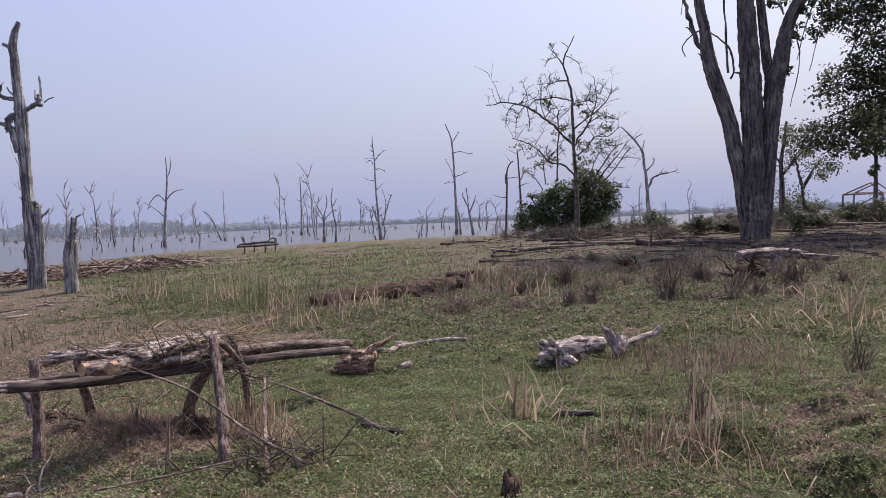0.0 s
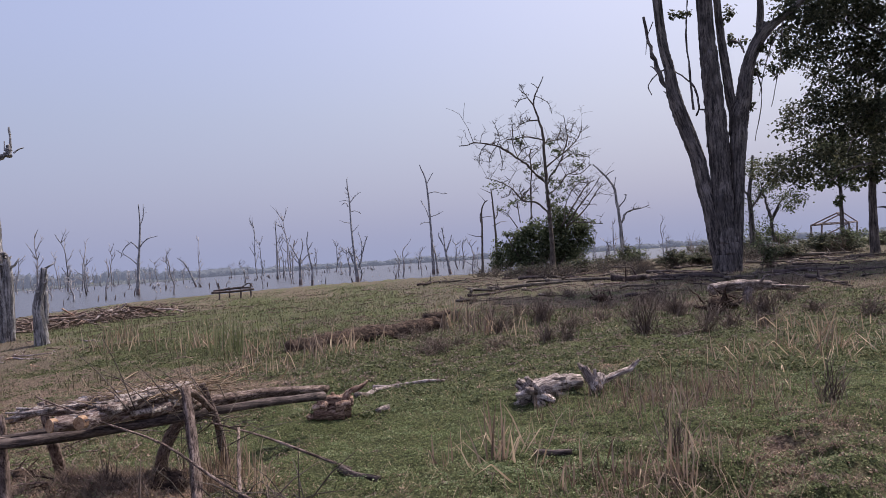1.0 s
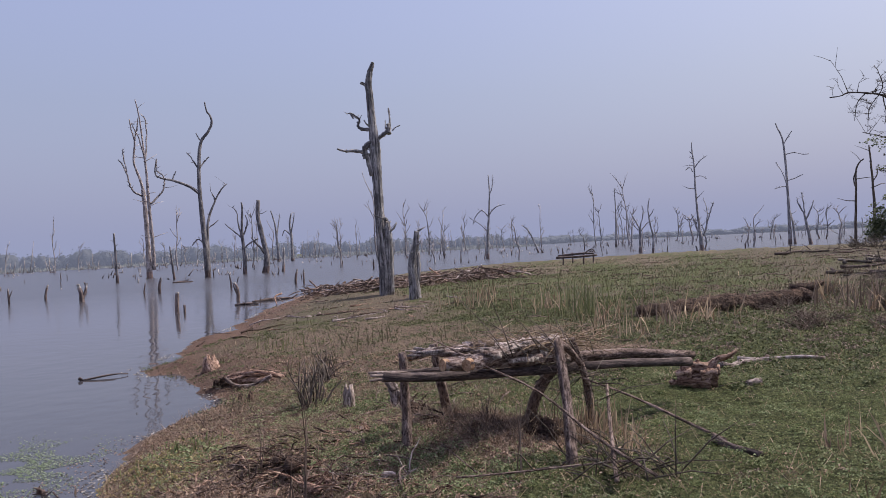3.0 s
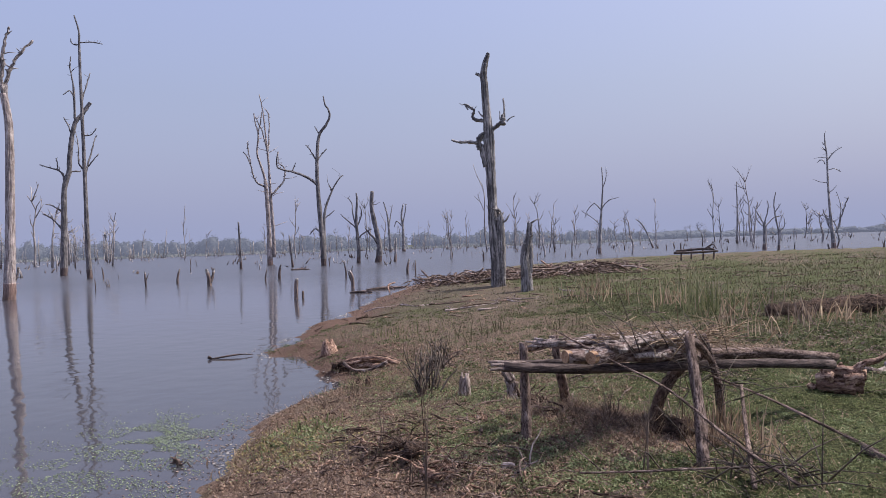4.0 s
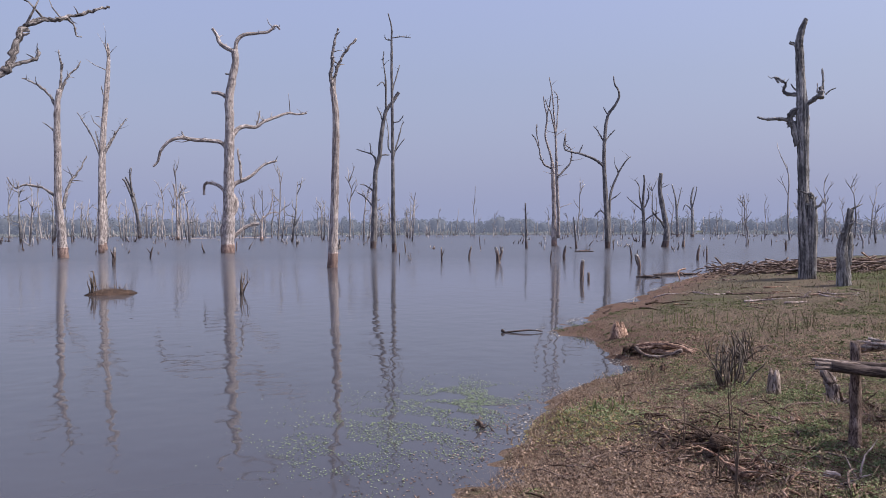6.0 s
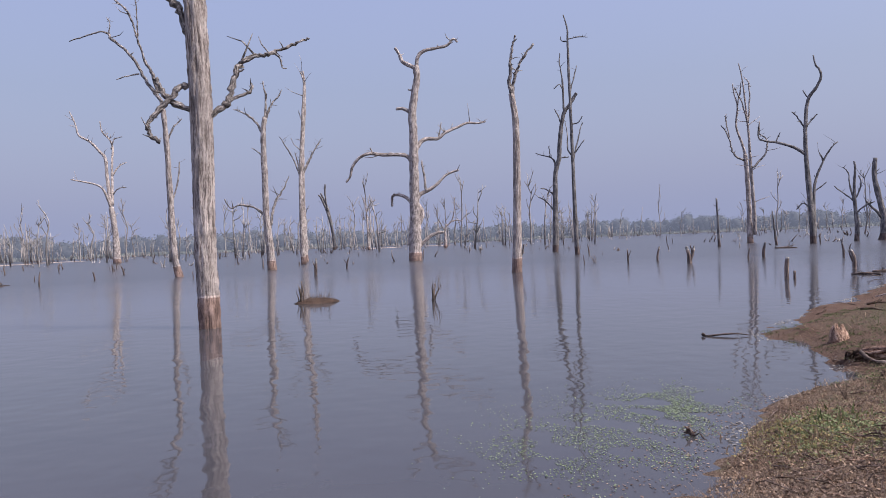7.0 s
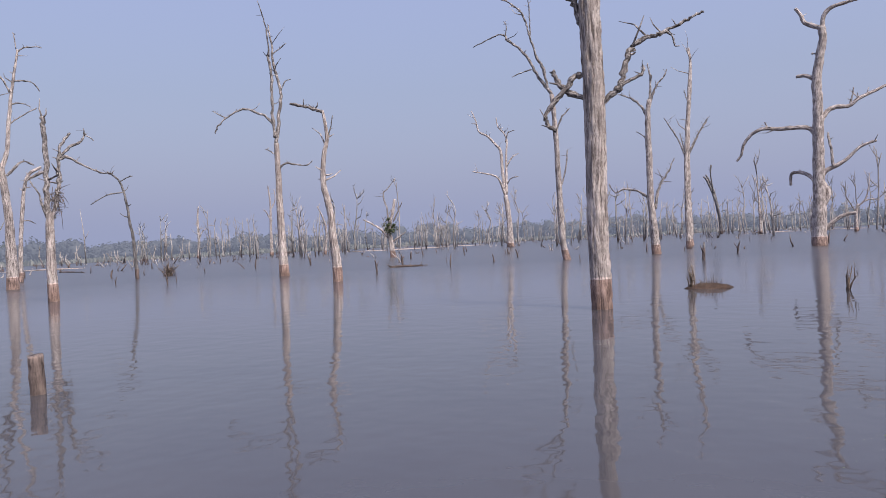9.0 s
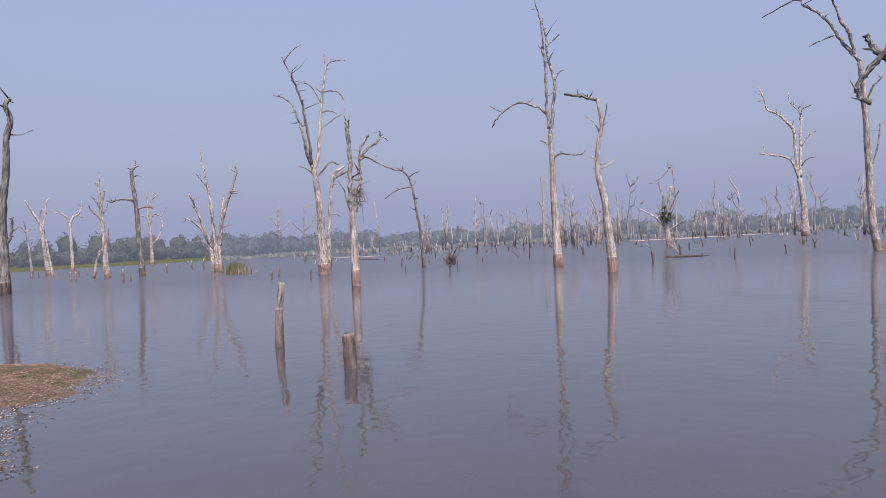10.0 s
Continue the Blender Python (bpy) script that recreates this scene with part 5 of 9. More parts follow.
big_tree = dead_tree(9.34, 23.21, -21.8, 'big', [
     ((0.46, 0.4, 0.37, 0.33, 0.312, 0.312, 0.279, 0.238, 0.205), 0.205, 0, -0.279, 0.0093, 0.558, 0.0186, 1.21, 0, 2.05, 0, 2.98, -0.0465, 4.93, -0.112, 6.7, -0.149, 7.81, -0.186, 11.5),
     ((0.2, 0.235, 0.25, 0.23, 0.23, 0.23, 0.213, 0.164, 0.148, 0.123), 0.123, -0.186, 0.093, -0.279, 0.93, -0.372, 1.95, -0.539, 2.79, -0.688, 3.72, -1.06, 4.98, -1.28, 5.86, -1.36, 6.7, -1.51, 7.63, -1.67, 10.5),
     ((0.19, 0.18, 0.18, 0.21, 0.254, 0.295, 0.246, 0.197, 0.18, 0.164), 0.164, 0.26, 0.093, 0.335, 0.93, 0.428, 1.95, 0.502, 3.16, 0.577, 4.09, 0.651, 4.93, 0.818, 5.49, 0.967, 6.28, 1.26, 7.07, 1.67, 7.72),
     (0.082, 0.0451, -1.3, 5.95, -1.58, 6.28, -1.77, 6.88, -1.93, 7.63, -2.05, 8.51),
     (0.156, 0.0738, 1.26, 7.07, 1.77, 7.63, 2.33, 8, 3.07, 8.65),
     (0.164, 0.107, 0.577, 4.84, 0.437, 5.49, 0.372, 6.32, 0.279, 7.53, 0.223, 8.93),
     (0.123, 0.0656, 1.4, 7.25, 1.49, 8.28, 1.58, 10.4),
     (0.0367, 0.0165, -0.62, 5.05, -0.52, 5.35, -0.59, 5.87, -0.74, 6.15, -1.07, 6.48, -1.37, 6.68, -1.68, 6.61, -2.04, 6.24, -1.96, 5.91),
     (0.022, 0.0129, -0.53, 5.24, 0.01, 5.13, 0.3, 4.9),
     (0.0367, 0.0165, -0.69, 5.25, -0.73, 6.49, -0.77, 7.73, -0.69, 8.35, -0.64, 8.96),
     (0.0441, 0.022, -0.24, 6.23, -0.31, 5.01, -0.36, 3.99),
     (0.0441, 0.022, 0.48, 7.36, 0.81, 7.23, 0.94, 6.91),
     (0.0239, 0.011, -1.68, 6.59, -1.87, 6.8, -1.94, 6.84),
     (0.022, 0.011, -1.3, 5.58, -1.47, 5.86, -1.58, 5.98),
     (0.0184, 0.00919, -1.76, 8.29, -1.98, 7.8, -2.06, 7.23),
     (0.0257, 0.011, 2, 7.57, 1.61, 6.72, 1.28, 5.47),
     (0.022, 0.00919, 2.11, 7.75, 1.96, 6.48, 1.63, 5.12),
     (0.022, 0.00919, 1.25, 6.26, 1.36, 5.46, 1.07, 4.06)], foot=0.86, twigs=1)
leafy_a = dead_tree(15.41, 23.41, -33.3, 'live', [
     (0.362, 0.229, -0, -0.3, 0.05, 1.58, 0.16, 2.51, 0.25, 3.62, 0.37, 4.73, 0.5, 6.56, 0.67, 8.37, 0.85, 10.16),
     (0.121, 0.0867, -0.42, 0.4, -0.45, 1.61, -0.34, 2.93, -0.15, 4.42),
     (0.104, 0.0693, 0.16, 0.92, 0.54, 1.83, 0.81, 2.45, 1.19, 3.52),
     (0.0867, 0.026, 0.24, 3.72, -0.22, 4.61, -0.71, 5.05, -1.56, 5.26),
     (0.0867, 0.026, 0.33, 4.54, -0.19, 5.55, -0.84, 6.21, -1.86, 6.76),
     (0.0693, 0.026, 0.44, 6.01, -0.15, 7.04, -0.96, 7.76, -2.17, 8.18),
     (0.052, 0.0173, -0.54, 4.94, -1.58, 4.59, -2.48, 4.21, -3.41, 3.91),
     (0.0867, 0.026, 0.42, 5.28, 0.95, 6.12, 1.59, 6.74),
     (0.052, 0.0173, -0.71, 5.05, -1.24, 4.36, -1.61, 3.63),
     (0.0451, 0.0173, -0.27, 3.11, -0.94, 3.18, -1.63, 3.05, -2.17, 2.71)], foot=0.90)
leafy_b = dead_tree(15.26, 34.80, -23.7, 'live', [
     (0.129, 0.0517, -0, -0.3, 0.04, 1.76, 0.01, 2.82, 0.17, 3.86, 0.28, 4.78),
     (0.0706, 0.0235, 0.05, 2.29, 0.44, 2.79, 0.69, 3.3),
     (0.0706, 0.0235, 0.04, 2.82, -0.27, 3.24),
     (0.0941, 0.0329, 1, 0.6, 0.9, 1.71, 0.72, 2.51, 0.57, 3.31),
     (0.0706, 0.0235, 0.9, 1.58, 1.38, 2.47, 1.74, 2.96)], foot=1.07)
leafy_c = dead_tree(18.71, 33.11, -29.4, 'live', [
     (0.088, 0.0414, -0, -0.3, 0, 2.08, -0, 3.4, -0.13, 4.73, -0.23, 5.8),
     (0.0376, 0.0188, 0, 2.87, -0.32, 3.29, -0.6, 3.45),
     (0.0376, 0.0188, -0.01, 3.27, 0.32, 3.76, 0.49, 4.09)], foot=1.09)
leafy_d = dead_tree(17.16, 28.22, -31.2, 'live', [
     (0.157, 0.0899, 0, -0.3, 0.02, 1.63, 0.1, 2.98, 0.27, 4.54, 0.46, 6.3),
     (0.049, 0.0204, 0.07, 2.76, -0.23, 3.46, -0.52, 3.94),
     (0.049, 0.0204, 0.16, 3.65, 0.59, 4.28, 0.9, 4.58)], foot=1.05)


# ---- crowns ----
def crown(root, lumps, count, size, mat, seed, label=""):
    """A crown of many small leaves, gathered in sprays. Lumps: aside, away, up, half-width, half-height, in the tree's own axes."""
    r = np.random.RandomState(seed)
    pts = []
    total = sum(l[3] * l[3] * l[4] for l in lumps) or 1
    for cx, cy, cz, w, h in lumps:
        n_spray = max(5, int(count * w * w * h / total / 22))
        d = r.normal(size=(n_spray, 3))
        d /= np.linalg.norm(d, axis=1)[:, None]
        rad = r.uniform(0.25, 1, n_spray) ** 0.5 * (1 + 0.28 * np.sin(d[:, 0] * 5 + cx) * np.cos(d[:, 2] * 6 + cz))
        c = np.array([cx, cy, cz]) + d * rad[:, None] * [w, w, h]
        spread = np.array([1, 1, 0.7]) * min(w, 1.2) * 0.19
        pts.append((c[:, None] + r.normal(size=(n_spray, 22, 3)) * spread).reshape(-1, 3))
    v, f = leaves(np.concatenate(pts), size, r, 1.2)
    return part("crown", quick_mesh("crown", v, f, mat), mat, root, label)


# the lumps 10 m up and higher are out of view, added for shade
crown(big_tree, [(0.77, 0.4, 7.4, 0.3, 0.3), (1.2, 0.4, 6.0, 0.3, 0.35), (1.05, 0.4, 5.2, 0.2, 0.25), (1.55, 0.4, 6.3, 0.35, 0.3), (2.1, 0.5, 6.5, 0.45, 0.35), (2.55, 0.5, 6.8, 0.5, 0.4), (2.7, 0.5, 7.4, 0.55, 0.4), (2.1, 0.5, 8.0, 0.6, 0.4), (2.8, 0.5, 8.3, 0.6, 0.5),
                 (0.46, 0.3, 8.3, 0.3, 0.25), (-0.95, 0.2, 8.6, 0.35, 0.2), (3.4, 0.5, 7.9, 0.6, 0.5), (0.5, 0, 12.0, 2.2, 0.9), (2.6, 0.6, 10.0, 1.6, 0.8), (-1.6, 0, 11.6, 1.3, 0.6), (1.4, 0.4, 7.0, 0.25, 0.2), (1.9, 0.4, 7.2, 0.3, 0.25)], 15000, 0.125, M_LEAF_OLD, 11, "sparse dark green leaves")
crown(leafy_a, [(-3.3, 0, 3.3, 1.25, 0.55), (-2.6, 0.3, 3.9, 0.9, 0.5), (-2.7, 0, 5.0, 0.9, 0.7), (-2.0, 0.3, 5.7, 0.9, 0.7), (-1.7, 0.4, 6.9, 1.1, 0.9), (-2.6, 0.2, 8.0, 1.1, 0.7), (-3.2, 0.2, 7.2, 0.6, 0.5),
                (-0.9, 0.3, 3.9, 0.9, 0.9), (-0.8, 0, 5.6, 0.9, 1.0), (-0.4, 0.4, 7.8, 1.2, 0.9), (0.8, 0.3, 8.0, 0.8, 0.9), (0.9, 0, 4.5, 0.4, 0.5),
                (-0.8, 0, 9.7, 2.6, 0.9), (2.4, 0, 5.0, 1.3, 1.2), (2.7, 0, 7.6, 1.5, 1.1), (0.5, 0.5, 6.0, 0.5, 0.6), (-1.8, 0.2, 4.6, 0.9, 0.6), (-0.2, 0.5, 6.7, 0.9, 0.8), (-1.3, 0.5, 8.6, 1.2, 0.7), (0.6, 0, 5.6, 0.6, 0.7), (0.9, 0.2, 3.7, 0.5, 0.5), (1.2, 0, 6.7, 0.9, 0.9), (-0.2, -0.6, 4.9, 0.6, 0.6), (0.3, -0.6, 6.8, 0.7, 0.6)], 50000, 0.12, M_LEAF_OLD, 12, "dense drooping dark green leaves")
crown(leafy_b, [(0.3, 0, 4.2, 0.6, 0.55), (0.9, 0, 3.2, 0.7, 0.5), (1.7, 0, 2.5, 0.8, 0.6), (0.1, 0, 2.6, 0.5, 0.4), (0.4, 0, 1.2, 0.8, 0.5), (2.3, 0, 3.3, 0.6, 0.5), (1.3, 0, 4.4, 0.6, 0.4), (1.4, 0, 0.8, 0.5, 0.3)], 3600, 0.1, M_LEAF, 13, "loose green leaves")
crown(leafy_c, [(0, 0, 3.6, 0.7, 0.6), (-0.6, 0, 3.0, 0.4, 0.3), (0.5, 0, 3.1, 0.5, 0.4), (0.0, 0, 2.2, 0.35, 0.3), (-0.2, 0, 4.8, 0.8, 0.6)], 2600, 0.16, M_LEAF, 14, "loose green leaves")
crown(leafy_d, [(0, 0, 3.2, 0.6, 0.5), (-0.6, 0, 3.9, 0.6, 0.5), (0.7, 0, 4.2, 0.7, 0.6), (0.2, 0, 5.4, 0.9, 0.8)], 3600, 0.17, M_LEAF_OLD, 18, "loose dark leaves")
crown(bush_tree, [(0.37, 0, 4.1, 0.42, 0.34), (0.43, 0, 3.65, 0.47, 0.38), (0.3, 0, 3.2, 0.57, 0.47), (-0.68, 0.1, 4.85, 0.42, 0.28), (-2.4, 0.2, 4.15, 0.57, 0.28), (-1.3, 0.1, 3.5, 0.47, 0.38), (-2.0, 0.1, 3.2, 0.47, 0.28), (0.8, 0.1, 3.9, 0.47, 0.38), (1.2, 0.1, 4.3, 0.47, 0.28),
                  (0.6, 0, 5.65, 0.28, 0.23), (1.4, 0.2, 5.4, 0.47, 0.38), (0.2, 0, 6.0, 0.28, 0.19), (-1.2, 0, 6.1, 0.38, 0.19), (1.6, 0.2, 5.0, 0.47, 0.38), (0.1, 0, 4.6, 0.38, 0.38)], 1500, 0.1, M_LEAF, 15, "few scattered dark leaves")
crown(leafy_snag, [(-0.3, 0, 3.3, 0.7, 0.9)], 500, 0.22, M_LEAF, 16, "clump of green creeper")
nest = Shape()
for k in range(70):
    r = random.Random(k)
    c = Vector((0.27 + r.gauss(0, 0.09), 0.1 + r.gauss(0, 0.1), 3.75 + r.gauss(0, 0.28)))
    e = c + Vector((r.gauss(0, 0.16), r.gauss(0, 0.16), r.gauss(-0.05, 0.22)))
    nest.tube([c, (c + e) / 2 + Vector((0, 0, 0.03)), e], [0.012, 0.01, 0.005], 4, 0, k)
part("nest", nest, M_BROWN, nest_tree, "hanging clump of dry twigs")

# the evergreen bush round the foot of the bare tree
bx, by = 5.28, 36.30
bush = stand("bush", pose(bx, by - 0.6, level(bx, by), 0, 0, -8.3), "dense dark green evergreen bush on the bank", "bush")
stems = Shape()
for k in range(16):
    r = random.Random(100 + k)
    u, v = r.uniform(-1.9, 1.9), r.uniform(0.8, 2.2)
    stems.tube(curve([(u * 0.35, r.uniform(-0.5, 0.5), -0.1), (u * 0.7, r.uniform(-0.6, 0.6), v * 0.5), (u, r.uniform(-0.8, 0.8), v)]), [0.04] * 3 + [0.03] * 3 + [0.015], 5, 0.05, k)
part("stem", stems, M_TWIG, bush)
crown(bush, [(-1.75, 0, 0.78, 0.7, 0.67), (-2.2, 0, 0.45, 0.45, 0.39), (-0.85, 0, 1.34, 0.8, 0.78), (-0.4, 0, 2.02, 0.55, 0.56), (0.6, 0, 1.46, 0.95, 1.01), (0.9, 0, 2.58, 0.65, 0.45), (1.6, 0, 2.02, 0.75, 0.56), (2.1, 0, 1.46, 0.5, 0.62), (1.2, 0, 0.78, 0.9, 0.67), (0.75, 0, 3.19, 0.35, 0.28),
             (2.4, 0, 2.13, 0.3, 0.20), (-1.5, 0, 1.96, 0.35, 0.20), (-0.5, 0, 0.45, 0.8, 0.45), (1.5, 0, 2.80, 0.25, 0.22), (-2.0, 0, 1.46, 0.3, 0.22)], 21000, 0.115, M_LEAF, 17, "dense dark green leaves")


# ---- small woody plants ----
def shrub(x, y, width, height, count, seed, label, leaf=None, mat=M_BROWN, thick=1.0):
    root = stand("shrub", pose(x, y, level(x, y), 0, 0, seed * 37 % 360), label, "shrub", "low shrubs")
    s = Shape()
    r = random.Random(seed)
    tips = []
    for k in range(count):
        a, lean = r.uniform(0, 6.28), r.uniform(0.05, 1)
        h = height * r.uniform(0.4, 1.1) * (1 - 0.3 * lean)
        b = Vector((r.gauss(0, 0.22) * width, r.gauss(0, 0.22) * width, -0.03))
        e = Vector((math.cos(a) * lean * width, math.sin(a) * lean * width, h))
        m = b.lerp(e, 0.5) + Vector((r.uniform(-1, 1), r.uniform(-1, 1), r.uniform(0, 0.6))) * width * 0.16
        th = (0.0028 + 0.0044 * height) * thick
        s.tube([b, b.lerp(m, 0.5) + Vector((r.gauss(0, 1), r.gauss(0, 1), 0)) * width * 0.03, m, m.lerp(e, 0.5) + Vector((r.gauss(0, 1), r.gauss(0, 1), 0)) * width * 0.04, e], [th, th * 0.9, th * 0.8, th * 0.6, th * 0.35], 4, 0, k)
        tips += [m.lerp(e, r.random()) for _ in range(6)]
        for _ in range(r.randint(0, 3)):
            q = b.lerp(m, 0.7) if r.random() < 0.3 else m.lerp(e, r.random())
            s.tube([q, q + Vector((r.uniform(-1, 1), r.uniform(-1, 1), r.uniform(0, 1.3))).normalized() * h * r.uniform(0.12, 0.3)], [th * 0.55, th * 0.25], 4, 0, k)
    part("stem", s, mat, root)
    if leaf:
        rr = np.random.RandomState(seed)
        pts = np.repeat(np.array([tuple(t) for t in tips]), 1 if leaf is M_LITTER else 4, 0)
        v, f = leaves(pts + rr.normal(size=pts.shape) * 0.05 * width, 0.03 if leaf is M_LITTER else 0.07 + 0.03 * width, rr)
        part("foliage", quick_mesh("foliage", v, f, leaf), leaf, root)
    return root


def tuft(x, y, count, height, spread, mat, seed, label, width=0.012, lean=0.35):
    """A tuft of reeds or dry stalks."""
    r = np.random.RandomState(seed)
    px, py = r.normal(0, spread, count), r.normal(0, spread, count)
    z = ground_height(x + px, y + py) - level(x, y) - 0.01
    v, f = blades(px, py, z, height * r.uniform(0.45, 1.1, count), width * r.uniform(0.7, 1.3, count), np.abs(r.normal(0, lean, count)).clip(0, 0.97), r, 0.25)
    ob = new("grass_tuft", quick_mesh("grass_tuft", v, f, mat))
    ob.location = (x, y, max(level(x, y), 0))
    return tagged(ob, label, "grass tuft", kind="stuff")


DRY, DRYB, GREEN = "upright tuft of dry straw-coloured reed stalks", "withered brown tuft of stalks in the turf", "tuft of tall green and yellow grass"
for n_t, (x, y, count, h, sp, mat, lab, wd, ln) in enumerate([
        (0.36, 4.87, 16, 0.44, 0.045, M_CHAFF, DRY, 0.015, 0.2), (0.31, 4.77, 16, 0.3, 0.16, M_STRAW, DRY, 0.014, 0.95), (-0.01, 4.83, 8, 0.22, 0.03, M_CHAFF, DRY, 0.014, 0.25),
        (0.49, 5.06, 14, 0.34, 0.12, M_STRAW, DRY, 0.013, 0.8), (1.79, 5.86, 36, 0.34, 0.16, M_BROWN, DRYB, 0.011, 0.5), (2.15, 6.04, 34, 0.3, 0.2, M_BROWN, DRYB, 0.011, 0.5),
        (1.32, 4.09, 18, 0.55, 0.1, M_CHAFF, DRY, 0.0075, 0.5), (1.23, 4.05, 18, 0.24, 0.18, M_CHAFF, DRYB, 0.012, 0.4), (0.96, 4.30, 24, 0.2, 0.13, M_CHAFF, DRYB, 0.014, 0.35),
        (1.33, 3.89, 18, 0.34, 0.2, M_STRAW, DRY, 0.008, 0.9), (1.53, 4.40, 22, 0.22, 0.16, M_CHAFF, DRYB, 0.008, 0.65), (3.44, 7.66, 60, 0.36, 0.4, M_STRAW, DRY, 0.012, 0.85),
        (4.23, 7.62, 60, 0.45, 0.35, M_STRAW, DRY, 0.013, 0.8), (0.74, 11.94, 50, 0.55, 0.28, M_BROWN, DRYB, 0.02, 0.4), (1.05, 11.81, 22, 0.5, 0.4, M_STRAW, DRY, 0.02, 0.6),
        (-2.09, 9.69, 34, 0.42, 0.3, M_STRAW, DRY, 0.016, 0.5), (-1.54, 11.24, 60, 0.45, 0.35, M_STRAW, DRY, 0.021, 0.7), (-1.96, 11.17, 30, 0.4, 0.25, M_BROWN, DRYB, 0.015, 0.5),
        (-3.30, 12.25, 60, 0.75, 0.4, M_REED, GREEN, 0.02, 0.25), (-2.6, 11.2, 40, 0.55, 0.3, M_STRAW, DRY, 0.018, 0.6), (-4.19, 12.92, 50, 0.5, 0.3, M_STRAW, DRY, 0.018, 0.5), (-6.15, 14.15, 60, 0.5, 0.4, M_STRAW, DRY, 0.018, 0.5), (0.3, 13.4, 40, 0.5, 0.3, M_STRAW, DRY, 0.02, 0.5),
        (-3.13, 10.35, 40, 0.34, 0.35, M_SEDGE, GREEN, 0.012, 0.35), (-4.83, 10.13, 40, 0.3, 0.35, M_SEDGE, GREEN, 0.012, 0.4), (2.37, 12.49, 40, 0.3, 0.3, M_BROWN, DRYB, 0.018, 0.5),
        (4.79, 12.81, 40, 0.4, 0.35, M_BROWN, DRYB, 0.02, 0.5), (4.80, 9.40, 40, 0.35, 0.35, M_STRAW, DRY, 0.015, 0.8), (1.66, 6.89, 40, 0.2, 0.2, M_BROWN, DRYB, 0.01, 0.5),
        (-1.45, 4.98, 46, 0.36, 0.12, M_STRAW, DRY, 0.012, 0.35), (-1.16, 4.53, 24, 0.26, 0.06, M_STRAW, DRY, 0.012, 0.3),
        (-1.72, 5.20, 40, 0.22, 0.2, M_CHAFF, DRYB, 0.005, 0.85),
        (-5.78, 8.08, 40, 0.34, 0.35, M_SEDGE, GREEN, 0.01, 0.3), (-7.35, 9.23, 40, 0.3, 0.3, M_REED, GREEN, 0.012, 0.3), (-5.89, 9.20, 40, 0.34, 0.35, M_SEDGE, GREEN, 0.012, 0.3),
        (-6.97, 16.34, 50, 0.5, 0.2, M_CHAFF, DRY, 0.011, 0.45), (-4.71, 4.40, 90, 0.1, 0.16, M_TURF, "patch of bright green weeds by the water", 0.02, 0.6), (-4.63, 3.93, 90, 0.09, 0.2, M_STRAW, "patch of yellowing weeds by the water", 0.015, 0.6)]):
    tuft(x, y, count, h, sp, mat, 300 + n_t, lab, wd, ln)

for n_t, (x, y, w, h, count, leaf, lab) in enumerate([
        (2.87, 10.19, 0.36, 0.6, 60, None, "dark twiggy brown shrub in the turf"), (1.85, 12.93, 0.36, 0.5, 90, None, "dark twiggy brown shrub in the turf"),
        (3.97, 12.12, 0.36, 0.42, 80, None, "dark twiggy brown shrub in the turf"), (5.07, 11.26, 0.45, 0.42, 90, None, "dark twiggy brown shrub in the turf"),
        (3.66, 9.81, 0.4, 0.35, 40, None, "withered bare shrub in the turf"), (3.07, 5.69, 0.22, 0.35, 26, None, "thin bare shrub in the turf"),
        (1.50, 4.65, 0.2, 0.36, 24, None, "withered bare shrub in the turf"), (-4.56, 5.96, 0.34, 0.52, 46, None, "bare thorny shrub at the waterside"), (-5.19, 7.14, 0.28, 0.5, 40, None, "bare thorny shrub at the waterside"),
        (36.97, 130.37, 0.9, 1.0, 40, M_LEAF, "leafy shrub on the bank"), (45.19, 137.18, 1.0, 0.9, 40, None, "tangled bare shrub on the bank"), (12.96, 36.42, 0.8, 1.5, 30, None, "tangled bare shrub on the bank"),
        (10.61, 23.14, 0.5, 1.1, 30, M_LEAF, "leafy shrub beside the big tree"), (26.64, 112.11, 0.8, 1.3, 40, M_LEAF, "thin leafy shrub on the bank"), (20.37, 42.31, 1.0, 1.3, 50, M_LEAF, "leafy shrub on the bank"),
        (20.96, 47.26, 0.9, 1.3, 50, M_LEAF, "leafy shrub on the bank"), (4.53, 15.23, 0.4, 0.3, 30, None, "dark twiggy brown shrub in the turf"), (1.43, 17.31, 0.5, 0.3, 30, None, "withered bare shrub in the turf"),
        (20.92, 39.72, 0.9, 0.8, 40, M_LEAF_OLD, "low dark shrub on the bank"), (23.64, 41.32, 0.9, 0.8, 40, M_LEAF_OLD, "low dark shrub on the bank")]):
    thorny = "thorny" in lab
    shrub(x, y, w, h, 20 if thorny else count, 500 + n_t, lab, leaf, M_TWIG if thorny else M_BROWN, 2.0 if thorny else 1.4 if "dark twiggy" in lab else 1.0)
r = random.Random(620)
for k in range(46):
    x, y = (r.uniform(-0.5, 6.5), r.uniform(9.5, 14.5)) if k < 34 else (r.uniform(0.5, 9), r.uniform(14, 19))
    shrub(x, y, r.uniform(0.2, 0.42), r.uniform(0.16, 0.34), 44, 800 + k, "low withered purple-brown herb clump in the turf", None, M_BROWN, 1.5)
r = random.Random(630)
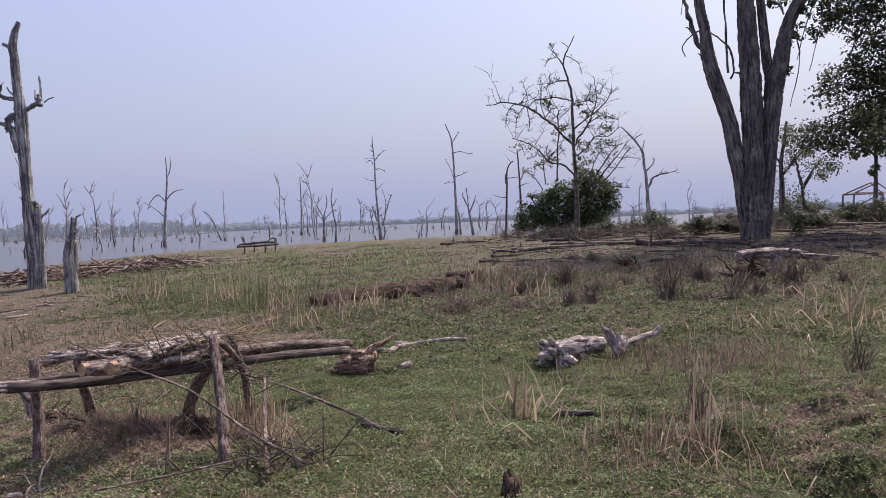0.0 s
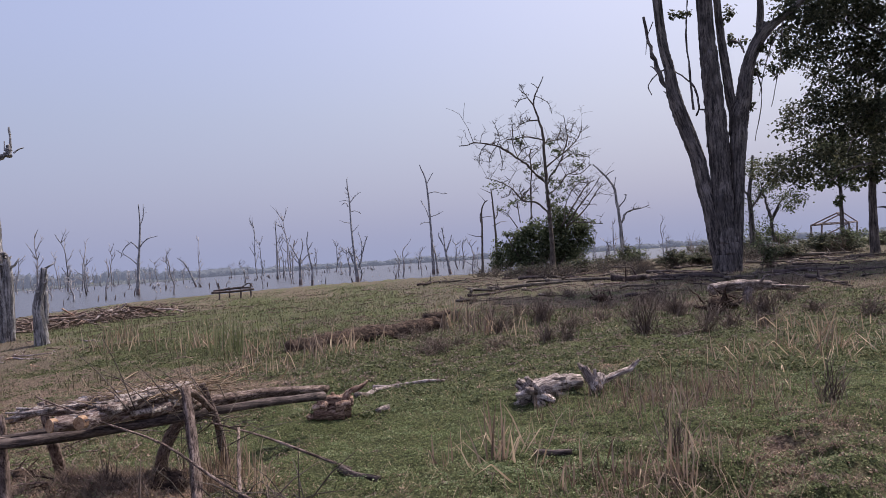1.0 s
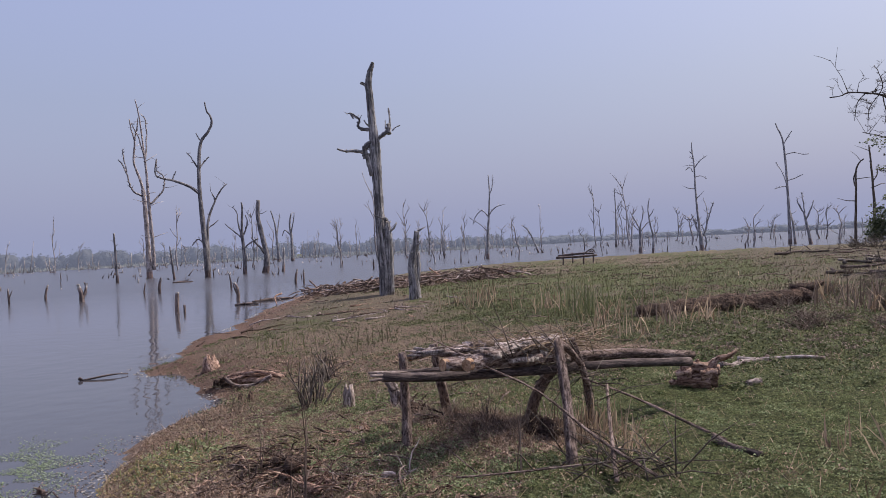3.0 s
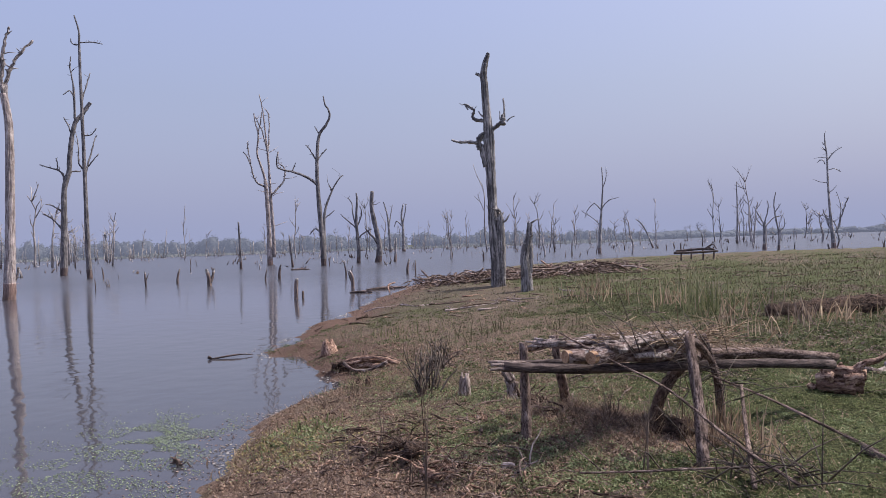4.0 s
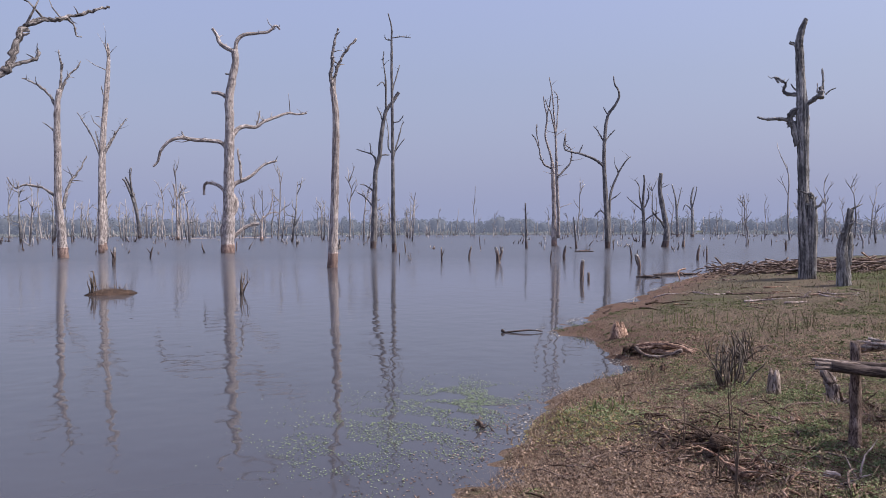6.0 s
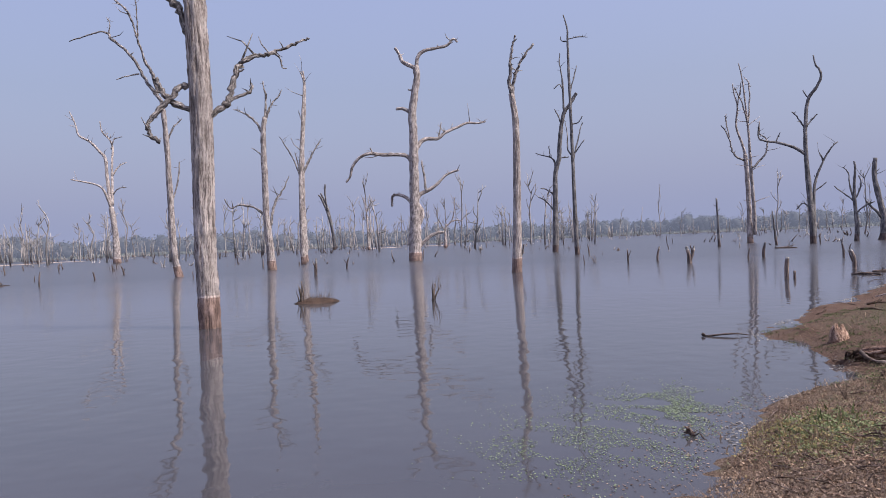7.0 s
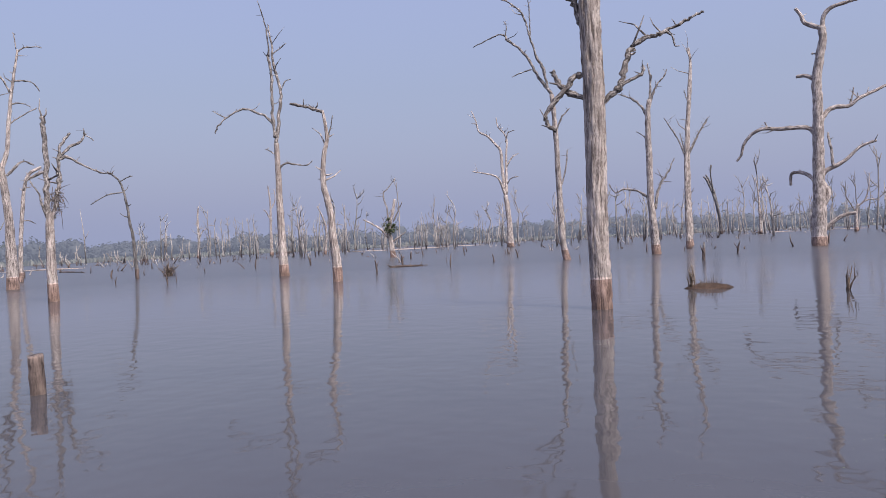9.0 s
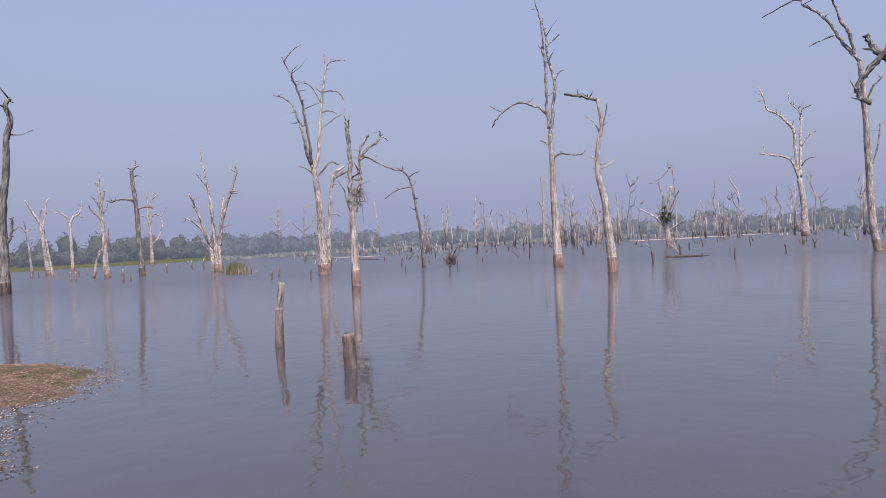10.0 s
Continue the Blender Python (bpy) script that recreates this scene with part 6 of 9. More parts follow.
for k in range(30):
    far, a = r.uniform(27, 35), radians(r.uniform(-27, -3))
    shrub(-math.sin(a) * far, math.cos(a) * far, r.uniform(0.6, 1.3), r.uniform(0.35, 0.8), 44, 700 + k, "tangled bare brown brush on the crest of the bank" if k % 4 else "low leafy scrub on the crest of the bank", M_LEAF_OLD if k % 4 == 0 else None, M_TWIG if k % 2 else M_BROWN, 1.6)
r = random.Random(640)
for k in range(34):
    far = r.uniform(34, 46)
    a = radians(r.uniform(-36, -21) if k < 26 else r.uniform(-21, -12))
    shrub(-math.sin(a) * far, math.cos(a) * far, r.uniform(0.7, 1.5), r.uniform(0.5, 1.2), 40, 640 + k, "low leafy thicket along the top of the bank" if k % 3 else "tangled bare thicket along the top of the bank", (None, M_LEAF, M_LEAF_OLD)[k % 3])

for n_t, (x, y, w, h, c) in enumerate([(-2.74, 3.43, 0.06, 0.62, 3), (-3.43, 3.84, 0.16, 0.36, 4), (-3.52, 3.65, 0.2, 0.3, 4), (-2.97, 3.57, 0.05, 0.3, 3), (-5.22, 5.20, 0.12, 0.34, 3), (-5.17, 5.52, 0.15, 0.3, 4),
                                       (-1.69, 4.07, 0.05, 0.5, 3), (-3.43, 4.34, 0.05, 0.5, 3), (-2.19, 4.80, 0.1, 0.3, 5), (-3.06, 6.07, 0.12, 0.26, 6), (-3.30, 3.89, 0.2, 0.24, 6), (-2.77, 3.84, 0.2, 0.2, 6)]):
    shrub(x, y, w, h, c, 560 + n_t, "thin bare twigs growing from the bank", None, M_BROWN)


# ---- logs, stumps and driftwood ----
def log(a, b, r0, r1, mat, name, label, category, seed=0, lift=0.6, wander=0.06, cut=None, rough=0.1, group=""):
    """A log or branch lying on the ground from a to b (plan metres)."""
    r = random.Random(seed)
    root = stand(name, Matrix.Translation((a[0], a[1], level(*a))), label, category, group)
    long = math.hypot(b[0] - a[0], b[1] - a[1])
    n = max(4, min(12, int(long / 0.35)))
    line = []
    for k in range(n + 1):
        t = k / n
        x, y = a[0] + (b[0] - a[0]) * t, a[1] + (b[1] - a[1]) * t
        if 0 < k < n:
            x, y = x + r.uniform(-1, 1) * wander * long / n * 2, y + r.uniform(-1, 1) * wander * long / n * 2
        line.append(Vector((x - a[0], y - a[1], max(level(x, y), 0) - level(*a) + (r0 + (r1 - r0) * t) * lift)))
    s = Shape()
    line = curve(line, 2)
    s.tube(line, [r0 + (r1 - r0) * k / (len(line) - 1) for k in range(len(line))], 10 if r0 > 0.05 else 6, rough, seed, True, rough)
    part("trunk" if r0 > 0.05 else "stem", s, mat, root)
    if long > 1.2:
        for k in range(r.randint(1, 3)):
            i = r.randrange(1, len(line) - 1)
            g = Vector((r.uniform(-1, 1), r.uniform(-1, 1), r.uniform(0.2, 1))).normalized() * long * r.uniform(0.08, 0.18)
            t = Shape()
            rr = r0 * r.uniform(0.25, 0.45)
            t.tube(curve([line[i], line[i] + g * 0.5 + Vector((0, 0, 0.03)), line[i] + g]), [rr, rr * 0.9, rr * 0.8, rr * 0.7, rr * 0.55, rr * 0.5, rr * 0.4][:5] + [rr * 0.5, rr * 0.4], 6, 0.06, seed + k)
            part("branch", t, mat, root)
    if cut:
        way = (line[1] - line[0]).normalized()
        c = Shape()
        c.tube([line[0] - way * 0.004, line[0] + way * 0.02], [r0 * 0.97, r0 * 0.99], 12, 0.02, seed)
        part("cut_end", c, M_CUT, root, "orange freshly sawn end", smooth=False)
    return root


# rotten dark log in the grass
la, lb = Vector((-2.40, 11.50, 0)), Vector((0.06, 13.22, 0))
rotten = stand("rotten_log", Matrix.Translation((la.x, la.y, level(la.x, la.y))), "dark crumbling rotten log half sunk in grass", "log")
r = random.Random(3)
for k, (side, up, thick, t0, t1) in enumerate(((0, 0.05, 0.15, 0, 1), (-0.13, 0.02, 0.09, 0.1, 0.7), (0.05, 0.13, 0.06, 0.35, 0.98))):
    s = Shape()
    line, radii = [], []
    for j in range(60):
        t = t0 + (t1 - t0) * j / 59
        c = la.lerp(lb, t)
        line.append(Vector((c.x - la.x + r.gauss(0, 0.006), c.y - la.y + side + r.gauss(0, 0.008), level(c.x, c.y) - level(la.x, la.y) + up + 0.04 * t + r.gauss(0, 0.006))))
        radii.append(thick * (0.85 + 0.25 * t) * r.uniform(0.94, 1.06) * (0.6 if j in (0, 59) else 1))
    s.tube(line, radii, 18, 0.11, k + 5, True, 0.16)
    part("piece", s, M_ROT, rotten)
s = Shape()
c = lb - la
s.tube([c + Vector((-0.3, -0.05, 0.18 + level(lb.x, lb.y) - level(la.x, la.y))), c + Vector((0, 0, 0.2 + level(lb.x, lb.y) - level(la.x, la.y))), c + Vector((0.2, 0.03, 0.29 + level(lb.x, lb.y) - level(la.x, la.y)))], [0.12, 0.1, 0.03], 10, 0.2, 4, True, 0.2)
part("snapped_end", s, M_ROT, rotten)
for k in range(26):
    s = Shape()
    t0 = r.uniform(0.0, 0.75)
    t1, side, up, thick = min(t0 + r.uniform(0.12, 0.4), 1.0), r.uniform(-0.16, 0.1), r.uniform(0.06, 0.2), r.uniform(0.012, 0.03)
    line = []
    for j in range(7):
        c = la.lerp(lb, t0 + (t1 - t0) * j / 6)
        line.append(Vector((c.x - la.x, c.y - la.y + side + r.gauss(0, 0.012), level(c.x, c.y) - level(la.x, la.y) + up - abs(side) * 0.5 + 0.04 * t0 + r.gauss(0, 0.012))))
    s.tube(line, [thick * q for q in (0.4, 1, 0.9, 1.1, 0.9, 0.8, 0.3)], 6, 0.2, 700 + k)
    part("splinter", s, M_ROT if k % 3 else M_CHOP, rotten)
# fallen branches along the rise
FALLEN = "long dry grey-brown fallen branch lying on the rise"
for n_t, (a, b, r0) in enumerate([
        ((5.46, 22.67), (8.03, 20.20), 0.1), ((1.62, 22.65), (4.91, 23.81), 0.07), ((3.23, 28.29), (6.42, 26.23), 0.06), ((3.72, 24.37), (6.51, 22.41), 0.08),
        ((0.91, 20.62), (2.56, 22.48), 0.05), ((6.49, 33.93), (9.72, 30.22), 0.06), ((7.39, 25.41), (8.75, 22.01), 0.06), ((11.10, 25.93), (13.14, 25.68), 0.06),
        ((9.42, 20.23), (11.66, 20.40), 0.06), ((14.31, 29.28), (16.38, 28.35), 0.09), ((8.99, 17.58), (8.54, 14.85), 0.05), ((2.95, 22.84), (5.11, 31.79), 0.05),
        ((6.19, 15.59), (7.39, 15.62), 0.1), ((6.97, 15.22), (7.51, 14.70), 0.05), ((4.18, 16.11), (5.03, 16.67), 0.04), ((0.19, 30.05), (1.42, 31.62), 0.05),
        ((-0.72, 29.02), (0.74, 33.85), 0.05), ((7.61, 18.79), (9.83, 21.82), 0.05), ((8.51, 25.87), (10.96, 29.24), 0.05), ((1.05, 21.77), (2.95, 24.42), 0.05)]):
    log(a, b, r0, r0 * 0.4, (M_POLE, M_TWIG, M_POLE, M_TWIG)[n_t % 4], "fallen_branch", FALLEN, "branch", 40 + n_t, 1.4, 0.3, rough=0.16, group="fallen branches")
r = random.Random(45)
for k in range(110):
    x, y = r.uniform(0.5, 16), r.uniform(16.5, 29)
    a, long = r.uniform(-1.5, 1.5), r.uniform(0.4, 1.8)
    log((x, y), (x + math.cos(a) * long, y + math.sin(a) * long), r.uniform(0.018, 0.045), 0.01, (M_TWIG, M_POLE, M_LOG, M_TWIG)[k % 4], "fallen_branch", "dry fallen branch lying on the rise", "branch", 400 + k, 1.5, 0.3, group="fallen branches")
# bleached pieces scattered below the heap
for k in range(36):
    r = random.Random(1480 + k)
    (ax, ay), (bx, by) = (-8.91, 11.85), (-9.65, 16.53)
    x, y = ax + (bx - ax) * r.random() + r.gauss(0, 1.5), ay + (by - ay) * r.random() + r.gauss(0, 1.2)
    a, long = r.uniform(-1.2, 1.6), r.uniform(0.25, 1.3)
    if shore_distance(x, y) > 0.4:
        log((x, y), (x + math.cos(a) * long, y + math.sin(a) * long), r.uniform(0.01, 0.028), 0.006, (M_STICK, M_CHOP, M_POST, M_ROT)[k % 4], "fallen_branch", "bleached crooked branch washed up on the mud", "branch", 1480 + k, 1.2, 0.3, group="fallen branches")
log((-0.84, 7.36), (-0.47, 8.27), 0.034, 0.024, M_LOG, "fallen_branch", "thin grey fallen branch in the turf", "branch", 71, 0.8, 0.1)
log((-0.75, 8.16), (0.06, 8.11), 0.03, 0.016, M_STICK, "fallen_branch", "thin pale fallen branch in the turf", "branch", 72, 0.8, 0.1)
log((0.61, 4.81), (0.84, 4.72), 0.025, 0.02, M_POLE, "fallen_branch", "short dark piece of branch in the turf", "branch", 73, 0.5, 0.05)
log((-3.35, 4.95), (-2.95, 4.35), 0.014, 0.01, M_POST, "fallen_branch", "short straight brown stick on the mud", "branch", 74, 2.2, 0.02)
log((-0.58, 6.63), (-0.48, 6.72), 0.03, 0.03, M_WHITE, "wood_chip", "short pale block of split wood", "firewood", 75, 0.8, 0.02)


def gnarl(name, x, y, pieces, mat, label, category, seed):
    """A stump or root mass: lumps and broken prongs. Pieces: from, to (own axes), radius at both ends."""
    root = stand(name, pose(x, y, max(level(x, y), 0)), label, category)
    for k, (a, b, r0, r1) in enumerate(pieces):
        s = Shape()
        r = random.Random(seed + k)
        m = [(a[i] + b[i]) / 2 + r.uniform(-1, 1) * r0 * 0.4 for i in range(3)]
        line = curve([a, m, b], 7)
        s.tube(line, [r0 + (r1 - r0) * i / (len(line) - 1) for i in range(len(line))], 14, 0.15, seed + k, True, 0.28)
        part("body" if not k else "prong", s, mat, root)
    return root


def tangle(name, x, y, count, wide, deep, tall, thick, mat, label, category, seed, turn=0.0):
    """A root mass: a crumbling core with crooked broken roots standing out of it."""
    root = stand(name, pose(x, y, max(level(x, y), 0), 0, 0, turn), label, category)
    r = random.Random(seed)
    for k in range(max(3, count // 4)):
        s = Shape()
        c = Vector((r.uniform(-0.55, 0.55) * wide, r.uniform(-0.5, 0.5) * deep, r.uniform(0.0, 0.4) * tall))
        go = Vector((r.uniform(0.3, 0.8) * wide, r.uniform(-0.4, 0.4) * deep, r.uniform(-0.15, 0.2) * tall))
        rr = min(tall * 0.32, deep * 0.5) * r.uniform(0.6, 1.1)
        s.tube([c - go * 0.5, c - go * 0.3, c, c + go * 0.25, c + go * 0.5], [rr * 0.5, rr, rr * r.uniform(0.8, 1.2), rr * 0.9, rr * 0.35], 9, 0.24, seed + k, True, 0.3)
        part("lump", s, mat, root)
    for k in range(count):
        s = Shape()
        p = Vector((r.uniform(-0.7, 0.7) * wide, r.uniform(-0.6, 0.6) * deep, r.uniform(0.05, 0.5) * tall))
        go = Vector((r.choice((-1, 1)) * r.uniform(0.2, 1), r.uniform(-1, 1) * 0.7, r.uniform(-0.35, 0.75))).normalized()
        step, line = r.uniform(0.12, 0.26) * wide, [p]
        for _ in range(5):
            go = (go + Vector((r.gauss(0, 0.25), r.gauss(0, 0.25), r.gauss(0, 0.2)))).normalized()
            p = p + go * step
            p.z = max(p.z, 0.004)
            line.append(p.copy())
        rr = thick * r.choice((0.22, 0.3, 0.4, 0.75))
        s.tube(line, [rr * q for q in (1, 0.95, 0.8, 0.7, 0.45, 0.2)], 6, 0.14, seed + k)
        part("root", s, mat, root)
    return root


def splintered(name, x, y, wide, tall, count, mat, label, seed, lean=(0, 0)):
    """A broken stump: a worn foot and a ring of upright splinters of uneven height."""
    root = stand(name, pose(x, y, max(level(x, y), 0), 0, 0, seed * 23 % 360), label, "stump")
    r = random.Random(seed)
    s = Shape()
    s.tube([(0, 0, -0.06), (0, 0, 0.02), (lean[0] * 0.4, lean[1] * 0.4, tall * 0.45), (lean[0] * 0.7, lean[1] * 0.7, tall * 0.7)], [wide * 1.25, wide * 1.05, wide * 0.85, wide * 0.6], 12, 0.12, seed, True, 0.15)
    part("foot", s, mat, root)
    for k in range(count):
        s = Shape()
        a, h = 6.28 * k / count + r.uniform(-0.3, 0.3), tall * r.uniform(0.65, 1.1)
        d = wide * r.uniform(0.45, 0.85)
        c = Vector((math.cos(a) * d, math.sin(a) * d, 0))
        top = c * 0.8 + Vector((lean[0], lean[1], h))
        s.tube([c + Vector((0, 0, -0.03)), c.lerp(top, 0.55) + Vector((0, 0, 0.02)), top], [wide * 0.36, wide * 0.3, wide * 0.14], 6, 0.14, seed + k)
        part("splinter", s, mat, root)
    return root


gnarl("driftwood_log", 0.83, 6.46, [((-0.02, 0, 0.1), (0.46, 0.26, 0.13), 0.1, 0.06), ((-0.06, -0.02, 0.13), (-0.14, 0.05, 0.19), 0.055, 0.035), ((-0.05, -0.04, 0.09), (-0.16, -0.05, 0.08), 0.05, 0.03), ((0.02, -0.05, 0.08), (0.06, -0.13, -0.01), 0.05, 0.03), ((0.0, 0.02, 0.16), (-0.06, -0.03, 0.24), 0.04, 0.02),
      ((0.05, -0.06, 0.08), (0.16, -0.13, 0.03), 0.04, 0.02), ((-0.1, 0.02, 0.1), (-0.13, -0.08, 0.02), 0.04, 0.025), ((0.12, 0.02, 0.17), (0.3, 0.1, 0.19), 0.03, 0.02), ((-0.02, -0.08, 0.12), (-0.08, -0.13, 0.15), 0.035, 0.02), ((0.2, 0.06, 0.06), (0.36, 0.1, 0.02), 0.035, 0.02), ((-0.08, 0, 0.02), (-0.18, -0.02, -0.02), 0.05, 0.03)],
      M_WHITE, "bleached white gnarled driftwood log in the grass", "driftwood", 5)
gnarl("driftwood_branch", 1.38, 6.57, [((0.05, 0, 0.03), (-0.06, 0.06, 0.24), 0.06, 0.035), ((0.02, 0, 0.05), (0.1, 0.08, 0.15), 0.06, 0.04), ((0.05, 0.02, 0.08), (0.42, 0.22, 0.17), 0.032, 0.022), ((0.4, 0.21, 0.165), (0.5, 0.25, 0.24), 0.026, 0.012), ((-0.06, 0.06, 0.22), (-0.11, 0.07, 0.27), 0.03, 0.01), ((0.06, 0.04, 0.1), (0.03, 0.02, 0.22), 0.03, 0.012)],
      M_WHITE, "grey broken driftwood branch with an upright stub", "driftwood", 9)
gnarl("chopped_stump", -0.98, 6.54, [((-0.13, 0.02, 0.05), (0.14, 0.08, 0.06), 0.08, 0.07), ((-0.15, -0.03, 0.05), (0.12, -0.01, 0.05), 0.055, 0.06), ((-0.12, 0, 0.14), (0.1, 0.03, 0.15), 0.05, 0.055), ((-0.05, 0.07, 0.14), (0.19, 0.09, 0.13), 0.05, 0.04), ((0.04, -0.04, 0.11), (0.18, 0, 0.12), 0.045, 0.04), ((-0.15, -0.02, 0.1), (-0.02, -0.05, 0.12), 0.035, 0.04),
      ((0.12, 0.04, 0.15), (0.2, 0.06, 0.25), 0.045, 0.015), ((0.19, 0.07, 0.23), (0.33, 0.11, 0.3), 0.026, 0.01), ((-0.09, -0.02, 0.16), (-0.1, -0.02, 0.22), 0.025, 0.012), ((0.0, 0.02, 0.18), (0.02, 0.02, 0.23), 0.03, 0.012), ((-0.16, -0.05, 0.02), (-0.2, -0.07, 0.04), 0.04, 0.02)], M_CHOP, "reddish splintered block of a tree stump hacked short", "stump", 15)
tangle("low_stump", 3.68, 15.83, 12, 0.28, 0.2, 0.26, 0.06, M_ROT, "dark low broken stump in the turf", "stump", 21)
tangle("root_mass", 4.89, 12.45, 16, 0.5, 0.3, 0.4, 0.06, M_ROT, "dark crumbling root end of an uprooted trunk in the turf", "driftwood", 25, 20)
gnarl("old_log", 5.43, 13.17, [((-0.45, 0, 0.3), (0.75, 0.25, 0.32), 0.1, 0.07), ((0.7, 0.25, 0.3), (1.6, 0.5, 0.22), 0.05, 0.025), ((0.2, 0.1, 0.0), (0.3, 0.12, 0.3), 0.09, 0.07), ((0.5, 0.15, 0.35), (0.6, 0.1, 0.5), 0.03, 0.015)], M_LOG, "grey split fallen trunk lying over its root end", "log", 27)
splintered("small_stump", 0.22, 3.63, 0.055, 0.13, 6, M_ROT, "small dark rotten stump in the turf", 31)
splintered("shore_stump", -7.81, 8.04, 0.11, 0.21, 11, M_CHOP, "worn splintered stump on the mud point", 35)
da, db = Vector((-6.88, 7.18, 0)), Vector((-5.88, 7.53, 0))
drift = stand("stranded_log", pose(da.x, da.y, 0.02, 0, 0, math.degrees(math.atan2(db.y - da.y, db.x - da.x))), "reddish-grey split hollow log stranded at the waterline", "driftwood")
span = (db - da).length
r = random.Random(39)
for k in range(16):
    s = Shape()
    t0, t1 = r.uniform(-0.02, 0.25) if k > 3 else 0, r.uniform(0.8, 1.06)
    v, up = r.uniform(-0.02, 0.22), r.uniform(0.2, 1)
    line = []
    for q in range(12):
        t = t0 + (t1 - t0) * q / 11
        line.append(Vector((t * span, v + 0.03 * math.sin(t * 7 + k) + r.gauss(0, 0.008), 0.06 + 0.17 * up * math.sin(3.1 * min(max(t * 0.85 + 0.12, 0), 1)) + r.gauss(0, 0.007))))
    rr = r.uniform(0.014, 0.034)
    s.tube(line, [rr * r.uniform(0.7, 1.2) * (0.5 if q in (0, 11) else 1) for q in range(12)], 7, 0.2, 39 + k, True, 0.2)
    part("strand", s, M_ROT if k % 4 == 0 else M_CHOP, drift)
for k in range(9):
    s = Shape()
    p = Vector((r.uniform(-0.02, 0.12), r.uniform(-0.03, 0.12), r.uniform(0.05, 0.2)))
    s.tube([p, p + Vector((-0.05, r.uniform(-0.04, 0.04), r.uniform(-0.08, 0.02))), p + Vector((r.uniform(-0.1, -0.02), r.uniform(-0.06, 0.04), r.uniform(-0.2, -0.05)))], [0.022, 0.016, 0.006], 6, 0.15, 60 + k)
    part("root", s, M_ROT, drift)
s = Shape()
line = curve([Vector((span * t, -0.1, z)) for t, z in ((0.13, 0.17), (0.2, 0.11), (0.3, 0.07), (0.42, 0.07), (0.55, 0.11), (0.7, 0.18))], 3)
s.tube(line, [0.022 + 0.006 * math.sin(q) for q in range(len(line))], 8, 0.12, 45, True, 0.12)
part("root", s, M_LOG, drift, "grey curved root along the log")
splintered("broken_stub", -4.01, 5.81, 0.058, 0.23, 9, M_SPLIT, "upright stub of pale splintered wood", 47)
gnarl("bent_stump", -3.44, 5.72, [((0.05, 0, -0.03), (-0.03, 0.02, 0.14), 0.055, 0.05), ((-0.03, 0.02, 0.14), (-0.12, 0.05, 0.26), 0.05, 0.035), ((0.05, 0, 0), (0.16, 0, 0.06), 0.05, 0.02), ((-0.12, 0.05, 0.26), (-0.17, 0.05, 0.27), 0.035, 0.02)], M_LOG, "bent grey stump behind the log rack", "stump", 49)
tangle("root_tangle", -3.09, 5.42, 14, 0.16, 0.1, 0.14, 0.02, M_ROT, "reddish tangle of old roots behind the log rack", "roots", 50)
tangle("root_knot", -3.25, 4.91, 12, 0.13, 0.08, 0.1, 0.018, M_CHOP, "small knot of reddish roots on the mud", "roots", 51)
gnarl("earth_clod", -4.06, 4.31, [((-0.06, 0, 0), (0.07, 0, 0.05), 0.07, 0.05)], M_ROT, "grey clod of dry earth on the bank", "clod", 53)
gnarl("root_lump", -1.76, 4.78, [((-0.12, 0, 0.04), (0.12, -0.05, 0.05), 0.1, 0.06)], M_ROT, "reddish rotten lump of wood under the log rack", "driftwood", 55)
tangle("root_tangle", -3.27, 3.93, 18, 0.2, 0.14, 0.14, 0.014, M_ROT, "dark knotted roots standing out of the bank", "roots", 57)
tangle("root_tangle", -2.91, 3.71, 18, 0.22, 0.16, 0.1, 0.012, M_CHOP, "reddish knotted roots in the bank", "roots", 58)
tangle("root_tangle", -2.47, 3.93, 12, 0.25, 0.14, 0.08, 0.01, M_STICK, "thin pale roots and sticks on the bank", "roots", 59)
splintered("shore_stub", -5.43, 6.09, 0.035, 0.12, 4, M_ROT, "small dark stub at the waterline", 60)
splintered("shore_stub", -5.61, 6.14, 0.03, 0.1, 4, M_ROT, "small dark stub at the waterline", 61)

# driftwood heaped on the shore below the snag
HEAP_A, HEAP_B = (-13.98, 21.23), (-9.36, 25.67)
heap = stand("driftwood_heap", pose(-11.67, 23.45, 0.3, 0, 0, 0), "wide heap of bleached driftwood sticks on the shore", "driftwood")
stick_meshes = []
for k in range(8):
    r = random.Random(700 + k)
    s = Shape()
    line = curve([(-0.5, r.uniform(-0.08, 0.08), 0), (-0.1, r.uniform(-0.12, 0.12), r.uniform(-0.03, 0.05)), (0.5, r.uniform(-0.08, 0.08), 0)], 3)
    s.tube(line, [0.026 - 0.013 * i / len(line) for i in range(len(line))], 5, 0.1, k)
    if k % 2:
        s.tube([line[3], line[3] + Vector((0.12, 0.16, 0.05))], [0.014, 0.006], 4, 0, k)
    stick_meshes.append((s.mesh("stick", M_STICK), s.mesh("stick", M_POST), s.mesh("stick", M_CHOP), s.mesh("stick", M_ROT)))
h0 = Vector(heap.location)
r = random.Random(77)
rest_of = Shape()
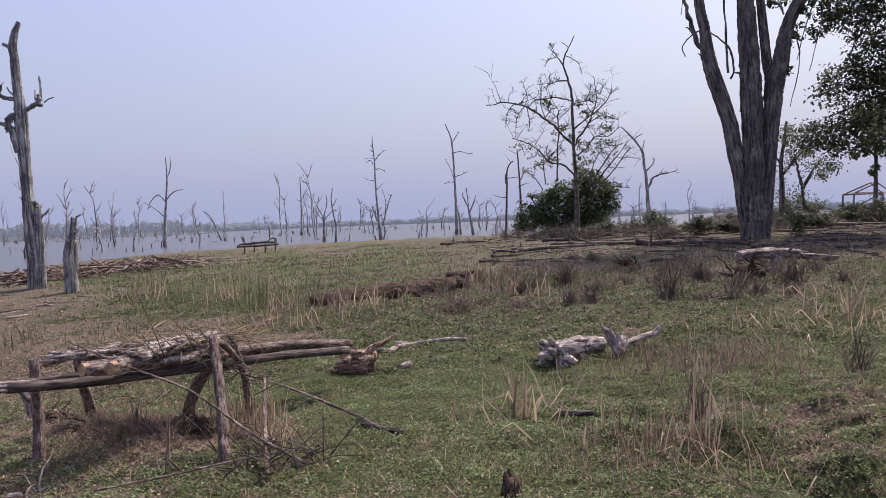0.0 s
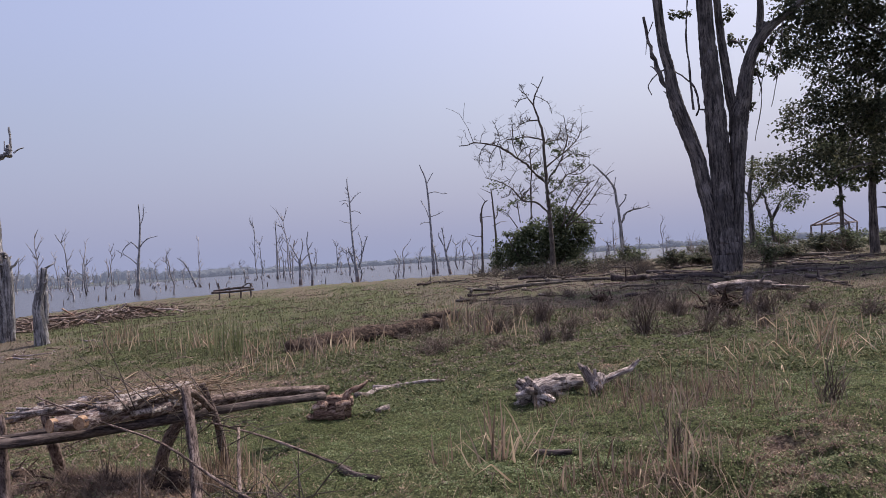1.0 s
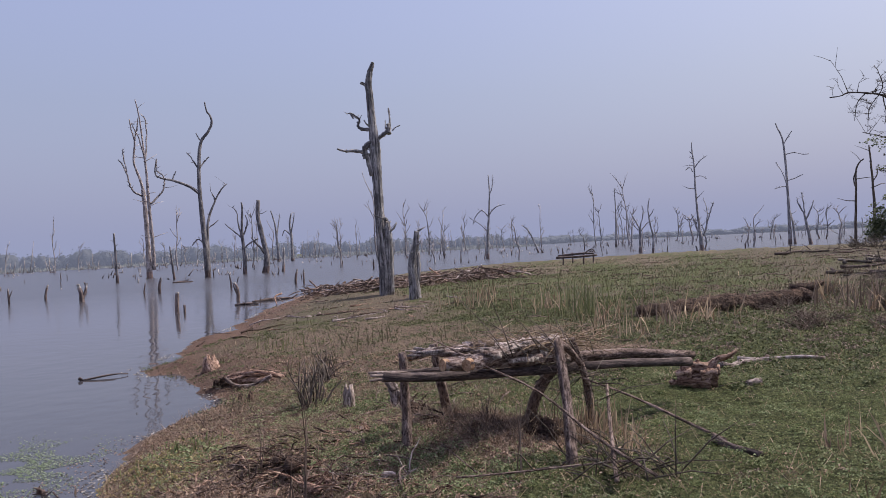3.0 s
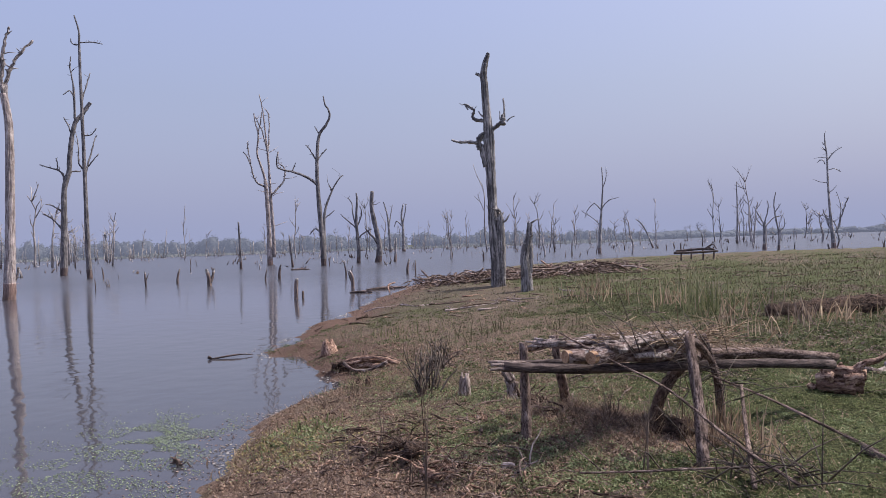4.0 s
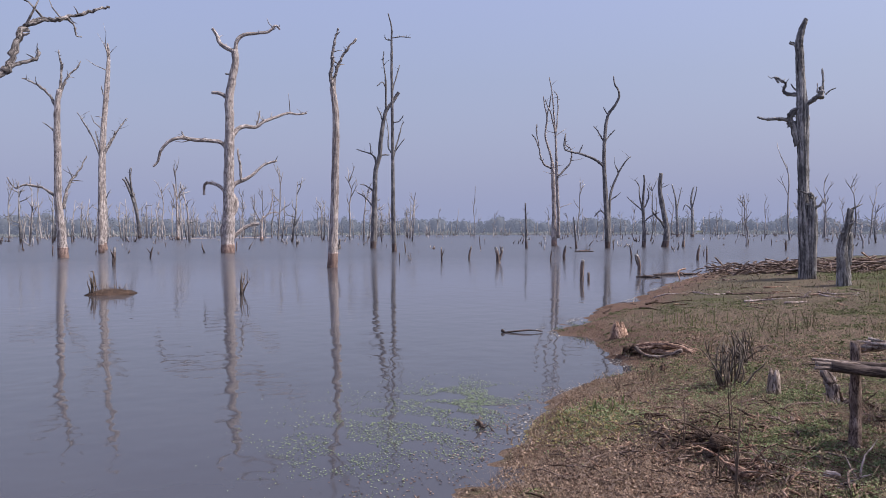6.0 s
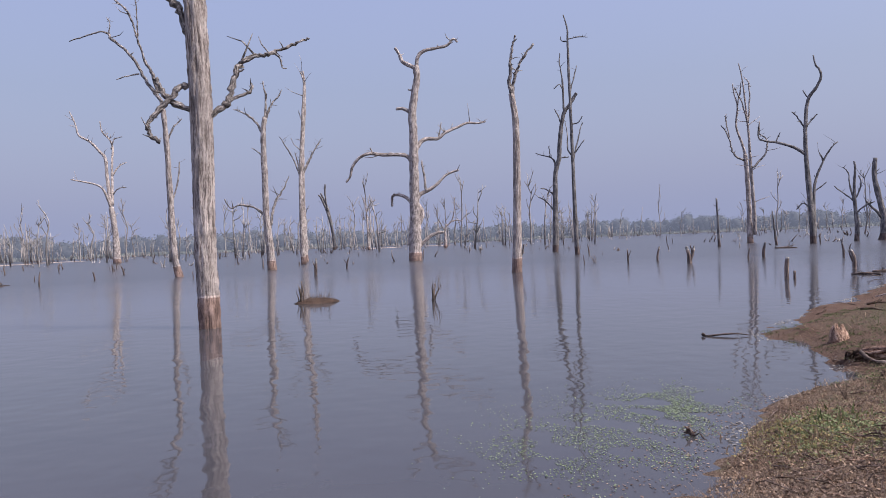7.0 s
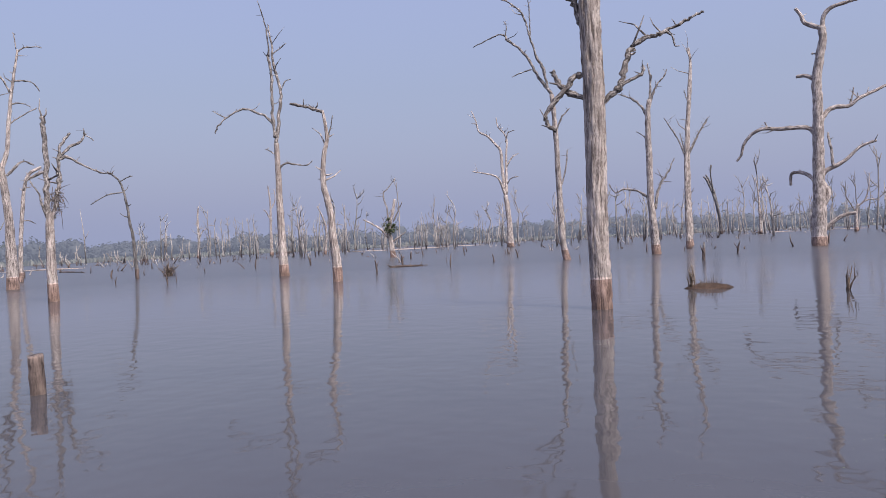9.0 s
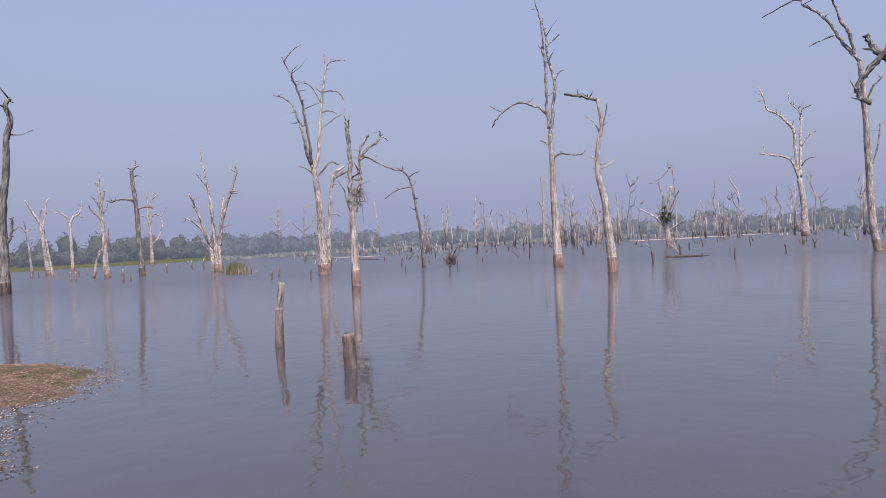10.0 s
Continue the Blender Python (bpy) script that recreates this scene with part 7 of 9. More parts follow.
for k in range(1500):
    u = r.uniform(-0.08, 0.76) if k % 12 else r.uniform(0.7, 1.0)
    px = HEAP_A[0] + (HEAP_B[0] - HEAP_A[0]) * u + r.gauss(0, 0.8)
    py = HEAP_A[1] + (HEAP_B[1] - HEAP_A[1]) * u + r.gauss(0, 0.9)
    big = k % 5 == 0
    thick, m = r.uniform(1.0, 1.7) if big else r.uniform(0.6, 1.4), pose(0, 0, 0, r.uniform(-30, 30), r.uniform(-24, 24), r.uniform(0, 360))
    if k >= 300:
        c, e = Vector((px, py, max(level(px, py), 0) + 0.02 + 0.3 * r.random() ** 2)), m @ Vector((r.uniform(0.1, 0.35), 0, 0))
        rest_of.tube([c - e, c + Vector((r.gauss(0, 0.03), r.gauss(0, 0.03), r.gauss(0, 0.02))), c + e], [0.02 * thick, 0.017 * thick, 0.008 * thick], 4, 0, k)
        continue
    ob = part("stick", stick_meshes[k % 8][r.choice((0, 1, 1, 2, 3, 3))], None, heap)
    ob.matrix_basis = Matrix.Translation(Vector((px, py, max(level(px, py), 0) + 0.03 + 0.3 * r.random() ** 2)) - h0) @ m @ Matrix.Diagonal((r.choice((r.uniform(0.2, 0.5), r.uniform(0.3, 0.9), 0.4)) if not big else r.uniform(0.7, 1.8), thick, thick, 1))
tagged(part("stick_litter", rest_of, M_POST), "small bleached sticks littered over the driftwood heap", "sticks", kind="stuff")

# sticks strewn over the turf, the rise and the mud
strewn = Shape()
r = random.Random(88)
for k in range(900):
    x, y = r.uniform(-14, 16), r.uniform(3, 30)
    if k < 380:
        x, y = r.uniform(1, 16), r.uniform(15, 32)
    elif k < 560:
        x, y = r.uniform(-6, -2.5), r.uniform(3.2, 8)
    if shore_distance(x, y) < 0.15:
        continue
    far = math.hypot(x, y)
    a, long, th = r.uniform(0, 6.28), r.uniform(0.1, 0.35) * (1 + far / 16), r.uniform(0.0015, 0.004) * (1 + far / 7)
    ex, ey = x + math.cos(a) * long, y + math.sin(a) * long
    if shore_distance(ex, ey) < 0.1:
        continue
    p, q = Vector((x, y, level(x, y) + th)), Vector((ex, ey, level(ex, ey) + th + r.uniform(0, 0.05)))
    m = (p + q) / 2 + Vector((r.uniform(-1, 1), r.uniform(-1, 1), 0.3)) * long * 0.08
    strewn.tube([p, m, q], [th, th, th * 0.6], 4, 0, k)
tagged(part("strewn_sticks", strewn, M_POST), "dry sticks strewn over the turf and mud", "sticks", kind="stuff")


# ---- the log rack ----
def pole(points, radii, mat, name, parent, seed, label="", sides=9, rough=0.08):
    base = parent.matrix_world.translation if parent else Vector()
    line = curve([Vector(p) - base for p in points], 4)
    n = len(line)
    rs = [radii[0] + (radii[-1] - radii[0]) * k / (n - 1) for k in range(n)]
    s = Shape()
    s.tube(line, rs, sides, rough, seed, True, rough)
    return part(name, s, mat, parent, label)


def foot(x, y):
    return (x, y, level(x, y) - 0.08)


rack = stand("log_rack", Matrix.Translation((*(-2.57, 4.30), level(-2.57, 4.30))), "rough rack of forked posts and a dark pole stacked with firewood", "rack")
bpy.context.view_layer.update()
pole([foot(-2.57, 4.30), (-2.62, 4.39, 0.69), (-2.61, 4.36, 1.01)], [0.034, 0.028], M_POST, "post", rack, 1, sides=14, rough=0.17)
pole([foot(-1.40, 4.16), (-1.49, 4.41, 0.69), (-1.60, 4.64, 1.07)], [0.034, 0.026], M_POST, "post", rack, 2, sides=14, rough=0.17)
pole([(-1.59, 4.65, 1.04), (-1.56, 4.75, 0.99), (-1.53, 4.92, 0.86)], [0.025, 0.02], M_POST, "fork", rack, 3)
pole([foot(-2.75, 5.35), (-2.63, 4.97, 0.69), (-2.65, 4.91, 0.99)], [0.04, 0.032], M_POST, "post", rack, 4, sides=14, rough=0.17)
pole([foot(-2.10, 5.39), (-1.93, 5.16, 0.61), (-1.77, 5.05, 0.81)], [0.038, 0.04], M_POST, "post", rack, 5, sides=14, rough=0.17)
pole([foot(-1.59, 5.36), (-1.55, 5.12, 0.69), (-1.61, 5.00, 1.03)], [0.026, 0.022], M_POST, "post", rack, 6, sides=14, rough=0.17)
pole([(-2.62, 4.10, 0.89), (-2.33, 4.40, 0.85), (-1.86, 4.87, 0.82), (-1.43, 5.46, 0.78), (-0.96, 6.06, 0.71)], [0.033, 0.037], M_POLE, "pole", rack, 7, "dark smooth pole")
for n_t, ends in enumerate((((-2.71, 4.07, 0.92), (-2.64, 4.14, 0.91), (-2.52, 4.32, 0.88)), ((-2.67, 4.03, 0.91), (-2.61, 4.10, 0.90), (-2.49, 4.27, 0.87)), ((-2.67, 4.02, 0.88), (-2.61, 4.09, 0.88), (-2.49, 4.26, 0.85)), ((-2.71, 4.13, 0.90), (-2.65, 4.18, 0.88), (-2.53, 4.34, 0.85)))):
    pole(ends, [0.009, 0.016], M_SPLIT, "split_end", rack, 140 + n_t, "pale split end of the pole")
pole([(-2.66, 4.14, 0.91), (-2.53, 4.31, 0.89), (-2.31, 4.54, 0.88)], [0.014, 0.02], M_POLE, "pole", rack, 8, "dark split pole")
for n_t, (a, m, b, r0, r1, c) in enumerate([
        ((-2.25, 4.24, 0.955), (-2.02, 4.64, 0.92), (-1.70, 5.14, 0.88), 0.041, 0.052, True), ((-2.09, 4.26, 0.955), (-1.96, 4.75, 0.98), (-1.73, 5.19, 0.965), 0.042, 0.068, True),
        ((-2.50, 4.93, 0.925), (-2.25, 4.98, 0.955), (-1.90, 5.12, 0.965), 0.048, 0.046, False), ((-1.69, 5.24, 0.86), (-1.39, 5.73, 0.82), (-0.97, 6.26, 0.73), 0.043, 0.041, False),
        ((-2.18, 4.82, 0.91), (-1.92, 4.94, 0.97), (-1.71, 5.03, 0.93), 0.036, 0.032, False), ((-2.74, 4.69, 0.92), (-2.57, 4.72, 0.96), (-2.39, 4.81, 0.93), 0.025, 0.03, False)]):
    mid_p = Vector(a)
    lg = stand("firewood_log", Matrix.Translation(mid_p), "flaking grey-white bark firewood log with a sawn end on the rack" if c else "rough-barked firewood log lying on the rack", "firewood", "firewood on the rack")
    bpy.context.view_layer.update()
    bark_of = pole([a, m, b], [r0, r1], M_FLAKE if n_t != 3 else M_POST, "bark", lg, 20 + n_t, sides=14, rough=0.16)
    # curled plates of bark coming off the log
    r = random.Random(170 + n_t)
    for k in range((44, 80, 40, 0, 40, 20)[n_t]):
        t = r.uniform(0.22, 0.95)
        c = (Vector(a).lerp(Vector(m), t * 2) if t < 0.5 else Vector(m).lerp(Vector(b), t * 2 - 1)) - mid_p
        way = (Vector(b) - Vector(a)).normalized()
        side = way.cross(Vector((0, 0, 1))).normalized()
        ang, long, wide_a = r.uniform(-1.6, 1.6), r.uniform(0.03, 0.13), r.uniform(0.08, 0.3)
        plate = Shape()
        rings = []
        for q in range(4):
            row = []
            for w_a in (-1, -0.3, 0.3, 1):
                g = ang + w_a * wide_a * (1 - 0.2 * (q in (0, 3)))
                lift = (r0 + r1) / 2 * 1.04 + 0.004 + 0.02 * (q in (0, 3)) * r.random() ** 2
                row.append(c + way * long * (q / 1.5 - 1) + (side * math.sin(g) + Vector((0, 0, 1)) * math.cos(g)) * (lift + r.uniform(0, 0.004)))
            rings.append(row)
        flat = [p for row in rings for p in row]
        plate.v = flat + [p - (side * math.sin(ang) + Vector((0, 0, 1)) * math.cos(ang)) * 0.006 for p in flat]
        for q in range(3):
            for w_i in range(3):
                o = q * 4 + w_i
                plate.f += [(o, o + 1, o + 5, o + 4), (16 + o, 20 + o, 21 + o, 17 + o)]
        plate.f += [(q, 16 + q, 17 + q, q + 1) for q in range(3)] + [(12 + q, 13 + q, 29 + q, 28 + q) for q in range(3)] + [(q * 4, q * 4 + 4, q * 4 + 20, q * 4 + 16) for q in range(3)] + [(q * 4 + 3, q * 4 + 19, q * 4 + 23, q * 4 + 7) for q in range(3)]
        part("bark_plate", plate, M_FLAKE if k % 5 == 0 else M_PLATE, bark_of)
    if c:
        way = (Vector(m) - Vector(a)).normalized()
        s = Shape()
        s.tube([way * -0.006, way * 0.03], [r0 * 0.96, r0], 12, 0.03, n_t)
        part("cut_end", s, M_CUT, lg, "orange freshly sawn end", smooth=False)
# loose bark and twigs on top of the rack
brush = Shape()
r = random.Random(99)
c0 = Vector((-1.85, 4.98, 1.00))
along = (Vector((-1.52, 5.18, 1.00)) - Vector((-2.17, 4.80, 0.98)))
for k in range(270):
    c = c0 + along * r.uniform(-0.55, 0.5) + Vector((r.gauss(0, 0.03), r.gauss(0, 0.1), r.gauss(-0.01, 0.028)))
    e = c + (along.normalized() * r.uniform(-1, 1) + Vector((r.uniform(-0.5, 0.5), r.uniform(-0.6, 0.6), r.uniform(-0.25, 0.3)))).normalized() * r.uniform(0.08, 0.36)
    brush.tube([c, (c + e) / 2 + Vector((0, 0, 0.01)), e], [0.0032, 0.003, 0.0013], 4, 0, k)
tagged(part("brushwood", brush, M_STRAWSTICK), "tangle of dry twigs heaped on the log rack", "brushwood", kind="stuff")
for n_t, (pts, r0, r1, lab) in enumerate([
        (((-2.39, 4.36, 1.11), (-2.03, 4.37, 0.94), (-1.65, 4.36, 0.78), (-1.28, 4.26, 0.55), (-0.92, 4.14, 0.39)), 0.005, 0.011, "long thin bare branch leaning across the rack"),
        (((-1.57, 5.01, 0.76), (-1.22, 5.05, 0.63), (-0.83, 5.01, 0.47), (-0.62, 4.94, 0.40)), 0.007, 0.013, "long thin peeled branch leaning from rack to turf"),
        (((-1.37, 4.96, 0.73), (-1.22, 4.38, 0.53), (-1.11, 3.99, 0.39)), 0.01, 0.014, "thin bare branch leaning on the rack"),
        (((-1.96, 3.74, 0.41), (-1.68, 3.92, 0.41), (-1.36, 4.08, 0.43), (-1.02, 4.22, 0.45)), 0.006, 0.008, "thin dry branch lying before the rack")]):
    ob = pole(pts, [r0, r1], M_POST, "leaning_branch", None, 60 + n_t, sides=6, rough=0.05)
    tagged(ob, lab, "branch")
log((-0.69, 4.89), (-0.41, 4.62), 0.03, 0.022, M_POLE, "dark_branch", "short dark charred piece of branch in the turf", "branch", 81, 0.6, 0.04)
twig = Shape()
for k in range(46):
    r = random.Random(1200 + k)
    g = Vector(foot(-1.12, 4.21)) + Vector((r.gauss(0, 0.22), r.gauss(0, 0.2), 0.09))
    e = g + Vector((r.uniform(-1, 1), r.uniform(-1, 1), r.uniform(0, 0.7))).normalized() * r.uniform(0.15, 0.5)
    twig.tube([g, (g + e) / 2 + Vector((0, 0, 0.03)), e], [0.005, 0.004, 0.0015], 4, 0, k)
for k in range(40):
    r = random.Random(1300 + k)
    g = Vector((-1.56, 4.96, 0.76)) + Vector((r.gauss(0, 0.12), r.gauss(0, 0.12), r.gauss(0, 0.08)))
    e = g + Vector((r.uniform(-1, 1), r.uniform(-1, 1), r.uniform(-0.6, 0.5))).normalized() * r.uniform(0.2, 0.5)
    twig.tube([g, (g + e) / 2 + Vector((0, 0, 0.03)), e], [0.004, 0.003, 0.0015], 4, 0, k)
for k in range(11):
    r = random.Random(1400 + k)
    c = Vector((-1.62, 4.8, 0.98)) + along * r.uniform(-0.5, 0.2) + Vector((0, r.gauss(0, 0.08), 0))
    g = Vector((r.uniform(-1.0, 0.0), r.uniform(-0.3, 0.4), r.uniform(0.15, 0.7))).normalized() * r.uniform(0.2, 0.6)
    twig.tube(curve([c, c + g * 0.5 + Vector((0, 0, 0.03)), c + g], 3), [0.004, 0.0038, 0.0035, 0.003, 0.0026, 0.002, 0.0014], 5, 0, 900 + k)
tagged(part("dry_twigs", twig, M_TWIG), "tangled thin bare twigs against the log rack", "twigs", kind="stuff")

# the second rack, far down the shore
far_rack = stand("log_rack", Matrix.Translation((-8.33, 30.00, 0.77)), "low dark pole rack with sticks on it by the shore", "rack")
bpy.context.view_layer.update()
for k, (px, py) in enumerate(((-9.55, 32.26), (-9.41, 33.34), (-8.72, 32.68), (-8.39, 33.16))):
    pole([(px, py, level(px, py) - 0.1), (px + 0.02, py, level(px, py) + 0.3), (px, py, level(px, py) + (0.75 if k == 0 else 0.5))], [0.04, 0.03], M_POLE, "post", far_rack, 90 + k)
pole([(-9.12, 29.78, 1.02), (-8.33, 30.00, 1.02), (-7.60, 30.59, 1.05)], [0.05, 0.04], M_POLE, "pole", far_rack, 95)
pole([(-9.21, 30.37, 1.07), (-8.28, 30.63, 1.14), (-7.77, 30.76, 1.12)], [0.05, 0.04], M_POLE, "pole", far_rack, 96)
pole([(-8.11, 30.36, 1.10), (-7.77, 30.45, 1.32), (-7.62, 30.49, 1.14)], [0.03, 0.02], M_POLE, "stick", far_rack, 97)

# open pole hut on the rise
hut = stand("shelter", Matrix.Translation((27.31, 50.03, 1.49)), "bare grey pole frame of a small open hut", "hut")
bpy.context.view_layer.update()
hb = [(26.33, 50.55, 1.38), (28.28, 52.92, 1.58), (28.36, 49.44, 1.45), (30.24, 51.82, 1.57)]
ht = [(26.34, 50.55, 2.58), (28.36, 52.88, 2.71), (28.38, 49.44, 2.58), (30.31, 51.78, 2.67)]
for k in range(4):
    pole([hb[k], tuple((p + q) / 2 for p, q in zip(hb[k], ht[k])), ht[k]], [0.07, 0.06], M_LOG, "post", hut, 110 + k)
ridge = [(27.76, 49.78, 3.30), (29.58, 52.20, 3.39)]
for k, (p, q) in enumerate(((ht[0], ridge[0]), (ht[2], ridge[0]), (ht[1], ridge[1]), (ht[3], ridge[1]), (ridge[0], ridge[1]), (ht[0], ht[2]), (ht[1], ht[3]), (ht[0], ht[1]), (ht[2], ht[3]), (hb[0], ht[2]))):
    pole([p, tuple((a + b) / 2 for a, b in zip(p, q)), q], [0.05, 0.045], M_LOG, "rafter", hut, 120 + k)


# ---- in the lake ----
def islet(x, y, w, d, h, seed, label):
    root = stand("islet", pose(x, y, 0, 0, 0, seed * 30), label, "islet")
    s = Shape()
    s.blob((0, 0, -0.03), (w, d, h), seed, 0.14, 7, 14)
    part("earth", s, M_ROT, root)
    r = np.random.RandomState(seed)
    n = 120
    v, f = blades(r.normal(0, w * 0.35, n), r.normal(0, d * 0.35, n), np.full(n, h * 0.5), r.uniform(0.05, 0.3, n), np.full(n, 0.012), r.uniform(0, 0.8, n), r)
    tagged(part("grass", quick_mesh("grass", v, f, M_BROWN), M_BROWN, root), kind="stuff")
    return root


islet(-21.47, 3.49, 0.62, 0.5, 0.17, 3, "small brown mud islet with dry weeds in the lake")
shrub_w = [(-21.49, 3.01, 0.25, 0.75, 9), (-19.46, 6.28, 0.3, 0.8, 6), (-47.96, -27.84, 0.8, 1.0, 40), (-42.91, 42.67, 0.5, 0.6, 6), (-48.19, -27.94, 0.6, 0.8, 26), (-36.35, 21.93, 0.3, 0.6, 4)]
for n_t, (x, y, w, h, c) in enumerate(shrub_w):
    shrub(x, y, w, h, c, 900 + n_t, "dead twigs sticking out of the lake", thick=3.2).location.z = 0
tuft(-41.60, -43.79, 420, 1.1, 0.38, M_REED, 951, "clump of green reeds standing in the lake", 0.03, 0.4)
tuft(-40.12, -41.46, 60, 0.8, 0.5, M_STRAW, 952, "dry reeds at the foot of the green clump", 0.04, 0.6)
for n_t, (x0, y0, x1, y1, rr) in enumerate([(-9.75, 7.41, -9.39, 7.96, 0.014), (-18.14, 20.26, -17.40, 20.64, 0.05), (-18.41, 21.54, -17.90, 23.29, 0.06), (-42.30, 40.85, -41.38, 41.97, 0.1),
                                            (-48.86, -12.16, -48.33, -9.38, 0.035), (-70.10, -53.03, -66.42, -47.57, 0.1), (-46.58, -11.58, -47.38, -9.51, 0.08)]):
    s = Shape()
    a, b = Vector((x0, y0, 0.0)), Vector((x1, y1, 0.02))
    s.tube(curve([a, (a + b) / 2 + Vector((0.05, 0.08, 0.03)), b]), [rr] * 4 + [rr * 0.6] * 4, 7, 0.15, n_t, True, 0.1)
    if n_t == 0:
        s.blob((x0, y0, 0.03), (0.04, 0.03, 0.03), 4, 0.2, 5, 8)
    for k in range(5 if n_t > 3 else 1):
        r = random.Random(n_t * 9 + k)
        c = a.lerp(b, r.random())
        s.tube([c, c + Vector((r.uniform(-1, 1), r.uniform(-1, 1), 0.7)) * rr * 4], [rr * 0.4, rr * 0.15], 5, 0, k)
    tagged(part("drift_log", s, M_DARK), "dark waterlogged driftwood afloat in the lake", "driftwood", "floating driftwood")

tangle("floating_root", -5.33, 3.63, 7, 0.09, 0.06, 0.05, 0.022, M_POST, "small brown knot of roots floating by the bank", "driftwood", 62)

# floating weed near the shore
r = np.random.RandomState(61)
pts = []
for (cx, cy), sx, n in (((-6.06, 4.02), 0.45, 3800), ((-5.89, 3.35), 0.6, 2200), ((-5.60, 2.75), 0.55, 2000), ((-5.33, 2.20), 0.45, 1300), ((-4.96, 3.28), 0.4, 800), ((-6.5, 4.5), 0.4, 1800)):
    p = np.stack([cx + r.normal(0, sx, n), cy + r.normal(0, sx * 0.55, n)], 1)
    pts.append(p[(shore_distance(p[:, 0], p[:, 1]) < -0.1) & (waves(p[:, 0], p[:, 1], 0.5, 66) > -0.25)])
p = np.concatenate(pts)
v, f = leaves(np.concatenate([p, r.uniform(0.004, 0.008, (len(p), 1))], 1), 0.0145, r, 0.0)
v[:, 2] = np.clip(v[:, 2], 0.003, 0.012)
tagged(new("water_weed", quick_mesh("water_weed", v, f, M_LILY)), "small pale green floating weed on the water", "water weed", kind="stuff")

# pale scum washed up along the waterline
r = np.random.RandomState(63)
pts = []
for (ax, ay), (bx, by) in zip(SHORE[1:24], SHORE[2:25]):
    long = math.hypot(bx - ax, by - ay)
    n = int(80 * long)
    k = r.random(n)
    p = np.stack([ax + (bx - ax) * k + r.normal(0, 0.06, n), ay + (by - ay) * k + r.normal(0, 0.06, n)], 1)
    pts.append(p[waves(p[:, 0], p[:, 1], 1.3, 67) > 0.1])
p = np.concatenate(pts)
z = np.maximum(ground_height(p[:, 0], p[:, 1]), 0) + 0.006
v, f = leaves(np.concatenate([p, z[:, None]], 1), 0.03, r, 0.0)
v[:, 2] = np.clip(v[:, 2], 0.003, 0.06)
tagged(new("shore_scum", quick_mesh("shore_scum", v, f, M_SCUM)), "pale dried scum along the waterline", "scum", kind="stuff")

# low stumps and stakes all over the lake
stake_meshes = []
for k in range(6):
    s = Shape()
    r = random.Random(1500 + k)
    s.tube(curve([(0, 0, -0.5), (r.uniform(-0.1, 0.1), 0, 0.3), (r.uniform(-0.25, 0.25), r.uniform(-0.2, 0.2), 1)]), [0.1, 0.1, 0.09, 0.09, 0.08, 0.07, 0.05], 6, 0.12, k)
    if k % 2:
        s.tube([(0, 0, 0.4), (0.3, 0.1, 0.9)], [0.05, 0.02], 5, 0, k)
    stake_meshes.append(s.mesh("lake_stump", M_DARK))
r = random.Random(1600)
for k in range(260):
    a, d = radians(r.uniform(-8, 132)), 40 + 200 * r.random() ** 1.3
    x, y = -math.sin(a) * d, math.cos(a) * d
    if shore_distance(x, y) > -2:
        continue
    ob = tagged(new("lake_stump", stake_meshes[k % 6]), "dark stump breaking the lake surface", "stump", "stumps in the lake")
    s = r.uniform(0.25, 0.9)
    ob.matrix_world = pose(x, y, 0, 0, 0, r.uniform(0, 360)) @ Matrix.Diagonal((s * r.uniform(0.5, 1.3), s * r.uniform(0.5, 1.3), s, 1))


# ---- the drowned forest farther out ----
def far_tree(seed, mat):
    """A simple leafless tree one metre high, for the far water."""
    r = random.Random(seed)
    root = stand("dead_tree", Matrix.Identity(4), "pale bare dead tree far out in the lake", "dead tree", "far drowned trees")
    line = curve([(0, 0, -0.05)] + [(r.gauss(0, 0.03), r.gauss(0, 0.03), z) for z in (0.25, 0.55, 0.8)] + [(r.gauss(0, 0.07), r.gauss(0, 0.07), 1)], 2)
    s = Shape()
    n = len(line)
    s.tube(line, [0.022 - 0.016 * k / n for k in range(n)], 6, 0.06, seed)
    part("trunk", s, mat, root)
    for k in range(r.randint(4, 8)):
        s = Shape()
        i = r.randrange(2, n - 1)
        a, long = r.uniform(0, 6.28), r.uniform(0.12, 0.34)
        g = Vector((math.cos(a), math.sin(a), r.uniform(0.3, 1.6))).normalized()
        m = line[i] + g * long * 0.5 + Vector((0, 0, r.uniform(-0.03, 0.03)))
        e = m + (g + Vector((r.uniform(-0.5, 0.5), r.uniform(-0.5, 0.5), 0.5))).normalized() * long * 0.5
        s.tube([line[i], m, e], [0.01, 0.008, 0.003], 5, 0, seed + k)
        s.tube([m, m + (g + Vector((r.uniform(-1, 1), r.uniform(-1, 1), 0.3))) * long * 0.3], [0.006, 0.003], 4, 0, seed + k)
        s.tube([e.lerp(m, 0.3), e + Vector((r.uniform(-1, 1), r.uniform(-1, 1), 0.5)) * long * 0.25], [0.006, 0.002], 4, 0, seed + k)
        part("limb", s, mat, root)
    return root


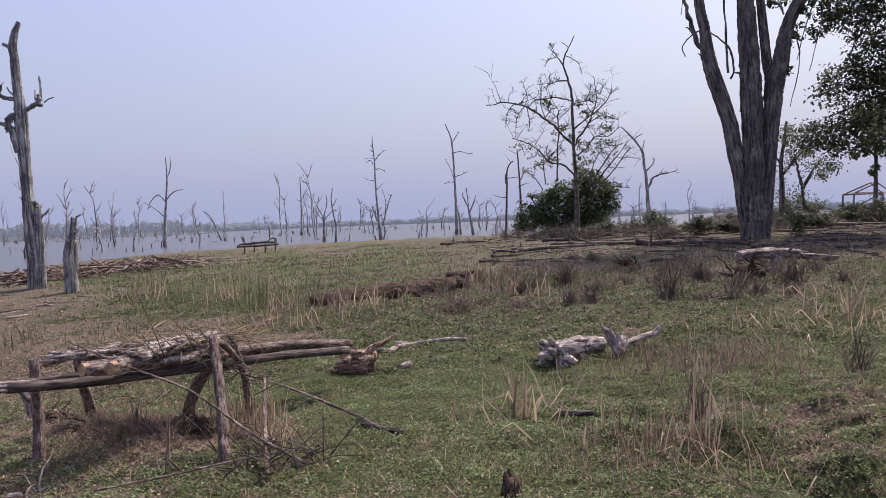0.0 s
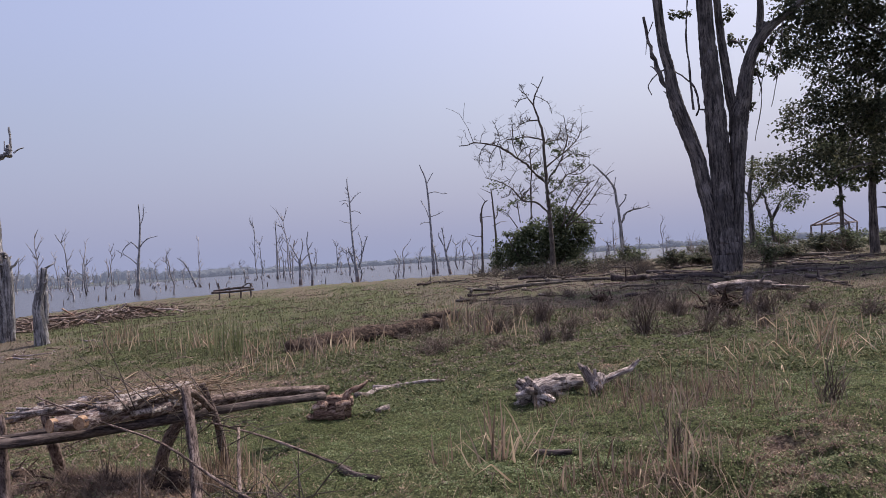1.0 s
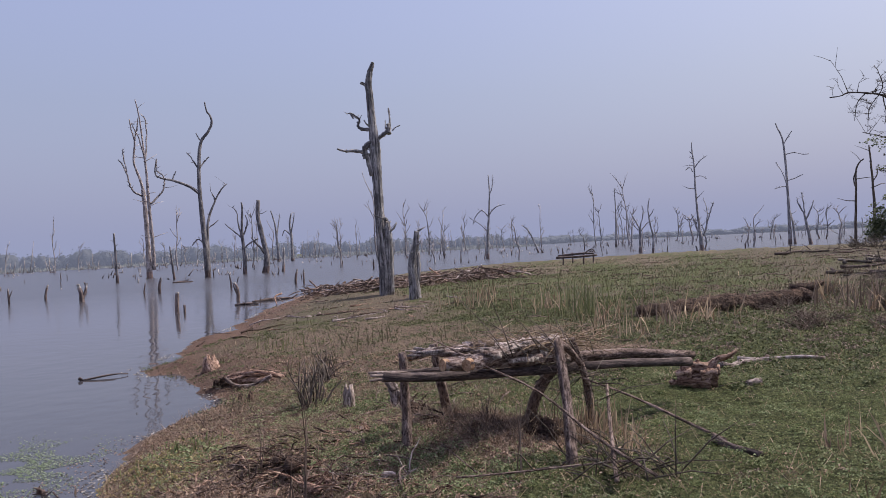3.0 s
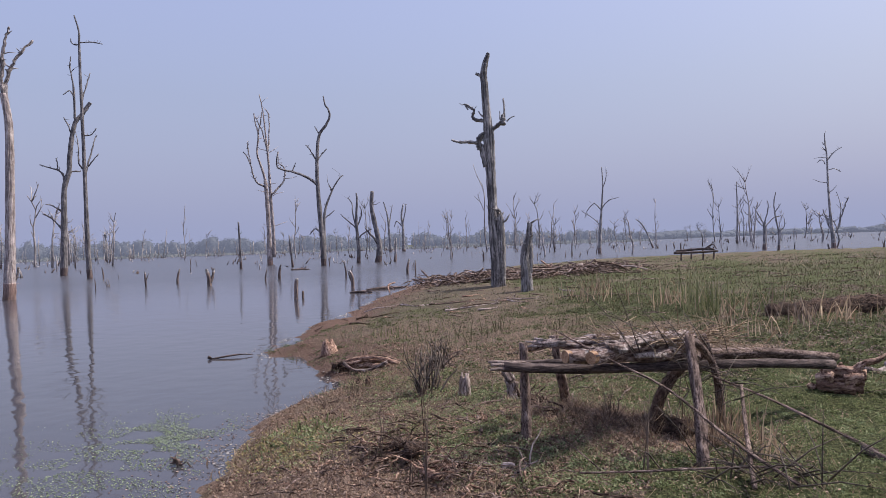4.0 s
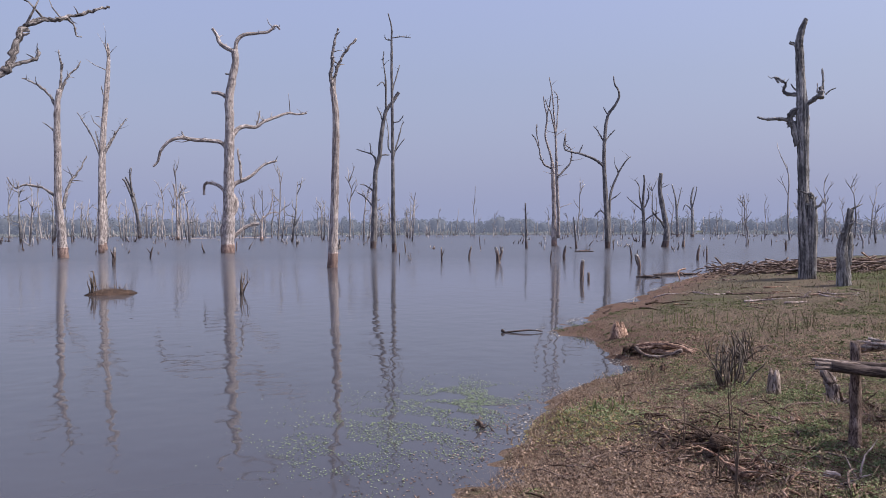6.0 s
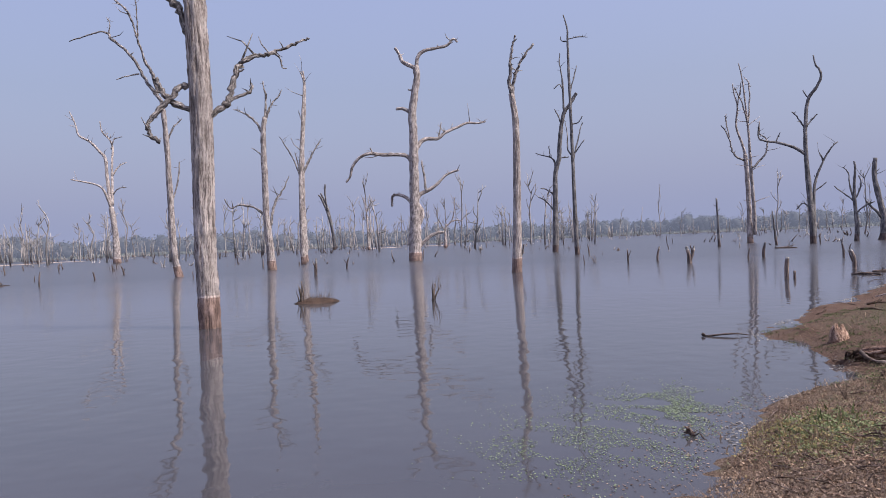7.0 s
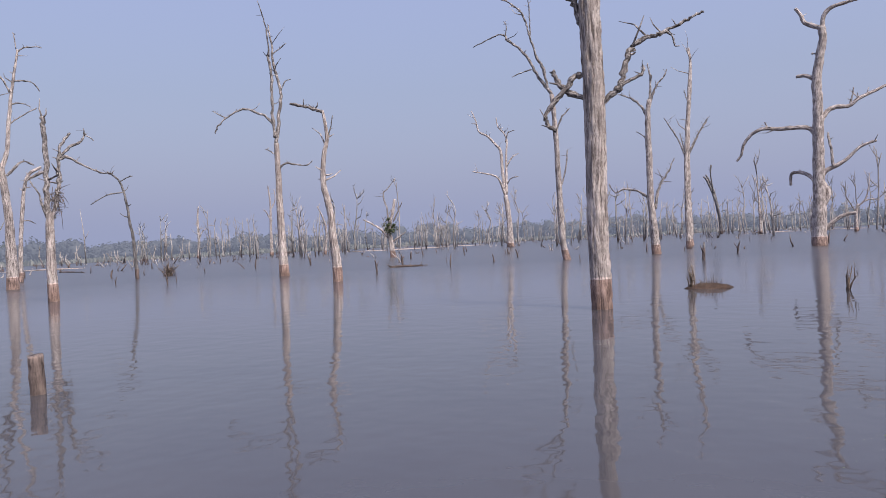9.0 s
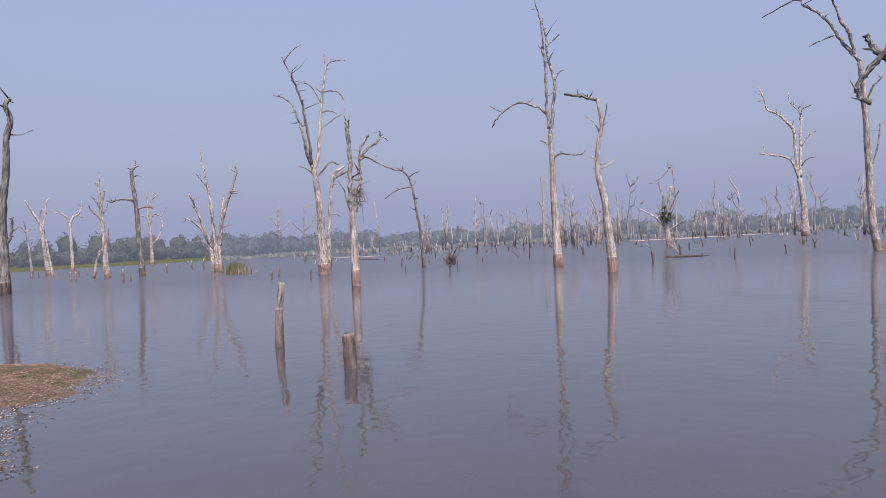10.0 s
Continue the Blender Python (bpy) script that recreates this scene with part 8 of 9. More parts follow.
patterns = [far_tree(1700 + k, (M_HAZY, M_MID, M_HAZY, M_HAZY)[k % 4]) for k in range(12)]
r = random.Random(1800)
spots = []
for k in range(200):
    a = radians(r.choice((r.uniform(6, 62), r.uniform(60, 122), r.uniform(70, 112))))
    d = 110 + 160 * r.random() ** 0.6
    spots.append((-math.sin(a) * d, math.cos(a) * d, r.choice((r.uniform(4, 8), r.uniform(7, 15)))))
for k in range(110):
    a, d = radians(r.uniform(-28, 34)), r.uniform(75, 260)
    spots.append((-math.sin(a) * d, math.cos(a) * d, r.uniform(1.5, 5.5)))
placed = []
for k, (x, y, h) in enumerate(spots):
    if shore_distance(x, y) > -3:
        continue
    w = (3 + h * 0.45) * r.uniform(0.75, 1.2)
    m = pose(x, y, 0, r.gauss(0, 3), r.gauss(0, 3), r.uniform(0, 360)) @ Matrix.Diagonal((w, w, h, 1))
    placed.append(m)
for k, m in enumerate(placed[12:]):
    copy_thing(patterns[k % 12], m)
for k in range(12):
    patterns[k].matrix_world = placed[k]

# bare crowns farther out than one can count
r = random.Random(1850)
for name, mat, count in (("far_crowns", M_HAZY, 90), ("far_crowns", M_MID, 50)):
    s = Shape()
    for k in range(count):
        a, d, h = radians(r.uniform(58, 122)), r.uniform(110, 230), r.uniform(3.5, 9.5)
        b = Vector((-math.sin(a) * d, math.cos(a) * d, -0.2))
        top = b + Vector((r.gauss(0, 0.05) * h, r.gauss(0, 0.05) * h, h))
        mid_at = b.lerp(top, 0.5) + Vector((r.gauss(0, 0.03) * h, r.gauss(0, 0.03) * h, 0))
        s.tube([b, mid_at, top], [0.02 * h, 0.014 * h, 0.005 * h], 5, 0.05, k)
        for _ in range(r.randint(4, 9)):
            c = b.lerp(mid_at, r.uniform(0.5, 1)) if r.random() < 0.4 else mid_at.lerp(top, r.uniform(0, 0.9))
            g = Vector((r.uniform(-1, 1), r.uniform(-1, 1), r.uniform(0.1, 1.3))).normalized() * h * r.uniform(0.12, 0.3)
            e = c + g + Vector((0, 0, r.uniform(0, 0.06) * h))
            q = c + g * 0.5 + Vector((r.gauss(0, 0.02), r.gauss(0, 0.02), r.gauss(0, 0.02))) * h
            s.tube([c, q, e], [0.009 * h, 0.007 * h, 0.003 * h], 4, 0, k)
            s.tube([q, q + Vector((r.uniform(-1, 1), r.uniform(-1, 1), r.uniform(-0.2, 1))) * h * 0.09], [0.005 * h, 0.002 * h], 4, 0, k)
    tagged(part(name, s, mat), "bare crowns of dead trees far out in the lake", "dead trees", kind="stuff")

# pale stems before the far shore, too many to count
r = random.Random(1900)
s = Shape()
for k in range(340):
    a = r.uniform(20, 128)
    d = float(np.interp(a, [20, 30, 70, 95, 115, 135], [330, 330, 300, 260, 215, 170])) - r.uniform(-4, 60)
    a, h = radians(a), r.uniform(1.5, 7) * (1.7 if r.random() < 0.18 else 0.8)
    x, y = -math.sin(a) * d, math.cos(a) * d
    b = Vector((x, y, -0.1))
    e = b + Vector((r.gauss(0, 0.6), r.gauss(0, 0.6), h))
    m = (b + e) / 2 + Vector((r.gauss(0, 0.25), r.gauss(0, 0.25), 0))
    s.tube([b, m, e], [0.17, 0.13, 0.05], 4, 0, k)
    for _ in range(r.choice((0, 1, 2, 3))):
        c = m.lerp(e, r.uniform(-0.3, 0.9))
        g = Vector((r.uniform(-1, 1), r.uniform(-1, 1), r.uniform(0.3, 1.4))) * h * r.uniform(0.1, 0.22)
        s.tube([c, c + g * 0.5 + Vector((r.gauss(0, 0.1), r.gauss(0, 0.1), 0)), c + g], [0.09, 0.07, 0.03], 4, 0, k)
tagged(part("far_dead_stems", s, M_HAZY), "belt of pale dead stems before the far shore", "dead trees", kind="stuff")

# snapped stubs and drowned scrub that break the far water everywhere
for name, mat, seed, count in (("pale_stubs", M_HAZY, 1910, 380), ("dark_stubs", M_DARK, 1911, 420)):
    r = random.Random(seed)
    s = Shape()
    for k in range(count):
        a = r.uniform(2, 132)
        edge_of = float(np.interp(a, [0, 30, 70, 95, 115, 135], [300, 300, 290, 250, 205, 160]))
        d = 55 + (edge_of - 55) * r.random() ** 0.55
        a, h = radians(a), r.uniform(0.2, 1.1) * (2.2 if r.random() < 0.12 else 1)
        x, y = -math.sin(a) * d, math.cos(a) * d
        if shore_distance(x, y) > -3:
            continue
        b = Vector((x, y, -0.1))
        th = 0.03 + 0.0003 * d
        for q in range(r.choice((1, 1, 2, 3))):
            e = b + Vector((r.gauss(0, 0.35) * h, r.gauss(0, 0.35) * h, h * r.uniform(0.5, 1.1)))
            s.tube([b, (b + e) / 2 + Vector((r.gauss(0, 0.08), r.gauss(0, 0.08), 0)), e], [th * r.uniform(1, 2), th, th * 0.5], 4, 0, k)
            b = b + Vector((r.gauss(0, 0.5), r.gauss(0, 0.5), 0))
    tagged(part(name, s, mat), "snapped stubs and drowned scrub breaking the far water", "stubs", kind="stuff")

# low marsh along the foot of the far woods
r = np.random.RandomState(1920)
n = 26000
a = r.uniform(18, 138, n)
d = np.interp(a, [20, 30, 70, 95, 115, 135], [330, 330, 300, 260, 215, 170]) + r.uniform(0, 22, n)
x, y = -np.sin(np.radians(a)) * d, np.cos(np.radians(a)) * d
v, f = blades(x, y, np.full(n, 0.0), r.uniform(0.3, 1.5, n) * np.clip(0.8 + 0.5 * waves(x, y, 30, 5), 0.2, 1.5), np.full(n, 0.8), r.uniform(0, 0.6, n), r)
tagged(new("marsh", quick_mesh("marsh", v, f, M_MARSH_GLOW)), "grey-green marsh along the far shore with painted haze", "marsh", kind="stuff")

# pale mud bars just out of the far water
for k, (a, d, wide) in enumerate(((104, 150, 7), (101.5, 158, 6), (98, 170, 5), (75, 180, 5), (71, 185, 6), (128, 110, 5))):
    bar = Shape()
    bar.blob((0, 0, 0), (wide, 1.5, 0.12), 90 + k, 0.2, 6, 16)
    ob = tagged(part("mud_bar", bar, M_WHITE), "pale low mud bar far out in the lake", "mud bar", "mud bars")
    ob.matrix_world = pose(-math.sin(radians(a)) * d, math.cos(radians(a)) * d, 0, 0, 0, a)

# woods along the far shore
def woods(name, spots, mat, label, seed):
    r = np.random.RandomState(seed)
    vs, fs, at = [], [], 0
    core = Shape()
    for x, y, w, h in spots:
        n = 170
        d = r.normal(size=(n, 3))
        d /= np.linalg.norm(d, axis=1)[:, None]
        p = np.array([x, y, h * 0.45]) + d * (r.uniform(0.2, 1, n) ** 0.5)[:, None] * [w, w, h * 0.5]
        p[:, 2] = np.maximum(p[:, 2], 0.2)
        v, f = leaves(p, 0.8, r, 1.3)
        core.blob((x, y, h * 0.42), (w * 0.66, w * 0.66, h * 0.38), int(seed + at), 0.3, 6, 9)
        vs.append(v), fs.append(f + at)
        at += len(v)
    root = tagged(new(name, quick_mesh(name, np.concatenate(vs), np.concatenate(fs), mat)), label, "woods", kind="stuff")
    tagged(part("inner_foliage", core, mat, root), kind="stuff")


r = random.Random(2000)
spots = []
for k in range(1400):
    a = r.uniform(-38, 138)
    d = float(np.interp(a, [10, 20, 30, 70, 95, 115, 138], [770, 450, 345, 315, 275, 232, 190])) + r.uniform(4, 40)
    h = (7.0 + 1.0 * math.sin(a * 0.9) + 0.8 * math.sin(a * 2.7) + r.gauss(0, 0.9)) * float(np.interp(a, [95, 115], [1, 0.8]))
    a = radians(a)
    spots.append((-math.sin(a) * d, math.cos(a) * d, r.uniform(2.2, 4) * (1 if d < 500 else 2.5), max(h, 3) * (1.0 if d < 500 else 0.85)))
woods("far_woods", spots, M_FAR_GLOW, "grey line of woods along the far shore with painted haze", 31)
spots = []
for k in range(160):
    a, far_off = r.uniform(129, 160), r.random()
    d = float(np.interp(a, [129, 136, 145, 160], [300, 270, 230, 190])) + 4 + 60 * far_off
    a = radians(a)
    spots.append((-math.sin(a) * d, math.cos(a) * d, r.uniform(2, 4), r.uniform(5, 11) if far_off > 0.3 else r.uniform(3, 6)))
woods("bank_woods", spots, M_BANKWOOD_GLOW, "grey-green woods along the side bank of the lake with painted haze", 32)


# ---- grass and litter ----
def scatter(count, x0, x1, y0, y1, seed, keep):
    r = np.random.RandomState(seed)
    x, y = r.uniform(x0, x1, count), r.uniform(y0, y1, count)
    k = keep(x, y, r)
    return x[k], y[k], r


def grassy(x, y, r):
    return (shore_distance(x, y) > 0.15) & (cover_at(x, y) + r.uniform(-0.35, 0.35, len(x)) > 0.36) & (waves(x, y, 0.24, 31) + waves(x, y, 0.11, 32) * 0.7 > r.uniform(-1.15, 0.6, len(x)))


def barely(x, y, r):
    return (shore_distance(x, y) > 0.1) & (cover_at(x, y) + r.uniform(-0.3, 0.3, len(x)) < 0.5)


def anywhere(x, y, r):
    return shore_distance(x, y) > 0.2


def tufty(x, y, r):
    return (shore_distance(x, y) > 0.4) & (cover_at(x, y) + r.uniform(-0.25, 0.25, len(x)) > 0.36) & (waves(x, y, 0.7, 34) + 0.6 * waves(x, y, 0.3, 35) > r.uniform(-1.2, 0.4, len(x)))


def lay(name, label, category, mat, layers, seed):
    vs, fs, at = [], [], 0
    for n_l, (count, box, keep, h0, h1, w, lean) in enumerate(layers):
        x, y, r = scatter(count, *box, seed + n_l, keep)
        n = len(x)
        clump = np.clip(0.75 + 0.5 * waves(x, y, 0.2, 31), 0.35, 1.4)
        v, f = blades(x, y, ground_height(x, y) - 0.004, r.uniform(h0, h1, n) * clump, w * r.uniform(0.6, 1.4, n), np.abs(r.normal(lean, 0.3 * (1 - lean) + 0.02, n)).clip(0, 0.985), r)
        vs.append(v), fs.append(f + at)
        at += len(v)
    tagged(new(name, quick_mesh(name, np.concatenate(vs), np.concatenate(fs), mat)), label, category, kind="stuff")


NEAR, MIDDLE, FAR = (-6.5, 5, 2.6, 7.5), (-9, 9, 7, 15), (-18, 18, 13, 36)
lay("turf_grass", "short green grazed turf", "grass", M_TURF, [(120000, NEAR, grassy, 0.006, 0.024, 0.005, 0.75)], 41)
lay("meadow_grass", "short dark green grass up the rise", "grass", M_SWARD, [(220000, MIDDLE, grassy, 0.01, 0.035, 0.008, 0.6), (130000, FAR, grassy, 0.02, 0.06, 0.024, 0.55)], 42)
lay("sedge", "thin olive-brown sedge over the crest of the bank", "grass", M_SEDGE, [(22000, (-12, 8, 11.5, 27), tufty, 0.06, 0.2, 0.013, 0.4), (6000, (-9, 4, 8, 14), tufty, 0.05, 0.14, 0.008, 0.45)], 43)
lay("dry_litter", "dry straw lying in the turf", "straw", M_STRAW, [(6000, NEAR, anywhere, 0.03, 0.14, 0.003, 0.95), (1800, (-2.8, 0.4, 3.1, 4.8), anywhere, 0.03, 0.14, 0.003, 0.95), (2600, MIDDLE, anywhere, 0.06, 0.2, 0.0045, 0.95), (1200, FAR, anywhere, 0.1, 0.3, 0.01, 0.94)], 51)
lay("withered_weeds", "withered brown weeds in the turf", "weeds", M_BROWN, [(20000, NEAR, barely, 0.015, 0.06, 0.006, 0.8), (11000, MIDDLE, barely, 0.02, 0.09, 0.01, 0.7), (26000, FAR, barely, 0.03, 0.09, 0.018, 0.75)], 56)
lay("tall_grass", "thin tall grass stems on the rise", "grass", M_REED, [(300, NEAR, grassy, 0.06, 0.18, 0.005, 0.4), (700, (-10, 1, 8, 16), grassy, 0.06, 0.2, 0.006, 0.4), (1500, (-14, 4, 14, 32), grassy, 0.08, 0.25, 0.012, 0.35)], 59)

# withered herbs standing and lying about the driftwood log
for (x, y), wx, wy, count, h0, h1, lean, mat in (((2.07, 6.23), 0.9, 0.6, 2200, 0.06, 0.26, 0.35, M_CHAFF), ((1.12, 4.06), 0.7, 0.35, 1500, 0.04, 0.2, 0.4, M_CHAFF), ((3.59, 7.73), 1.2, 0.45, 260, 0.15, 0.4, 0.93, M_CHAFF), ((1.81, 12.63), 1.6, 1.2, 500, 0.08, 0.3, 0.4, M_BROWN),
                                                 ((4.0, 14.0), 5.5, 3.0, 3600, 0.06, 0.26, 0.4, M_BROWN), ((7.0, 20.0), 7, 4.0, 2600, 0.08, 0.3, 0.4, M_BROWN), ((4.53, 12.13), 2.2, 1.2, 800, 0.06, 0.25, 0.4, M_BROWN), ((2.79, 5.11), 0.5, 0.35, 500, 0.04, 0.14, 0.6, M_CHAFF), ((-2.09, 10.46), 1.2, 0.6, 260, 0.1, 0.4, 0.4, M_STRAW), ((0.18, 9.72), 1.2, 0.5, 160, 0.06, 0.2, 0.5, M_CHAFF)):
    lay("withered_herbs", "thin withered brown herbs in the turf", "weeds", mat, [(int(count * 1.5), (x - 1.6 * wx, x + 1.6 * wx, y - 1.6 * wy, y + 1.6 * wy), lambda px, py, q, cx=x, cy=y, sx=wx, sy=wy: anywhere(px, py, q) & (q.random_sample(len(px)) < 1.1 * np.exp(-1.1 * (((px - cx) / sx) ** 2 + ((py - cy) / sy) ** 2)) * (1 + 0.8 * waves(px, py, 0.5, 37))), h0, h1, 0.0045 + 0.0003 * y, lean)], int(600 + 10 * x))

# small broad leaves of creeping weeds among the grass
x, y, r = scatter(130000, -6, 5.5, 2.6, 9, 71, grassy)
v, f = leaves(np.stack([x, y, ground_height(x, y) + r.uniform(0.002, 0.014, len(x))], 1), 0.0125, r, 0.9)
tagged(new("creeping_weeds", quick_mesh("creeping_weeds", v, f, M_TURF)), "small broad-leaved green weeds in the turf", "weeds", kind="stuff")


def cushions(name, label, mat, count, box, seed, keep, small, large, tall, leaf, per):
    """Low domed cushions of leaves with gaps between them."""
    x, y, r = scatter(count, *box, seed, keep)
    n = len(x)
    wide = small + (large - small) * r.random(n) ** 2
    a, d = r.uniform(0, 6.283, (n, per)), np.sqrt(r.random((n, per)))
    squash = r.uniform(0.6, 1.0, n)[:, None]
    px, py = x[:, None] + np.cos(a) * d * wide[:, None], y[:, None] + np.sin(a) * d * wide[:, None] * squash
    pz = ground_height(x, y)[:, None] + tall * wide[:, None] * r.uniform(0.6, 1.3, n)[:, None] * np.sqrt(1 - 0.95 * d * d) * r.uniform(0.7, 1.05, (n, per)) - 0.003
    pts = np.stack([px.ravel(), py.ravel(), pz.ravel()], 1)
    v, f = leaves(pts, leaf, r, 0.9)
    tagged(new(name, quick_mesh(name, v, f, mat)), label, "weeds", kind="stuff")


cushions("weed_cushions", "low green cushions of creeping weeds in the turf", M_TURF, 9000, (-5.5, 5, 2.6, 7), 711, tufty, 0.025, 0.09, 0.55, 0.0105, 40)
cushions("weed_cushions", "low green cushions of clover-like weeds in the turf", M_CLOVER, 1300, (-5.5, 5, 2.6, 7), 712, tufty, 0.03, 0.12, 0.55, 0.0125, 44)
cushions("weed_cushions", "low green cushions of creeping weeds farther up the turf", M_SWARD, 9000, (-8, 8, 6.5, 15), 713, tufty, 0.05, 0.18, 0.5, 0.028, 24)
cushions("weed_cushions", "scattered green weeds on the bare mud", M_SWARD, 1500, (-10, -3.5, 5.6, 12.5), 716, barely, 0.03, 0.13, 0.5, 0.02, 22)
cushions("withered_cushions", "low brown cushions of withered weeds in the turf", M_BROWN, 5200, (-5.5, 5, 2.6, 7.5), 714, barely, 0.025, 0.09, 0.6, 0.012, 26)
cushions("withered_cushions", "low brown cushions of withered weeds farther up the turf", M_BROWN, 3200, (-3, 9, 8, 17), 715, anywhere, 0.04, 0.14, 0.55, 0.026, 18)

# patches of creeping weeds on the bank
def weed_patch(x, y, rx, ry, count, size, tall, mat, label, seed):
    r = np.random.RandomState(seed)
    px, py = x + r.normal(0, rx, count), y + r.normal(0, ry, count)
    k = (shore_distance(px, py) > 0.05) & (waves(px, py, 0.3, seed) > -0.5)
    px, py = px[k], py[k]
    hump = np.clip(0.5 + 0.5 * waves(px, py, 0.16, seed + 1), 0.1, 1)
    v, f = leaves(np.stack([px, py, ground_height(px, py) + hump * tall * r.uniform(0.1, 1, len(px))], 1), size, r, 0.9)
    tagged(new("weed_patch", quick_mesh("weed_patch", v, f, mat)), label, "weeds", kind="stuff")


weed_patch(-4.56, 4.32, 0.22, 0.2, 3000, 0.024, 0.06, M_CLOVER, "bright green patch of clover-like weeds by the water", 801)
weed_patch(-4.68, 4.10, 0.3, 0.28, 2600, 0.022, 0.06, M_YELLOWED, "patch of yellowing weeds by the water", 802)
weed_patch(-4.11, 4.02, 0.3, 0.2, 1800, 0.02, 0.05, M_YELLOWED, "patch of yellowing weeds by the water", 803)
weed_patch(-3.70, 5.44, 0.35, 0.35, 6000, 0.0135, 0.05, M_CLOVER, "dark green patch of clover-like weeds by the rack", 804)
weed_patch(-2.90, 4.24, 0.3, 0.25, 9500, 0.0135, 0.045, M_CLOVER, "dark green patch of clover-like weeds by the rack", 805)
weed_patch(-2.23, 4.14, 0.35, 0.2, 8500, 0.0135, 0.045, M_CLOVER, "dark green patch of clover-like weeds by the rack", 806)
weed_patch(-4.59, 5.73, 0.25, 0.3, 3000, 0.02, 0.06, M_CLOVER, "dark green patch of clover-like weeds by the water", 807)
weed_patch(2.20, 4.01, 0.5, 0.3, 2200, 0.012, 0.03, M_CLOVER, "lush green patch of clover-like weeds on a mound", 808)


def lumpy(x, y, r):
    return waves(x, y, 0.3, 51) + 0.7 * waves(x, y, 0.12, 52) > r.uniform(-0.3, 0.7, len(x))


def hollow(x, y, r):
    return waves(x, y, 0.3, 51) + 0.7 * waves(x, y, 0.12, 52) < r.uniform(-0.7, 0.1, len(x))


cushions("weed_cushions", "uneven green hummocks of creeping weeds", M_TURF, 200, (1.1, 3.3, 3.2, 4.9), 717, lumpy, 0.05, 0.15, 0.5, 0.013, 110)
cushions("weed_cushions", "dark green hummocks of creeping weeds", M_SWARD, 90, (1.1, 3.3, 3.2, 4.9), 719, lumpy, 0.04, 0.1, 0.5, 0.013, 80)
cushions("withered_cushions", "withered brown weeds in the hollows of the turf", M_CHAFF, 700, (0.6, 3.4, 3.2, 5.2), 718, hollow, 0.03, 0.1, 0.5, 0.012, 50)
lay("withered_stems", "matted withered stems in the hollows of the turf", "weeds", M_BROWN, [(5000, (0.6, 3.4, 3.2, 5.3), hollow, 0.03, 0.12, 0.004, 0.75), (5000, (0.8, 3.2, 5.2, 7.2), hollow, 0.03, 0.12, 0.004, 0.75)], 97)
weed_patch(0.62, 4.57, 0.5, 0.25, 6000, 0.0135, 0.04, M_CLOVER, "lush green patch of clover-like weeds in the turf", 810)
weed_patch(-4.25, 4.02, 0.3, 0.22, 5200, 0.015, 0.05, M_CLOVER, "bright green patch of clover-like weeds by the water", 813)
weed_patch(-3.75, 4.85, 0.3, 0.3, 6500, 0.0135, 0.045, M_TURF, "green patch of creeping weeds on the bank", 814)
weed_patch(-3.10, 4.50, 0.3, 0.25, 8000, 0.0135, 0.045, M_TURF, "green patch of creeping weeds by the rack", 815)
weed_patch(-5.30, 6.60, 0.5, 0.4, 6000, 0.017, 0.05, M_TURF, "green patch of creeping weeds on the bank", 816)
weed_patch(-2.15, 4.72, 0.4, 0.16, 6000, 0.012, 0.03, M_LITTER, "reddish-brown dead leaves heaped under the log rack", 811)
weed_patch(-1.61, 4.69, 0.2, 0.15, 2500, 0.012, 0.03, M_LITTER, "reddish-brown dead leaves heaped under the log rack", 812)
lay("dry_stems", "hair-thin dry stems fallen over the bank", "dry stems", M_CHAFF, [(17000, (-5.6, -2.0, 2.6, 6.5), barely, 0.05, 0.22, 0.0022, 0.88), (2500, (-8, -4.5, 5.5, 10), barely, 0.06, 0.22, 0.003, 0.9)], 91)
lay("dry_stems", "hair-thin dry stems in the turf", "dry stems", M_CHAFF, [(5000, (-1.5, 5, 2.8, 7.5), barely, 0.05, 0.25, 0.0025, 0.85)], 94)

# a mat of withered hay on the mound under the rack
hay = lambda px, py, q: q.random_sample(len(px)) < 1.2 * np.exp(-((px + 2.2) / 0.6) ** 2 - ((py - 4.85) / 0.3) ** 2)
lay("withered_hay", "mat of dark withered hay under the log rack", "hay", M_BROWN, [(5000, (-3.4, -1.1, 4.1, 5.6), hay, 0.06, 0.2, 0.004, 0.85), (2500, (-3.4, -1.1, 4.1, 5.6), hay, 0.05, 0.16, 0.004, 0.6)], 98)
lay("withered_hay", "loose straw of dry grass under the log rack", "hay", M_CHAFF, [(5000, (-3.4, -1.1, 4.1, 5.6), hay, 0.06, 0.22, 0.0035, 0.85)], 99)
tuft(-1.62, 4.86, 60, 0.26, 0.11, M_STRAW, 350, DRY, 0.007, 0.7)
tuft(-1.42, 4.72, 40, 0.3, 0.1, M_CHAFF, 351, DRYB, 0.008, 0.45)

# crumbled dead leaves on the bare earth
x, y, r = scatter(70000, -6.5, 5.5, 2.4, 9, 73, barely)
k = (x > -2.6) | (y < 5.0)
x, y = x[k], y[k]
v, f = leaves(np.stack([x, y, ground_height(x, y) + r.uniform(0.002, 0.02, len(x))], 1), 0.018, r, 0.9)
tagged(new("leaf_litter", quick_mesh("leaf_litter", v, f, M_LITTER)), "crumbled reddish-brown dead leaves on bare earth", "leaf litter", kind="stuff")

